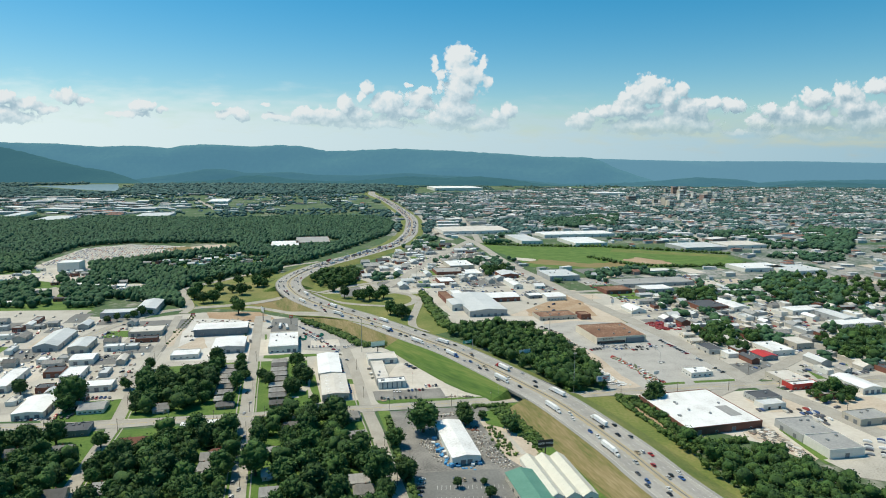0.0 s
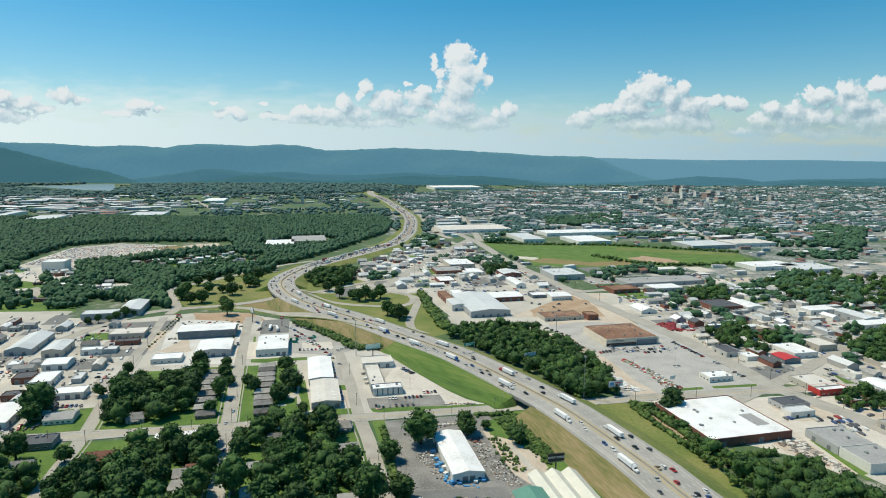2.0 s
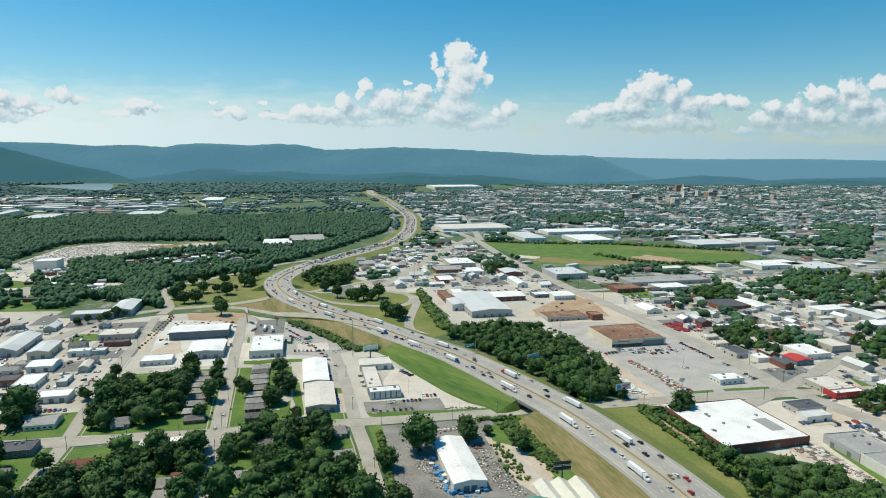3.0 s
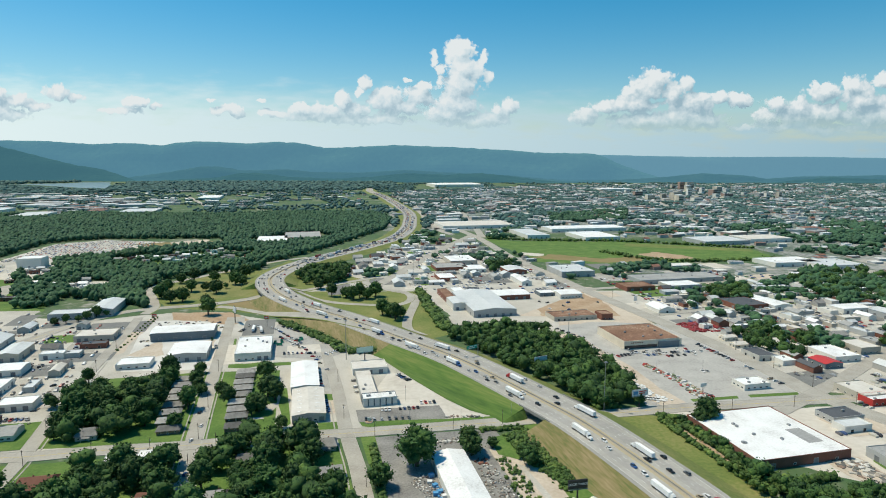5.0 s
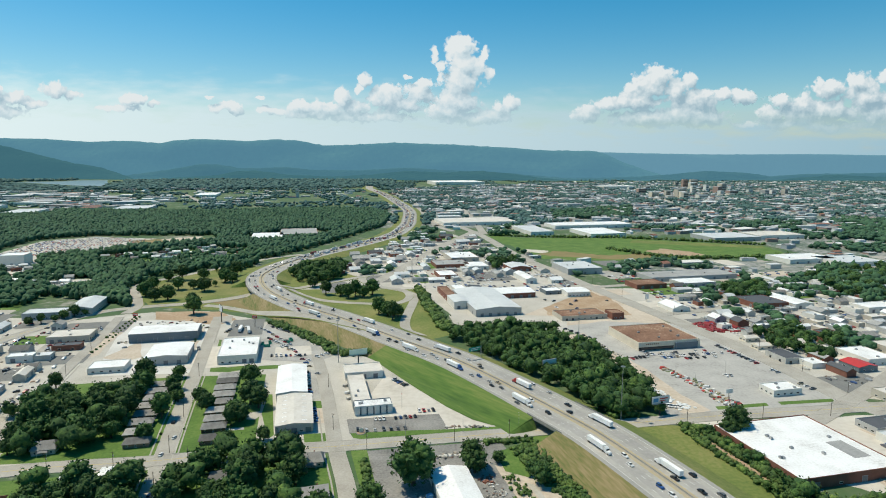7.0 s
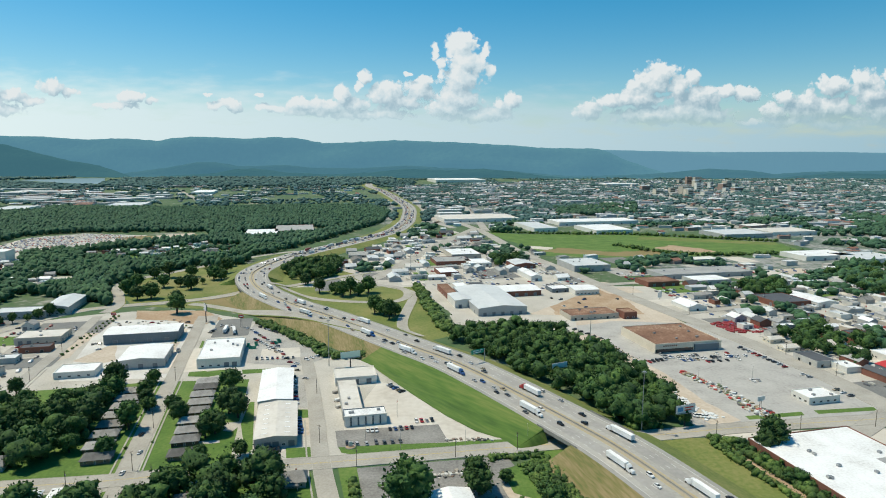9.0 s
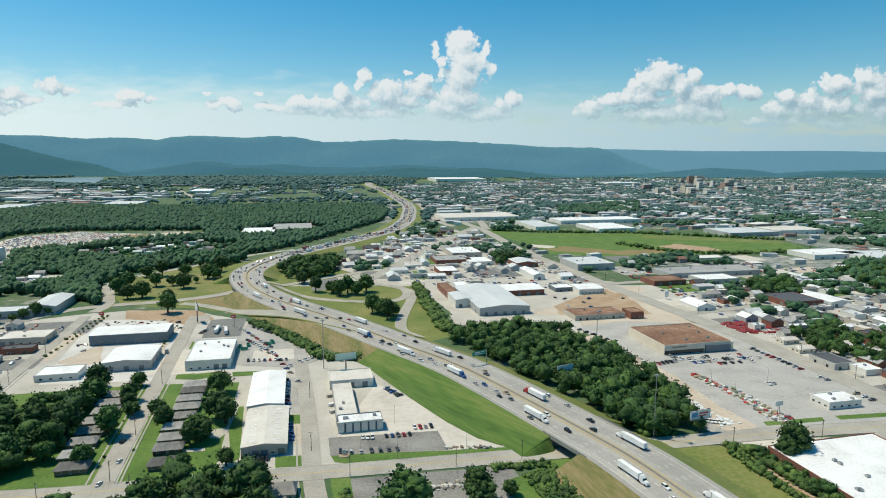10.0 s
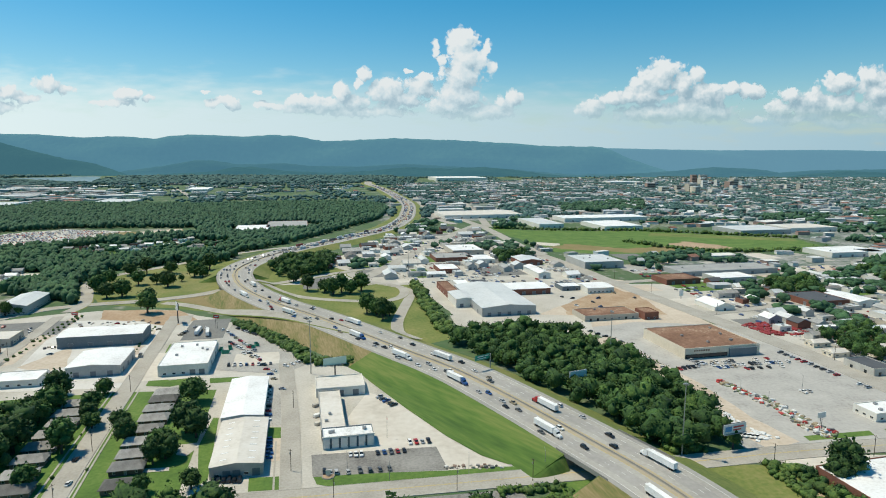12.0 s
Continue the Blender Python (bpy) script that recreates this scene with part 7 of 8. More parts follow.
def cloud_density(name, blobs, seed):
    """Node group: how thick the cloud is at a place of its sheet (units of 100 in the sheet's own scale)."""
    g = bpy.data.node_groups.new(name, "ShaderNodeTree")
    g.interface.new_socket("Vector", in_out="INPUT", socket_type="NodeSocketVector")
    g.interface.new_socket("Density", in_out="OUTPUT", socket_type="NodeSocketFloat")
    n, l = g.nodes, g.links
    gi, go = n.new("NodeGroupInput"), n.new("NodeGroupOutput")
    shift = n.new("ShaderNodeVectorMath")
    shift.inputs[1].default_value = (seed * 3.1, seed * 1.7, seed)
    l.new(gi.outputs[0], shift.inputs[0])

    def noise_node(scale, detail, rough=0.55):
        t = n.new("ShaderNodeTexNoise")
        t.inputs["Scale"].default_value, t.inputs["Detail"].default_value, t.inputs["Roughness"].default_value = scale, detail, rough
        l.new(shift.outputs[0], t.inputs["Vector"])
        return t

    warp = noise_node(4.5, 5.0)
    off = n.new("ShaderNodeVectorMath")
    off.operation = "SUBTRACT"
    off.inputs[1].default_value = (0.5, 0.5, 0.5)
    l.new(warp.outputs["Color"], off.inputs[0])
    amp = n.new("ShaderNodeVectorMath")
    amp.operation = "MULTIPLY_ADD"
    amp.inputs[1].default_value = (0.20, 0.20, 0.0)
    l.new(off.outputs[0], amp.inputs[0])
    l.new(gi.outputs[0], amp.inputs[2])
    last = None
    for bx, by, rx, ry in blobs:
        m = n.new("ShaderNodeMapping")
        m.inputs["Location"].default_value = (-(bx - 784) / rx, -(279 - by) / ry, 0)
        m.inputs["Scale"].default_value = (100 / rx, 100 / ry, 0)
        l.new(amp.outputs[0], m.inputs[0])
        ln = n.new("ShaderNodeVectorMath")
        ln.operation = "LENGTH"
        l.new(m.outputs[0], ln.inputs[0])
        if last is None:
            last = ln.outputs["Value"]
        else:
            mx = n.new("ShaderNodeMath")
            mx.operation = "SMOOTH_MIN"
            mx.inputs[2].default_value = 0.25
            l.new(last, mx.inputs[0])
            l.new(ln.outputs["Value"], mx.inputs[1])
            last = mx.outputs[0]
    inv = n.new("ShaderNodeMath")
    inv.operation = "SUBTRACT"
    inv.inputs[0].default_value = 1.0
    l.new(last, inv.inputs[1])
    # billows: rounded bumps at three sizes
    acc = inv.outputs[0]
    for sc, k in ((4.2, 0.62), (9.5, 0.45), (21.0, 0.24)):
        b = n.new("ShaderNodeTexVoronoi")
        b.feature = "SMOOTH_F1"
        b.inputs["Scale"].default_value = sc
        b.inputs["Smoothness"].default_value = 0.35
        l.new(amp.outputs[0], b.inputs["Vector"])
        a = n.new("ShaderNodeMath")
        a.operation = "MULTIPLY_ADD"
        a.inputs[1].default_value = -k
        l.new(b.outputs["Distance"], a.inputs[0])
        l.new(acc, a.inputs[2])
        acc = a.outputs[0]
    fine = noise_node(14.0, 7.0, 0.6)
    a = n.new("ShaderNodeMath")
    a.operation = "MULTIPLY_ADD"
    a.inputs[1].default_value = 0.42
    l.new(fine.outputs[0], a.inputs[0])
    l.new(acc, a.inputs[2])
    b = n.new("ShaderNodeMath")
    b.operation = "SUBTRACT"
    b.inputs[1].default_value = -0.50
    l.new(a.outputs[0], b.inputs[0])
    l.new(b.outputs[0], go.inputs[0])
    return g


def sheet(name, x0, x1, y0, y1, depth, mat, label):
    """An upright sheet of sky across the view; its UV map holds sky places in hundredths."""
    k = depth / 1100
    me = bpy.data.meshes.new(name)
    me.from_pydata([((x - 784) * k, depth, 208 + (269.4 - y) * k) for x, y in ((x0, y1), (x1, y1), (x1, y0), (x0, y0))], [], [(0, 1, 2, 3)])
    uv = me.uv_layers.new(name="UVMap")
    for i, (x, y) in enumerate(((x0, y1), (x1, y1), (x1, y0), (x0, y0))):
        uv.data[i].uv = ((x - 784) / 100, (279 - y) / 100)
    me.materials.append(mat)
    ob = new(name, me)
    ob.visible_shadow = False
    return tagged(ob, label, "cloud", kind="structure")


def cloud(name, blobs, seed, label, soft=0.34, dim=0.0):
    g = cloud_density(name, blobs, seed)
    m = bpy.data.materials.new(name)
    m.use_nodes = True
    n, l = m.node_tree.nodes, m.node_tree.links
    n.remove(n["Principled BSDF"])
    uv = n.new("ShaderNodeTexCoord").outputs["UV"]
    d = []
    for dx, dy in ((0, 0), (-0.10, 0.13)):
        off = n.new("ShaderNodeVectorMath")
        off.inputs[1].default_value = (dx, dy, 0)
        l.new(uv, off.inputs[0])
        k = n.new("ShaderNodeGroup")
        k.node_tree = g
        l.new(off.outputs[0], k.inputs[0])
        d.append(k.outputs[0])
    alpha = n.new("ShaderNodeMapRange")
    alpha.interpolation_type = "SMOOTHSTEP"
    alpha.inputs["From Min"].default_value, alpha.inputs["From Max"].default_value = 0.0, soft
    l.new(d[0], alpha.inputs["Value"])
    # thinner towards the haze below
    sep = n.new("ShaderNodeSeparateXYZ")
    l.new(uv, sep.inputs[0])
    low = n.new("ShaderNodeMapRange")
    low.interpolation_type = "SMOOTHSTEP"
    low.inputs["From Min"].default_value, low.inputs["From Max"].default_value = 0.30, 0.92
    l.new(sep.outputs["Y"], low.inputs["Value"])
    al = n.new("ShaderNodeMath")
    al.operation = "MULTIPLY"
    l.new(alpha.outputs[0], al.inputs[0])
    l.new(low.outputs[0], al.inputs[1])
    # sunlit edges and shaded bases drawn into the glow, from density towards the sun
    diff = n.new("ShaderNodeMath")
    diff.operation = "SUBTRACT"
    l.new(d[0], diff.inputs[0])
    l.new(d[1], diff.inputs[1])
    tone = n.new("ShaderNodeMapRange")
    tone.inputs["From Min"].default_value, tone.inputs["From Max"].default_value = -0.5, 0.85
    rise = n.new("ShaderNodeMath")
    rise.operation = "MULTIPLY_ADD"
    rise.inputs[1].default_value = 0.62
    l.new(sep.outputs["Y"], rise.inputs[0])
    l.new(diff.outputs[0], rise.inputs[2])
    lower = n.new("ShaderNodeMath")
    lower.operation = "SUBTRACT"
    lower.inputs[1].default_value = 0.60
    l.new(rise.outputs[0], lower.inputs[0])
    l.new(lower.outputs[0], tone.inputs["Value"])
    ramp = n.new("ShaderNodeValToRGB")
    e = ramp.color_ramp.elements
    e[0].position, e[0].color = 0.0, (0.37 - dim, 0.51 - dim, 0.59 - dim, 1)
    e[1].position, e[1].color = 0.9, (0.77, 0.81, 0.815, 1)
    mid = ramp.color_ramp.elements.new(0.5)
    mid.color = (0.60 - dim, 0.71 - dim, 0.755 - dim, 1)
    l.new(tone.outputs[0], ramp.inputs[0])
    em = n.new("ShaderNodeEmission")
    l.new(ramp.outputs[0], em.inputs[0])
    tr, mix = n.new("ShaderNodeBsdfTransparent"), n.new("ShaderNodeMixShader")
    l.new(al.outputs[0], mix.inputs[0])
    l.new(tr.outputs[0], mix.inputs[1])
    l.new(em.outputs[0], mix.inputs[2])
    l.new(mix.outputs[0], n["Material Output"].inputs[0])
    x0, x1 = min(b[0] - b[2] for b in blobs) - 40, max(b[0] + b[2] for b in blobs) + 40
    y0, y1 = min(b[1] - b[3] for b in blobs) - 40, 262
    return sheet(name, x0, x1, y0, y1, CLOUD_Y - seed * 3.0, m, label)


cloud("cumulus_tower", [(810, 96, 24, 22), (818, 124, 36, 32), (852, 112, 12, 13), (861, 142, 11, 16), (812, 156, 40, 26), (808, 190, 48, 26), (790, 202, 46, 18), (895, 190, 22, 14), (874, 194, 12, 12), (769, 110, 8, 13), (780, 128, 9, 10), (840, 212, 70, 14)], 1, "tall white cumulus tower above the mountains")
cloud("cumulus_bank_middle", [(652, 152, 13, 12), (642, 166, 10, 9), (726, 146, 9, 5), (750, 158, 18, 13), (690, 180, 40, 22), (745, 175, 28, 22), (715, 192, 46, 18), (614, 180, 14, 20), (636, 196, 32, 16), (556, 196, 44, 12), (500, 203, 38, 8), (592, 202, 32, 12), (410, 197, 26, 9), (395, 182, 12, 4), (476, 182, 11, 4), (432, 200, 16, 10), (660, 212, 90, 10), (560, 208, 50, 8)], 2, "broken white cumulus bank low over the ridge")
cloud("cumulus_bank_west", [(20, 172, 32, 14), (60, 184, 38, 14), (134, 170, 28, 14), (164, 178, 18, 9), (262, 184, 28, 10), (297, 192, 13, 7), (92, 192, 30, 8), (20, 196, 44, 12), (-60, 184, 60, 25), (30, 206, 60, 12), (240, 200, 40, 6)], 3, "small pale cumulus clouds in bright haze")
cloud("cumulus_heap", [(1143, 142, 30, 21), (1112, 156, 20, 20), (1130, 168, 44, 16), (1110, 186, 62, 17), (1060, 190, 26, 14), (1026, 208, 24, 18), (1196, 148, 15, 13), (1172, 168, 18, 22), (1212, 184, 38, 24), (1285, 178, 30, 13), (1248, 172, 18, 13), (1222, 212, 48, 20), (1130, 212, 76, 18), (1185, 205, 40, 22), (1290, 224, 30, 8)], 4, "broad white cumulus heap with shaded flat base", dim=0.05)
cloud("cumulus_heap_east", [(1346, 182, 18, 13), (1336, 206, 30, 17), (1390, 190, 30, 18), (1428, 164, 34, 16), (1480, 154, 30, 20), (1530, 146, 28, 17), (1500, 176, 56, 24), (1420, 202, 76, 22), (1530, 202, 64, 36), (1360, 222, 44, 11), (1440, 226, 66, 11), (1640, 190, 70, 40)], 5, "broad white cumulus heap with grey shaded base", dim=0.06)


def haze_band():
    m = bpy.data.materials.new("horizon_haze")
    m.use_nodes = True
    n, l = m.node_tree.nodes, m.node_tree.links
    n.remove(n["Principled BSDF"])
    uv = n.new("ShaderNodeTexCoord").outputs["UV"]
    sep = n.new("ShaderNodeSeparateXYZ")
    l.new(uv, sep.inputs[0])
    st = n.new("ShaderNodeMapping")
    st.inputs["Scale"].default_value = (1.0, 4.0, 1)
    l.new(uv, st.inputs[0])
    t = n.new("ShaderNodeTexNoise")
    t.inputs["Scale"].default_value, t.inputs["Detail"].default_value = 1.6, 7.0
    l.new(st.outputs[0], t.inputs["Vector"])
    k = n.new("ShaderNodeMath")
    k.operation = "MULTIPLY_ADD"
    k.inputs[1].default_value = 1.1
    l.new(t.outputs[0], k.inputs[0])
    neg = n.new("ShaderNodeMath")
    neg.operation = "MULTIPLY"
    neg.inputs[1].default_value = -1.0
    l.new(sep.outputs["Y"], neg.inputs[0])
    # reaches higher towards the sun's side
    tilt = n.new("ShaderNodeMath")
    tilt.operation = "MULTIPLY_ADD"
    tilt.inputs[1].default_value = -0.034
    l.new(sep.outputs["X"], tilt.inputs[0])
    l.new(neg.outputs[0], tilt.inputs[2])
    l.new(tilt.outputs[0], k.inputs[2])
    a = n.new("ShaderNodeMapRange")
    a.interpolation_type = "SMOOTHSTEP"
    a.inputs["From Min"].default_value, a.inputs["From Max"].default_value = -0.75, 0.2
    a.inputs["To Max"].default_value = 0.96
    l.new(k.outputs[0], a.inputs["Value"])
    # the haze is an emitting sheet, its sunward brightening painted into the tint
    em, tr, mix = n.new("ShaderNodeEmission"), n.new("ShaderNodeBsdfTransparent"), n.new("ShaderNodeMixShader")
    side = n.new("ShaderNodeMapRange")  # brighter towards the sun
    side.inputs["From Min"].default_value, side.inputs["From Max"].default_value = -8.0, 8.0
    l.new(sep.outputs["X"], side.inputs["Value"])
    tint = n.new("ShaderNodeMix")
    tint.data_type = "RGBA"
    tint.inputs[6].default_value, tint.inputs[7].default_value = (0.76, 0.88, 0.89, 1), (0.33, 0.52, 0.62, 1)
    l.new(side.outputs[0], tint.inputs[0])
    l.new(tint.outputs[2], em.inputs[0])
    l.new(a.outputs[0], mix.inputs[0])
    l.new(tr.outputs[0], mix.inputs[1])
    l.new(em.outputs[0], mix.inputs[2])
    l.new(mix.outputs[0], n["Material Output"].inputs[0])
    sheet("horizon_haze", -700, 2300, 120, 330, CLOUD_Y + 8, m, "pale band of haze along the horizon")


haze_band()

# ---- traffic ----
hw_n = sides_of(hw_line)


def on_highway(s, offset):
    """Place, height and heading at s metres along the highway, offset to its right."""
    i = int(np.searchsorted(hw_s, s))
    i = min(max(i, 1), len(hw_line) - 2)
    k = (s - hw_s[i - 1]) / max(0.01, hw_s[i] - hw_s[i - 1])
    p = hw_line[i - 1] + (hw_line[i] - hw_line[i - 1]) * k
    d = hw_line[i + 1] - hw_line[i - 1]
    n = hw_n[i]
    return p[0] + n[0] * offset, p[1] + n[1] * offset, p[2], math.degrees(math.atan2(-d[0], d[1]))


def traffic():
    rnd = random.Random(5)
    used = []
    start, stop = hw_s[at_y(350)], hw_s[at_y(1120)]

    def free(s, o, room):
        return all(abs(o - b) > 1.5 or abs(s - a) > room + r for a, b, r in used)

    rigs = [(62, -11.5, "white"), (104, 8, "white"), (140, -11.5, "white"), (165, 11.5, "white"), (216, -11.5, "white"), (240, 8, "red"), (300, -11.5, "blue"), (340, 8, "white"),
            (360, -11.5, "white"), (420, -8, "blue"), (455, 11.5, "white"), (520, -11.5, "white"), (560, 8, "red"), (610, -11.5, "white"), (655, 11.5, "white")]
    for s, o, c in rigs:
        used.append((start + s, o, 14))
        x, y, z, a = on_highway(start + s, o)
        lorry(x, y, a if o > 0 else a + 180, z, c)
    n = 0
    while n < 118:
        s = start + (stop - start) * rnd.random() ** 1.15
        o = rnd.choice((4.4, 8.0, 11.5, -4.4, -8.0, -11.5, -15.1, 15.1, -8.0, -11.5))
        if abs(o) > 13 and rnd.random() < 0.4:
            continue
        if not free(s, o, 5.5):
            continue
        used.append((s, o, 3))
        x, y, z, a = on_highway(s, o + rnd.uniform(-0.3, 0.3))
        car(x, y, a if o > 0 else a + 180, z + 0.01)
        n += 1


traffic()


def park_row(a, b, count, turn, seed=0, skip=0.0, colour="", shape="", z=None):
    """Cars side by side from a to b, each turned by turn degrees."""
    rnd = random.Random(seed + int(a[0] * 3))
    for k in range(count):
        if rnd.random() < skip:
            continue
        u = k / max(1, count - 1)
        car(a[0] + (b[0] - a[0]) * u, a[1] + (b[1] - a[1]) * u, turn + rnd.choice((0, 180)) + rnd.uniform(-3, 3), z, shape, colour)


park_row(*[(-42.5, 532), (-37.2, 532.1)], 3, 13, 1, colour="white")
park_row(*[(-29.5, 533.9), (-16.7, 536.3)], 5, 13, 2, 0.1)
park_row(*[(-51.7, 514.5), (-41, 515.1)], 5, 13, 3, 0.1)
park_row(*[(-35.7, 516.2), (-22.3, 518.4)], 4, 13, 4, 0.1)
park_row(*[(-14.4, 544.9), (-5, 546.9)], 4, 13, 5)
park_row(*[(-36.1, 604.9), (-26.6, 593)], 5, -50, 6)
park_row(*[(-107.3, 619.7), (-94.2, 571.2)], 9, 103, 7, 0.1)
park_row(*[(-86.9, 547.3), (-81.7, 528.2)], 6, 103, 8, 0.0, "blue")
park_row(*[(-100, 507.1), (-88.2, 507.2)], 6, 13, 9, 0.0, "black", "suv")
park_row(*[(-127.5, 670.3), (-97.7, 617)], 7, 80, 10, 0.2)
park_row(*[(-210.1, 733.5), (-209.6, 743.3)], 3, 80, 11)
park_row(*[(-208, 756.9), (-181.2, 748.7)], 6, 10, 12, 0.2)
park_row(*[(-173.7, 740.5), (-138.5, 693.3)], 7, 60, 13, 0.1)
for i, (a, b, n, missing) in enumerate((((180, 667), (203, 672), 9, 0.15), ((183, 658), (204, 663), 8, 0.1), ((207, 674), (244, 682), 13, 0.35), ((208, 666), (246, 673), 13, 0.2), ((210, 658), (240, 664), 10, 0.55), ((160, 655), (178, 663), 6, 0.2), ((205, 640), (250, 650), 12, 0.85), ((208, 612), (262, 625), 14, 0.9),
                                       ((252, 694), (263, 652), 9, 0.4), ((264, 646), (270, 624), 5, 0.5), ((272, 604), (277, 588), 4, 0.2))):
    park_row(a, b, n, 13 if i < 8 else 103, 20 + i, missing)
park_row(*[(139.7, 713.8), (148.5, 673.7)], 6, 60, 31, 0.2)
park_row(*[(154.6, 556.2), (164.8, 553)], 6, 20, 32, 0.0, "white", "pickup")
park_row(*[(-13.6, 357.7), (-12.2, 378.1)], 5, 103, 33)
park_row(*[(3.2, 376.9), (21.7, 378.6)], 4, 13, 34, 0.2)
park_row(*[(-335.1, 464.9), (-317.3, 468.4)], 6, 13, 35)
park_row(*[(-311.5, 468.5), (-297.7, 470.9)], 4, 13, 36)
park_row(*[(-300.5, 510.8), (-287.4, 513.5)], 5, 13, 37)
for s, (a, b) in enumerate(([(-172.4, 534.2), (-155.1, 467.9)], [(-146.1, 444.6), (-134.1, 391.3)], [(-132.3, 376.5), (-125.3, 350)])):
    for k in range(3):
        u = (k + 0.4) / 3
        car(a[0] + (b[0] - a[0]) * u + (2 if k % 2 else -2), a[1] + (b[1] - a[1]) * u, 3)


def yard_cars(poly, count, seed, turn):
    rnd = random.Random(seed)
    xs, ys = [q[0] for q in poly], [q[1] for q in poly]
    n = 0
    for _ in range(3000):
        x, y = rnd.uniform(min(xs), max(xs)), rnd.uniform(min(ys), max(ys))
        if inside(x, y, poly) and not near_road(x, y, 1) and clear(x, y, 0.5):
            car(x, y, turn + rnd.choice((0, 90, 90, 180)) + rnd.uniform(-8, 8))
            n += 1
            if n == count:
                break


yard_cars([(-352.1, 470), (-267.9, 476.9), (-291.2, 560.8), (-338.8, 749.2), (-457.7, 773.2), (-536.5, 731.2)], 46, 1, 13)
yard_cars([(-284.5, 668), (-219.4, 691.4), (-242.6, 779), (-315, 768.7)], 9, 2, 5)
yard_cars([(314.6, 808.6), (462.9, 707.7), (402, 559.3), (306.4, 580.3)], 34, 3, 13)
yard_cars([(108.5, 1005.7), (193.8, 964.6), (204, 852.7), (127.4, 818.6)], 14, 4, 25)


def vehicle_field(name, poly, gx, gy, turn, seed, label, density=0.7):
    """Rows of stored vehicles far off, joined."""
    rnd = random.Random(seed)
    cx, cy = sum(q[0] for q in poly) / len(poly), sum(q[1] for q in poly) / len(poly)
    c, s = math.cos(radians(turn)), math.sin(radians(turn))
    v, f = [], []
    for i in range(-120, 120):
        for j in range(-120, 120):
            u, w = i * gx, j * gy
            x, y = cx + c * u - s * w, cy + s * u + c * w
            if rnd.random() > density or not inside(x, y, poly) or near_road(x, y, 1) or not clear(x, y, 0.5):
                continue
            a = radians(turn + rnd.uniform(-6, 6))
            ca, sa = math.cos(a), math.sin(a)
            o = len(v)
            k = rnd.uniform(0.9, 1.3)
            for z, hx, hy in ((0.2, 0.9, 2.3), (0.95, 0.9, 2.3), (1.5, 0.65, 1.0)):
                v += [(x + ca * p * hx * k - sa * q * hy * k, y + sa * p * hx * k + ca * q * hy * k, z * k + 0.1) for p, q in ((-1, -1), (1, -1), (1, 1), (-1, 1))]
            for r in (0, 4):
                f += [(o + r + t, o + r + (t + 1) % 4, o + r + 4 + (t + 1) % 4, o + r + 4 + t) for t in range(4)]
            f.append((o + 8, o + 9, o + 10, o + 11))
    me = bpy.data.meshes.new(name)
    me.from_pydata(v, [], f)
    me.materials.append(vehicle_mix)
    return tagged(new(name, me), label, "vehicles", kind="stuff")


vehicle_mix = palette("stored_vehicle_paint", [(0.6, 0.6, 0.6), (0.3, 0.31, 0.32), (0.05, 0.05, 0.055), (0.7, 0.7, 0.69), (0.12, 0.12, 0.13), (0.3, 0.05, 0.04), (0.06, 0.1, 0.22), (0.5, 0.48, 0.42)], 0.4)
vehicle_field("stored_vehicles", YARD_INNER, 5.5, 9.0, 20, 3, "hundreds of stored vehicles in rows on gravel", 0.75)
vehicle_field("yard_vehicles", [(235.8, 1033.5), (510.2, 1067.9), (663.7, 919.5), (412.7, 559.5), (300.8, 580.2), (281.8, 739.3)], 5.5, 12, 22, 4, "vehicles parked about the far shops", 0.5)
vehicle_field("yard_vehicles", [(-116.9, 1021.3), (20.9, 1419.3), (125, 1164.8), (193.8, 964.6), (81, 901.7), (-3, 937.7)], 7, 13, 35, 5, "vehicles parked about the far workshops", 0.5)


vehicle_field("yard_vehicles", [(-369.9, 469.7), (-267.9, 476.9), (-291.2, 560.8), (-338.8, 749.2), (-457.7, 773.2), (-563.4, 730.5)], 6, 11, 13, 7, "vehicles and trailers parked about the workshops", 0.3)


vehicle_field("lot_vehicles", [(304.9, 1076), (436.3, 1107.4), (440, 1065.4), (303.5, 1035.9)], 4, 9, 13, 9, "cars parked in rows beside the long warehouse", 0.7)


def far_traffic():
    rnd = random.Random(9)
    v, f = [], []
    s, stop = hw_s[at_y(1130)], hw_s[at_y(3250)]
    while s < stop:
        for o in (-11.5, -8.0, -4.4, 4.4, 8.0, 11.5):
            if rnd.random() < (0.8 if o < 0 else 0.4):
                x, y, z, a = on_highway(s + rnd.uniform(-4, 4), o)
                ca, sa = math.cos(radians(a)), math.sin(radians(a))
                k = len(v)
                big = rnd.random() < 0.12
                L, H = (7.5, 3.6) if big else (2.3, 1.4)
                for zz, hx, hy in ((0.2, 1.0, L), (H * 0.65, 1.0, L), (H, 0.7 if not big else 1.0, L * (0.5 if not big else 1))):
                    v += [(x + ca * p * hx - sa * q * hy, y + sa * p * hx + ca * q * hy, z + zz) for p, q in ((-1, -1), (1, -1), (1, 1), (-1, 1))]
                for r in (0, 4):
                    f += [(k + r + t, k + r + (t + 1) % 4, k + r + 4 + (t + 1) % 4, k + r + 4 + t) for t in range(4)]
                f.append((k + 8, k + 9, k + 10, k + 11))
        s += 13
    me = bpy.data.meshes.new("far_traffic")
    me.from_pydata(v, [], f)
    me.materials.append(vehicle_mix)
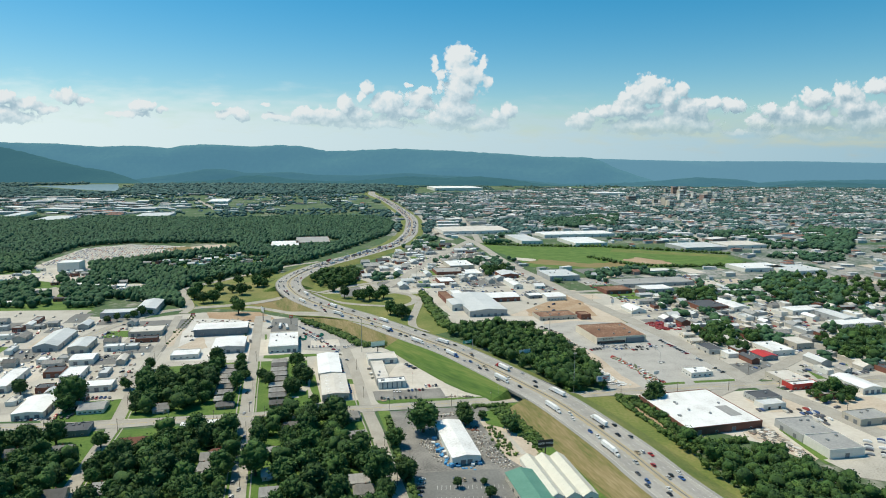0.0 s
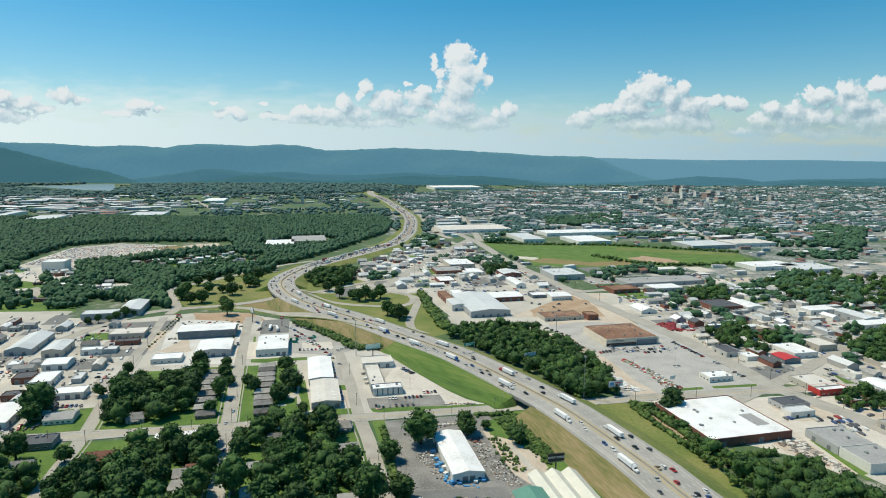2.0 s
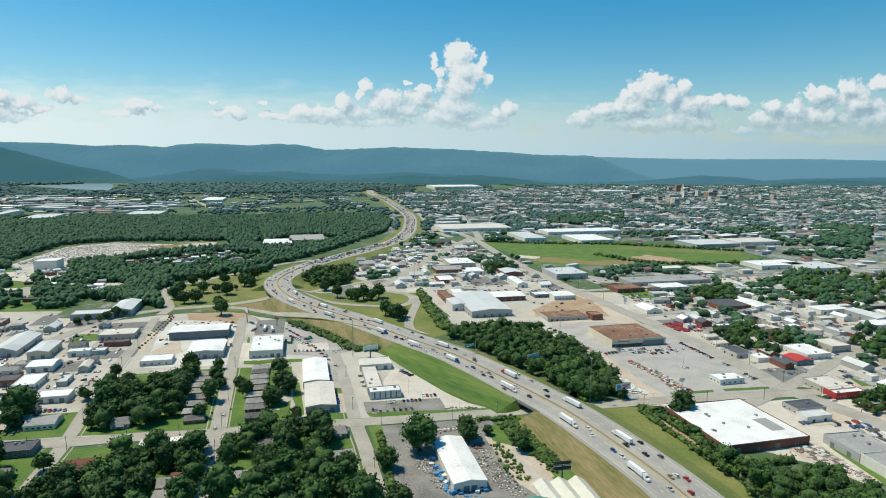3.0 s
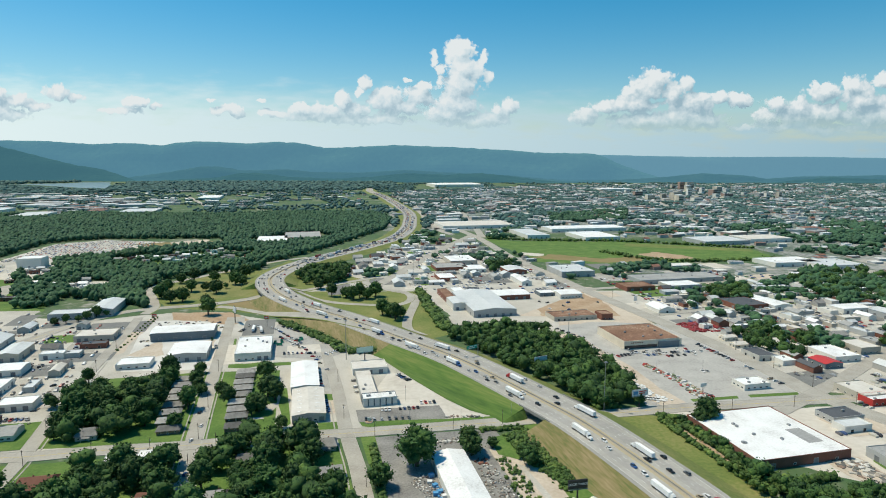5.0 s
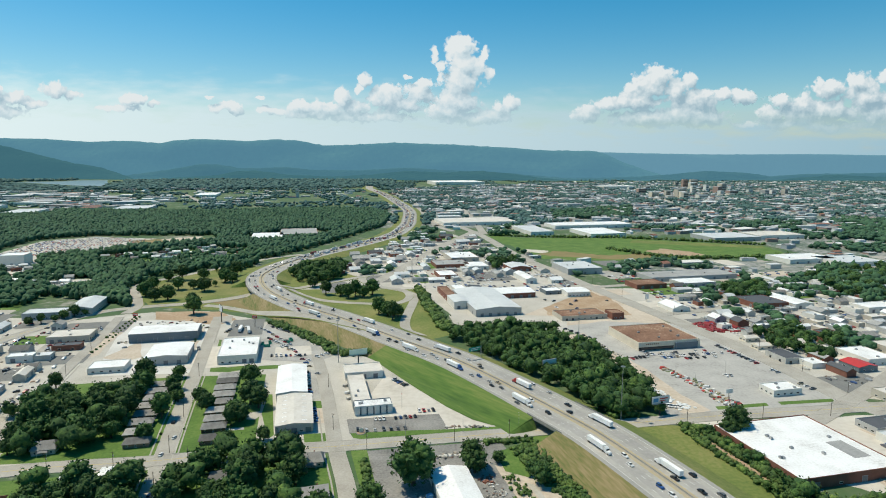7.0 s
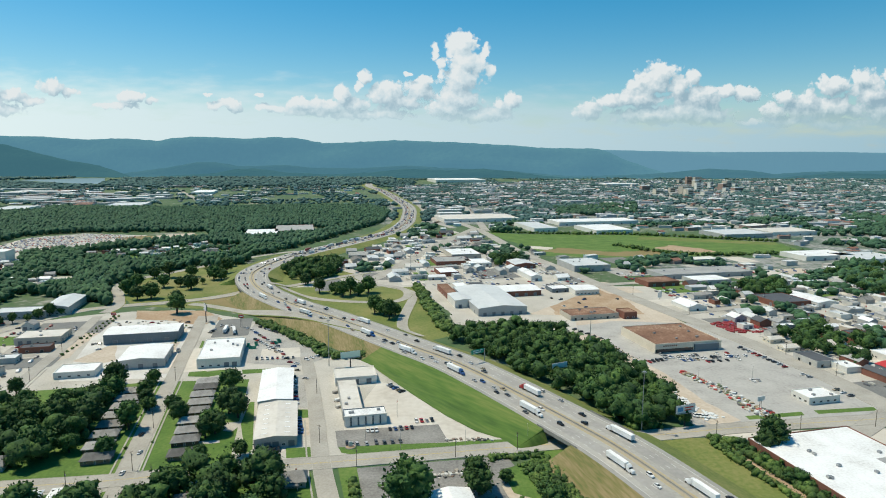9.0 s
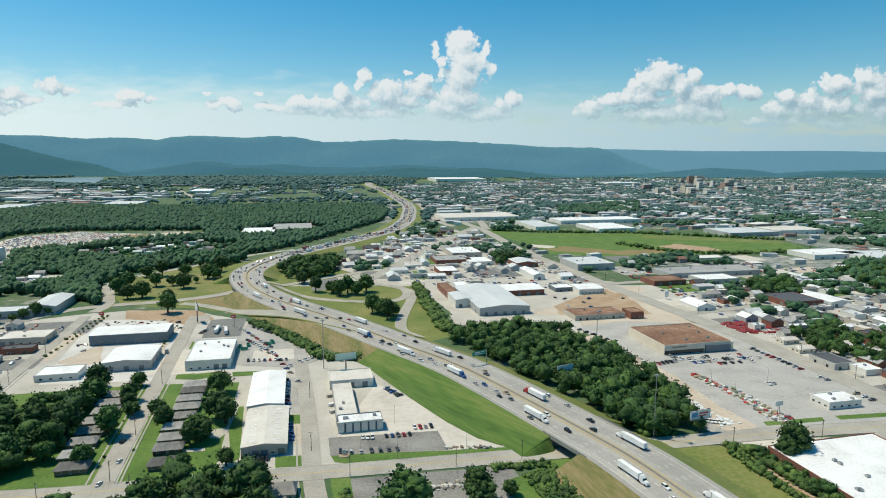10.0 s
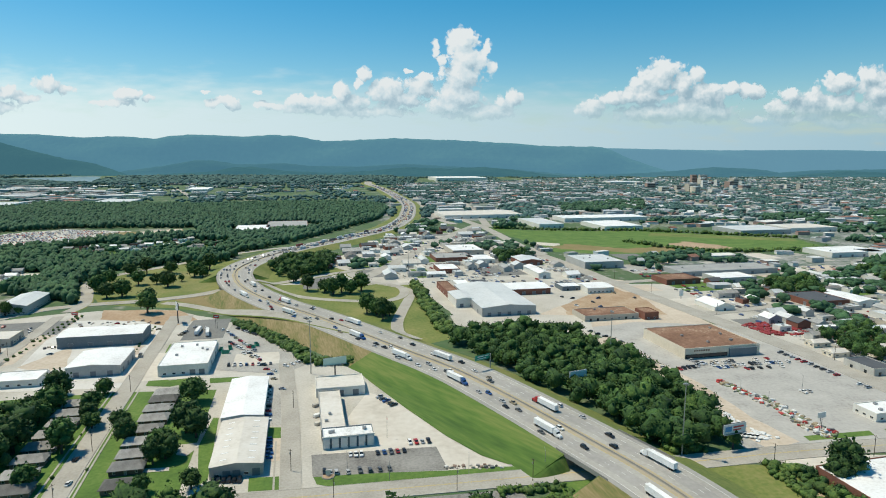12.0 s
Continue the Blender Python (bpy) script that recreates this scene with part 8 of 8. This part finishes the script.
    tagged(new("far_traffic", me), "far vehicles strung along the highway", "vehicles", kind="stuff")


far_traffic()

# ---- boards, masts, poles ----
board_pale = material("pale_green_board", [(0.50, 0.62, 0.52), (0.58, 0.70, 0.60)], 0.6, 0.3, 2.0)
board_black = material("black_board", [(0.012, 0.013, 0.014), (0.02, 0.021, 0.022)], 0.5, 0.3, 2.0)
board_white = material("white_board", [(0.62, 0.63, 0.62), (0.72, 0.73, 0.72)], 0.6, 0.3, 2.0)


def bar_lines(board, lines, mat, post=9.0):
    for u0, u1, v0, v1 in lines:
        part("lettering_bar", box(u0, u1, -0.55, -0.5, post + v0, post + v1), mat, board)


billboard(-67.2, 631, 25, board_pale, "billboard with blank pale green face on a dark post", 15, 4.5, 12)
b = billboard(-227.9, 771, -60, board_white, "billboard with a pale face and dark back on a tall post", 13, 5, 13)
b = billboard(73.7, 413.5, 12, board_black, "black billboard with bars of white lettering beside greenhouses", 11, 4.5, 7)
words = bpy.data.curves.new("lettering", "FONT")
words.body, words.size, words.extrude, words.align_x, words.align_y = "LOOK TWICE", 1.8, 0.03, "CENTER", "CENTER"
words.offset = 0.035
words.materials.append(board_white)
lettering = new("lettering", words)
lettering.parent = b
lettering.matrix_basis = pose(0, -0.54, 9.2, 90, 0, 0)
lettering["label"] = "white capital letters"
b = billboard(146.5, 540.3, 20, board_white, "billboard with a pale printed face above the trees", 14, 4.5, 9)
bar_lines(b, [(-6, -2, 0.8, 3.4)], blue_tarp)
bar_lines(b, [(-1, 5.5, 2.4, 3.2), (-1, 4, 1.0, 1.7)], red_paint)
b = billboard(85.7, 619.1, 25, board_white, "billboard half hidden in the thicket", 13, 3.5, 9)


def pole_sign(x, y, rot, face, label, w=3.2, h=2.4, post=8.0):
    ob = root("pole_sign", x, y, 0, rot, label, "sign")
    for sx in (-0.6, 0.6):
        part("post", rod([(sx, 0, -0.2), (sx, 0, post + 0.3)], [0.14, 0.12], 6), dark_steel, ob)
    p = part("panel", box(-w / 2, w / 2, -0.25, 0.25, post, post + h, 0.05), face, ob)
    part("lettering_bar", box(-w * 0.35, w * 0.35, -0.29, -0.25, post + h * 0.4, post + h * 0.62), board_white, p)
    return ob


pole_sign(-316.4, 769.7, 4, red_paint, "red shop sign on two dark posts", 5, 2.6, 7)
pole_sign(-188.2, 753.7, 4, red_paint, "red shop sign on tall dark posts", 4.5, 3, 9)
pole_sign(201.7, 560.1, 20, board_white, "white shop sign on red posts in the lot", 5.5, 3, 8)
pole_sign(244.6, 870.8, 20, board_white, "pale shop sign on posts beside the avenue", 5, 6, 3)
pole_sign(-41.2, 1158.3, 20, red_paint, "red shop sign on posts", 6, 3, 6)
for mx, my in [(-85.9, 645.5), (118.7, 533.6), (-43.6, 1028.8), (120.4, 673.4)]:
    pole(mx, my, 0, "mast")
for px_, py_ in [(-189.4, 612), (-169.3, 534.3), (-157, 484.4), (-146.7, 442.6), (-136.3, 403.1), (-127.7, 368.2), (-212.4, 459.6), (-178.9, 464.3), (-140.8, 471.3), (-101.9, 479.7), (-43.1, 489.8), (8.6, 500.2), (42.6, 508.1), (99.6, 515.4), (158.6, 524.2), (211.8, 533.2), (260.4, 539.5), (-67.5, 516.2), (-83.8, 588.6), (-27.5, 370.9), (-40.9, 425.7), (-245.1, 445.9), (-260.4, 491.9), (-276.2, 546.3), (-292.4, 609.8), (-311, 678.1), (253.7, 807), (267.9, 738.9), (281.4, 676.9), (290.7, 625.9), (298, 580.1), (308.5, 543.2), (322.4, 514.3), (333.6, 485.9), (222, 895), (205.4, 977.8), (-270.6, 445.5), (-298.4, 442.2)]:
    pole(px_, py_, (px_ * 3) % 180, "utility")
for px_, py_ in [(-42.2, 519.8), (-21.5, 508.8), (14.2, 513.1), (49.7, 518.6), (183.2, 610.9), (191.5, 593.7), (226.5, 620.6)]:
    pole(px_, py_, 180, "street")

sx_, sy_, sz_, sa_ = on_highway(hw_s[at_y(625)], HW + 1.0)
gantry = root("sign_gantry", sx_, sy_, sz_, sa_, "steel sign gantry with a green highway sign over the lanes", "highway sign")
part("post", rod([(0, 0, -1), (0, 0, 9.5)], [0.35, 0.28], 8), steel, gantry)
part("arm", rod([(0, 0, 8.2), (-14, 0, 8.4)], [0.25, 0.2], 6), steel, gantry)
gp = part("panel", box(-13, -1, -0.3, -0.15, 6.6, 10.0, 0.03), sign_green, gantry)
for u0, u1, v0, v1 in ((-11, -6, 8.6, 9.3), (-5, -2, 8.6, 9.3), (-11, -4, 7.3, 7.9)):
    part("lettering_bar", box(u0, u1, -0.34, -0.3, v0, v1), board_white, gp)

# ---- yards: stock, tarpaulins, plants ----
def pallet_stack(x, y, rot, mat, label, w=1.6, d=1.3, h=1.4):
    ob = root("pallet_stack", x, y, 0.03, rot, label, "goods", "goods stacked in the yards")
    part("pallet", box(-w / 2, w / 2, -d / 2, d / 2, 0, 0.15), bark, ob)
    part("load", box(-w / 2 + 0.05, w / 2 - 0.05, -d / 2 + 0.05, d / 2 - 0.05, 0.15, h, 0.08), mat, ob)
    return ob


rnd = random.Random(31)
for i, (qx, qy) in enumerate([(-5.7, 430.7), (-2.7, 426.3), (0.2, 421), (2.6, 415), (-2.2, 417.5), (0.6, 410.8), (3.4, 407.5), (7.2, 396.3), (11.8, 396.4), (21.8, 398.1), (26.6, 399.8), (-4.9, 437.2)]):
    pallet_stack(qx, qy, rnd.uniform(0, 90), blue_tarp if i % 3 else board_white, "goods under a blue tarpaulin on pallets" if i % 3 else "pale goods stacked on pallets", 3.0, 2.6, rnd.uniform(1.2, 2.2))


def shrubs(name, places, size, label, seed):
    rng = np.random.default_rng(seed)
    chunks = []
    if not places:
        return
    for x, y in places:
        k = size * rng.uniform(0.6, 1.3)
        c = lump(rng, (x, y, k * 0.7), (k, k, k * 0.8), ICO1, 0.3)
        chunks += [c, leaf_sprays(rng, c[0], 16, k * 0.25)]
    tagged(new(name, mesh_of(name, chunks, [scrub_leaf])), label, "shrubs", kind="stuff")


def along(points, step, jitter, seed, rows=1, gap=2.5):
    rnd_ = random.Random(seed)
    line = smooth_line(points, step)
    n = sides_of(line)
    spots = [(p[0] + q[0] * (r * gap + rnd_.uniform(-jitter, jitter)), p[1] + q[1] * (r * gap + rnd_.uniform(-jitter, jitter))) for p, q in zip(line, n) for r in range(rows)]
    return [q for q in spots if not near_road(q[0], q[1], 0.8)]


def strewn(poly, spacing, seed, gap=0.5):
    """Places strewn unevenly over an outline."""
    rnd_ = random.Random(seed)
    xs, ys = [q[0] for q in poly], [q[1] for q in poly]
    spots = []
    for _ in range(int((max(xs) - min(xs)) * (max(ys) - min(ys)) / spacing ** 2)):
        x, y = rnd_.uniform(min(xs), max(xs)), rnd_.uniform(min(ys), max(ys))
        if inside(x, y, poly) and not near_road(x, y, gap):
            spots.append((x, y))
    return spots


stock_mix = palette("stone_and_pots", [(0.55, 0.52, 0.46), (0.36, 0.31, 0.25), (0.62, 0.60, 0.56), (0.24, 0.17, 0.13), (0.46, 0.42, 0.36), (0.20, 0.19, 0.17), (0.12, 0.12, 0.11)], 0.9)


def stock(name, places, size, label, seed, mat=None, tall=0.8):
    """Small stacks of goods and odds and ends of many shapes, lying about a yard."""
    rnd_ = random.Random(seed)
    v, f = [], []
    for x, y in places:
        a, w, d, h = rnd_.uniform(0, 3.1), size * rnd_.uniform(0.3, 1.0), size * rnd_.uniform(0.3, 0.8), size * tall * rnd_.uniform(0.3, 1.1)
        c, s_ = math.cos(a), math.sin(a)
        z, o, taper = ground_z(x, y), len(v), rnd_.uniform(0.55, 1.0)
        for zz, k in ((0.0, 1.0), (h * 0.7, 1.0), (h, taper)):
            v += [(x + (c * p * w - s_ * q * d) * k, y + (s_ * p * w + c * q * d) * k, z + zz) for p, q in ((-1, -1), (1, -1), (1, 1), (-1, 1))]
        for r in (0, 4):
            f += [(o + r + t, o + r + (t + 1) % 4, o + r + 4 + (t + 1) % 4, o + r + 4 + t) for t in range(4)]
        f.append((o + 8, o + 9, o + 10, o + 11))
    me = bpy.data.meshes.new(name)
    me.from_pydata(v, [], f)
    me.materials.append(mat or stock_mix)
    tagged(new(name, me), label, "goods", kind="stuff")


patch("bank_foot", [(-67, 672), (-46, 633), (-20, 590), (4, 553), (21, 532), (33, 523.5), (50, 522), (64, 530), (32, 585), (2, 630), (-40, 682)], bank_green, 0.235, "green grass at the foot of the highway bank")
patch("lawn", [(31.9, 486.7), (44.1, 493.3), (52.5, 468.7), (48.7, 457.4), (36, 464.3)], lawn, 0.24, "bright lawn of the garden centre")
patch("walk", [(45.7, 452.1), (49.4, 450.8), (61, 415), (57, 414)], concrete, 0.25, "pale concrete walk through the nursery")
patch("yard", [(52.4, 448.8), (63.5, 447), (70, 416), (63, 414)], dirt_pale, 0.24, "pinkish gravel bed of the nursery", wobble=1)
patch("yard", [(232.1, 457), (258, 462), (261, 435), (269, 413.7), (256.7, 405.6), (246.5, 421.7), (236, 440)], dirt_pale, 0.226, "sandy lumber yard beside the store", wobble=2)
patch("verge", [(262.5, 458), (266, 459), (276, 405.8), (266, 403)], lawn, 0.23, "mown strip beside the grey shop block")
patch("parking_lot", [(268, 409), (318, 428), (330, 400), (310, 372), (278, 385)], concrete, 0.235, "pale lot before the grey shop block")
stock("stone_stock", strewn([(-17, 430), (-12, 442), (-3, 441), (-2, 431), (-1, 420), (6, 402), (-2, 402), (-10, 420)], 1.7, 1), 0.8, "stones and pots lying beside the store", 1)
stock("stone_stock", strewn([(22, 449), (31, 453), (40, 424), (52, 396), (44, 392), (34, 404), (26, 425)], 1.6, 2), 0.75, "stones and planters on the sales yard", 2)
stock("stone_stock", strewn([(-4, 482), (26, 492), (27, 486), (-1, 477)], 1.8, 3), 1.1, "planters and frames along the street", 3)
stock("red_stock", strewn([(19, 459), (28, 460), (30, 452), (22, 451)], 1.5, 4), 0.9, "reddish timber stacks beside the store", 4, wall_brick)
stock("blue_stock", strewn([(-3, 425), (0, 428), (8, 398), (14, 394), (26, 396), (24, 392), (6, 392), (2, 402)], 2.2, 5), 1.2, "goods under blue sheeting round the store", 5, blue_tarp)
stock("lumber_stock", strewn([(236, 456), (256, 460), (259, 436), (264, 416), (257, 409), (247, 425)], 2.4, 6), 2.2, "timber and steel stacked on sandy ground", 6, tall=0.3)
stock("machine_stock", strewn([(2, 519), (4, 523), (34, 523), (32, 519)], 2.0, 7), 1.1, "small machines and trailers along the verge", 7)
stock("yard_stock", strewn([(155, 600), (161, 594), (166, 565), (176, 553), (164, 547), (156, 555)], 2.0, 8), 1.6, "pale frames and pipes on sandy ground", 8, board_white, 0.4)
stock("yard_stock", strewn([(140, 700), (147, 703), (160, 650), (156, 640), (148, 660)], 3.0, 9), 1.5, "timber and trailers beside the thicket", 9, tall=0.5)
stock("red_frames", strewn([(259, 772), (300, 786), (305, 746), (281, 738), (261, 742)], 3.0, 10), 2.6, "dark red steel frames stacked in a yard", 10, dark_red, 0.45)
for i, outline in enumerate(([(-470, 740), (-350, 700), (-290, 560), (-275, 480), (-350, 475), (-420, 600)], [(305, 590), (285, 730), (300, 860), (480, 800), (430, 620)], [(-60, 960), (-90, 1050), (60, 1350), (150, 1100), (180, 980), (60, 1000)], [(-300, 690), (-310, 770), (-250, 780), (-240, 700)])):
    stock("yard_stock", [q for q in strewn(outline, (9, 10, 10, 8)[i], 20 + i, 2.0) if clear(q[0], q[1], 0.5)], 1.5, "bins, pallets and odds and ends about the yards", 20 + i)
shrubs("kudzu", strewn([(40.6, 492), (54, 498), (66, 498), (64, 473), (70, 455), (77, 438), (74, 424), (66, 432), (56, 452), (47, 473)], 1.6, 11), 1.3, "dark green creeper covering the slope", 11)
shrubs("nursery_plants", strewn([(33, 462), (46, 456), (46, 448), (56, 415), (46, 405), (40, 425)], 2.6, 12), 1.1, "dark nursery shrubs and small evergreens", 13)
shrubs("nursery_plants", strewn([(50, 450), (66, 452), (72, 430), (72, 412), (66, 418), (62, 440)], 3.0, 14), 1.2, "dark nursery shrubs along the gravel", 14)
shrubs("hedge", along([(-41.8, 475.2), (-30.8, 417.1), (-16.4, 364.3), (-10.1, 333.5)], 2.2, 0.8, 2, 2, 1.6), 1.7, "uneven green hedge along the street", 2)
patch("path", [(159, 511), (162, 510.5), (168.5, 488), (174, 469), (179, 448), (184, 434), (181, 433), (176, 447), (171, 468), (165.5, 487)], dirt, 0.24, "bare earth path between the shrubs", wobble=1)
shrubs("store_shrubs", along([(163.5, 520), (168.5, 503), (173.5, 484), (178.5, 466), (183, 448), (190, 436), (206, 433), (226, 438)], 2.4, 1.5, 12, 2, 2.2), 2.8, "dense shrubs and small trees along the store", 12)
shrubs("bank_shrubs", along([(155, 515), (161, 490), (167, 470), (172, 448), (178, 430)], 2.4, 1.2, 15, 2, 2.0), 1.7, "rough green shrubs beside the path", 15)
patch("verge", [(-52.5, 488), (-43, 489), (-34, 451), (-36, 442), (-42.5, 451)], lawn, 0.24, "bright mown wedge beside the side street")
grove([(166, 516), (172, 500), (180, 470), (186, 450), (190, 438), (184, 438), (176, 465), (168, 495)], 6.5, 0.5, 91, gap=0.0, limit=20, joined="thicket", room=-30.0)
shrubs("bank_shrubs", along([(-172.2, 771.8), (-143.7, 740.9), (-111.5, 703.3), (-87.7, 670.8), (-61.8, 671.1)], 2.6, 3.0, 3, 3, 2.8), 2.6, "dense shrubs below the highway bank", 3)
shrubs("bank_shrubs", along([(113.5, 540), (132, 537.2), (151.5, 531.6), (159, 510.4), (160.4, 495.5)], 2.6, 2.0, 4, 2, 2.4), 2.0, "dense shrubs beside the store", 4)
shrubs("bank_shrubs", along([(27.2, 500.6), (46.1, 503.6), (69.3, 507.2)], 2.2, 1.5, 5, 3, 2.0), 1.5, "low green shrubs by the street", 5)
shrubs("ramp_shrubs", along([(-27.4, 936.9), (-10.3, 836.8), (8.3, 745.1)], 3.0, 2.0, 6, 3, 3.5), 3.2, "dense shrubs and small trees along the fence", 6)
shrubs("ramp_shrubs", along([(-263.3, 873.5), (-251, 887), (-238.2, 909.6)], 3.0, 1.5, 7, 2, 2.5), 1.8, "dark shrubs by the overpass", 7)
shrubs("house_shrubs", along([(-193.8, 615.9), (-178.8, 559.7), (-162.5, 502.7)], 6, 5, 8, 2, 5), 1.2, "small shrubs on lawns", 8)

shrubs("field_hedge", along([(312.7, 1301.1), (343.4, 1258.8), (359, 1231.9), (437, 1195.8), (600.8, 1215.2)], 7, 4, 21, 2, 6), 3.4, "uneven hedge across the field", 21)
shrubs("field_hedge", along([(104.5, 1499.2), (237, 1466.8), (395.6, 1455.6), (633.9, 1362.2)], 8, 5, 22, 2, 6), 3.6, "hedge and small trees along the field", 22)

# parking bays of the garden centre
ax, ay = -2.2, 365.8
v, f = [], []
for r in range(3):
    for k in range(16):
        x0, y0 = ax + k * 2.8, ay - r * 14.0 + k * 0.15
        o = len(v)
        v += [(x0, y0, 0.23), (x0 + 0.15, y0, 0.23), (x0 + 0.15, y0 + 5.2, 0.23), (x0, y0 + 5.2, 0.23)]
        f.append((o, o + 1, o + 2, o + 3))
me = bpy.data.meshes.new("bay_lines")
me.from_pydata(v, [], f)
me.materials.append(paint_line)
tagged(new("bay_lines", me), "painted parking bays of the garden centre", "road marking", kind="structure")

# ---- skips, trailers, young trees ----
def skip(x, y, rot, mat, label, w=2.2, d=5.0, h=1.7):
    """An open steel waste container with sloping ends and ribs."""
    ob = root("skip", x, y, ground_z(x, y), rot, label, "skip", "steel skips in the yards")
    bm = bmesh.new()
    rings = []
    for k, z, t in ((0.78, 0.05, 0), (1.0, h, 0), (0.93, h, 0), (0.74, 0.2, 0)):
        rings.append([bm.verts.new((sx * w / 2 * (0.9 if k < 0.9 else k), sy * d / 2 * k, z)) for sx, sy in ((-1, -1), (1, -1), (1, 1), (-1, 1))])
    for a, b in zip(rings, rings[1:]):
        for i in range(4):
            bm.faces.new((a[i], a[(i + 1) % 4], b[(i + 1) % 4], b[i]))
    bm.faces.new(rings[0][::-1])
    bm.faces.new(rings[3])
    part("body", bm, mat, ob)
    for sy in (-0.25, 0.0, 0.25):
        part("rib", box(-w / 2 - 0.06, w / 2 + 0.06, sy * d - 0.08, sy * d + 0.08, h - 0.35, h - 0.2), dark_steel, ob)
    return ob


for i, (qx, qy) in enumerate([(-163.2, 694.3), (-157.6, 687.7), (-157.9, 698.5), (-142.7, 701.5), (-140.6, 707.2), (-244.8, 639.3), (-216.1, 679.2)]):
    skip(qx, qy, (13, 103, 20, 60, 30, 13, 20)[i], sign_green if i < 5 else wall_grey, "green steel skip in the depot yard" if i < 5 else "grey steel skip beside a shed", 2.6, 6.2, 2.0)
for i, (qx, qy) in enumerate([(-198.1, 740.1), (-189.5, 737)]):
    lorry(qx, qy, (10, 20)[i], 0.25, "white", wall_white)
vehicle_field("yard_vehicles", [(262, 492), (262, 498), (312, 500), (318, 478), (300, 462), (296, 488)], 3.4, 7, 13, 76, "cars, trailers and boats beside the shops", 0.7)
vehicle_field("yard_vehicles", [(300, 420), (310, 440), (345, 440), (352, 405), (330, 385)], 4, 9, 60, 77, "cars parked on the pale lot", 0.5)
vehicle_field("yard_vehicles", [(296, 520), (306, 560), (330, 552), (345, 500), (335, 480), (315, 500)], 5, 10, 103, 78, "cars parked along the avenue", 0.3)
park_row((-150, 660), (-118, 664), 9, 13, 71, 0.2)
park_row((-162, 712), (-130, 676), 11, 62, 72, 0.2)
park_row((-170, 752), (-150, 735), 7, 45, 73, 0.2)
park_row((-148, 690), (-128, 672), 6, 40, 74, 0.3)
park_row((-112, 650), (-100, 668), 5, 60, 75, 0.2, "white")
for i, (qx, qy) in enumerate([(-71.3, 590.9), (-67.7, 576.7), (-65, 566.4)]):
    pallet_stack(qx, qy, 40, (wall_tan, board_white, wall_tan)[i], "goods under pale sheeting beside the workshop", 4.2, 2.4, 1.8)
market_mix = palette("market_goods", [(0.66, 0.66, 0.64), (0.42, 0.05, 0.04), (0.30, 0.24, 0.15), (0.60, 0.60, 0.58), (0.14, 0.14, 0.14), (0.50, 0.46, 0.38), (0.16, 0.20, 0.10)], 0.7)
stock("market_goods", strewn([(178, 636), (184, 637), (193, 613), (200, 603), (203, 584), (208, 562), (202, 555), (195, 562), (194, 584), (189, 600), (184, 613)], 2.3, 31), 1.7, "boats, awnings and machines for sale along the lot", 31, market_mix, 0.7)
stock("market_goods", strewn([(196, 566), (207, 566), (210, 557), (200, 553)], 1.6, 32), 2.0, "white trailers and red machines at the lot's corner", 32, market_mix, 0.7)
park_row(*[(123.5, 747.9), (141.3, 719.7)], 5, 70, 61, 0.1)
park_row(*[(139.9, 702.4), (153.6, 659.5)], 6, 60, 62, 0.2)
park_row(*[(178.7, 674.1), (189.5, 664.6)], 5, 20, 63, 0.1)
shrubs("young_trees", along([(-309.9, 668.1), (-315.9, 713.6), (-327.1, 788.6)], 8, 0.6, 31, 2, 5), 1.3, "row of young street trees in bare earth", 31)
shrubs("young_trees", along([(-219.7, 669.2), (-237.9, 736.3), (-240.8, 756.5)], 6, 0.5, 32, 1, 3), 1.0, "young shrubs in a planting strip", 32)
vehicle_field("stored_vans", [(-521.5, 949.6), (-530.5, 975.1), (-487.9, 989.9), (-475.7, 968.2), (-495.3, 938.1)], 3.4, 11, 13, 33, "rows of white vans on a pale lot among trees", 0.9).data.materials[0] = wall_white
vehicle_field("yard_vehicles", [(-769.3, 1008), (-748, 1058.4), (-694, 1081.7), (-618.5, 1063.2), (-597.7, 986.2), (-678, 1011.2)], 7, 11, 20, 34, "vehicles parked about the depot", 0.5)
vehicle_field("yard_vehicles", [(-576.8, 730.2), (-625.9, 794.7), (-475.5, 811), (-460.9, 754)], 7, 14, 13, 35, "few vehicles on a wide paved lot", 0.12)

flagpole = root("flagpole", -26.5, 551, ground_z(-26.5, 551), 0, "white flagpole with a furled flag in the gravel yard", "flagpole")
part("post", rod([(0, 0, -0.2), (0, 0, 8), (0, 0, 12)], [0.1, 0.08, 0.05], 7), steel, flagpole)
part("flag", hull([(0.05, 0.1, 0.12, 9.8, 11.4), (0.35, 0.16, 0.1, 9.5, 11.2), (0.7, 0.08, 0.05, 9.6, 11.0)]), red_paint, flagpole, "furled red flag")
bed = root("sign_bed", -49.5, 511.5, 0.2, 13, "round kerbed flower bed with a small shop sign", "sign")
part("kerb", rod([(0, 0, -0.1), (0, 0, 0.3)], [3.0, 2.9], 18), barrier_mat, bed)
part("soil", rod([(0, 0, 0.28), (0, 0, 0.36)], [2.6, 2.5], 18), dirt, bed)
part("panel", box(-1.1, 1.1, -0.15, 0.15, 0.5, 3.2, 0.05), wall_white, bed)
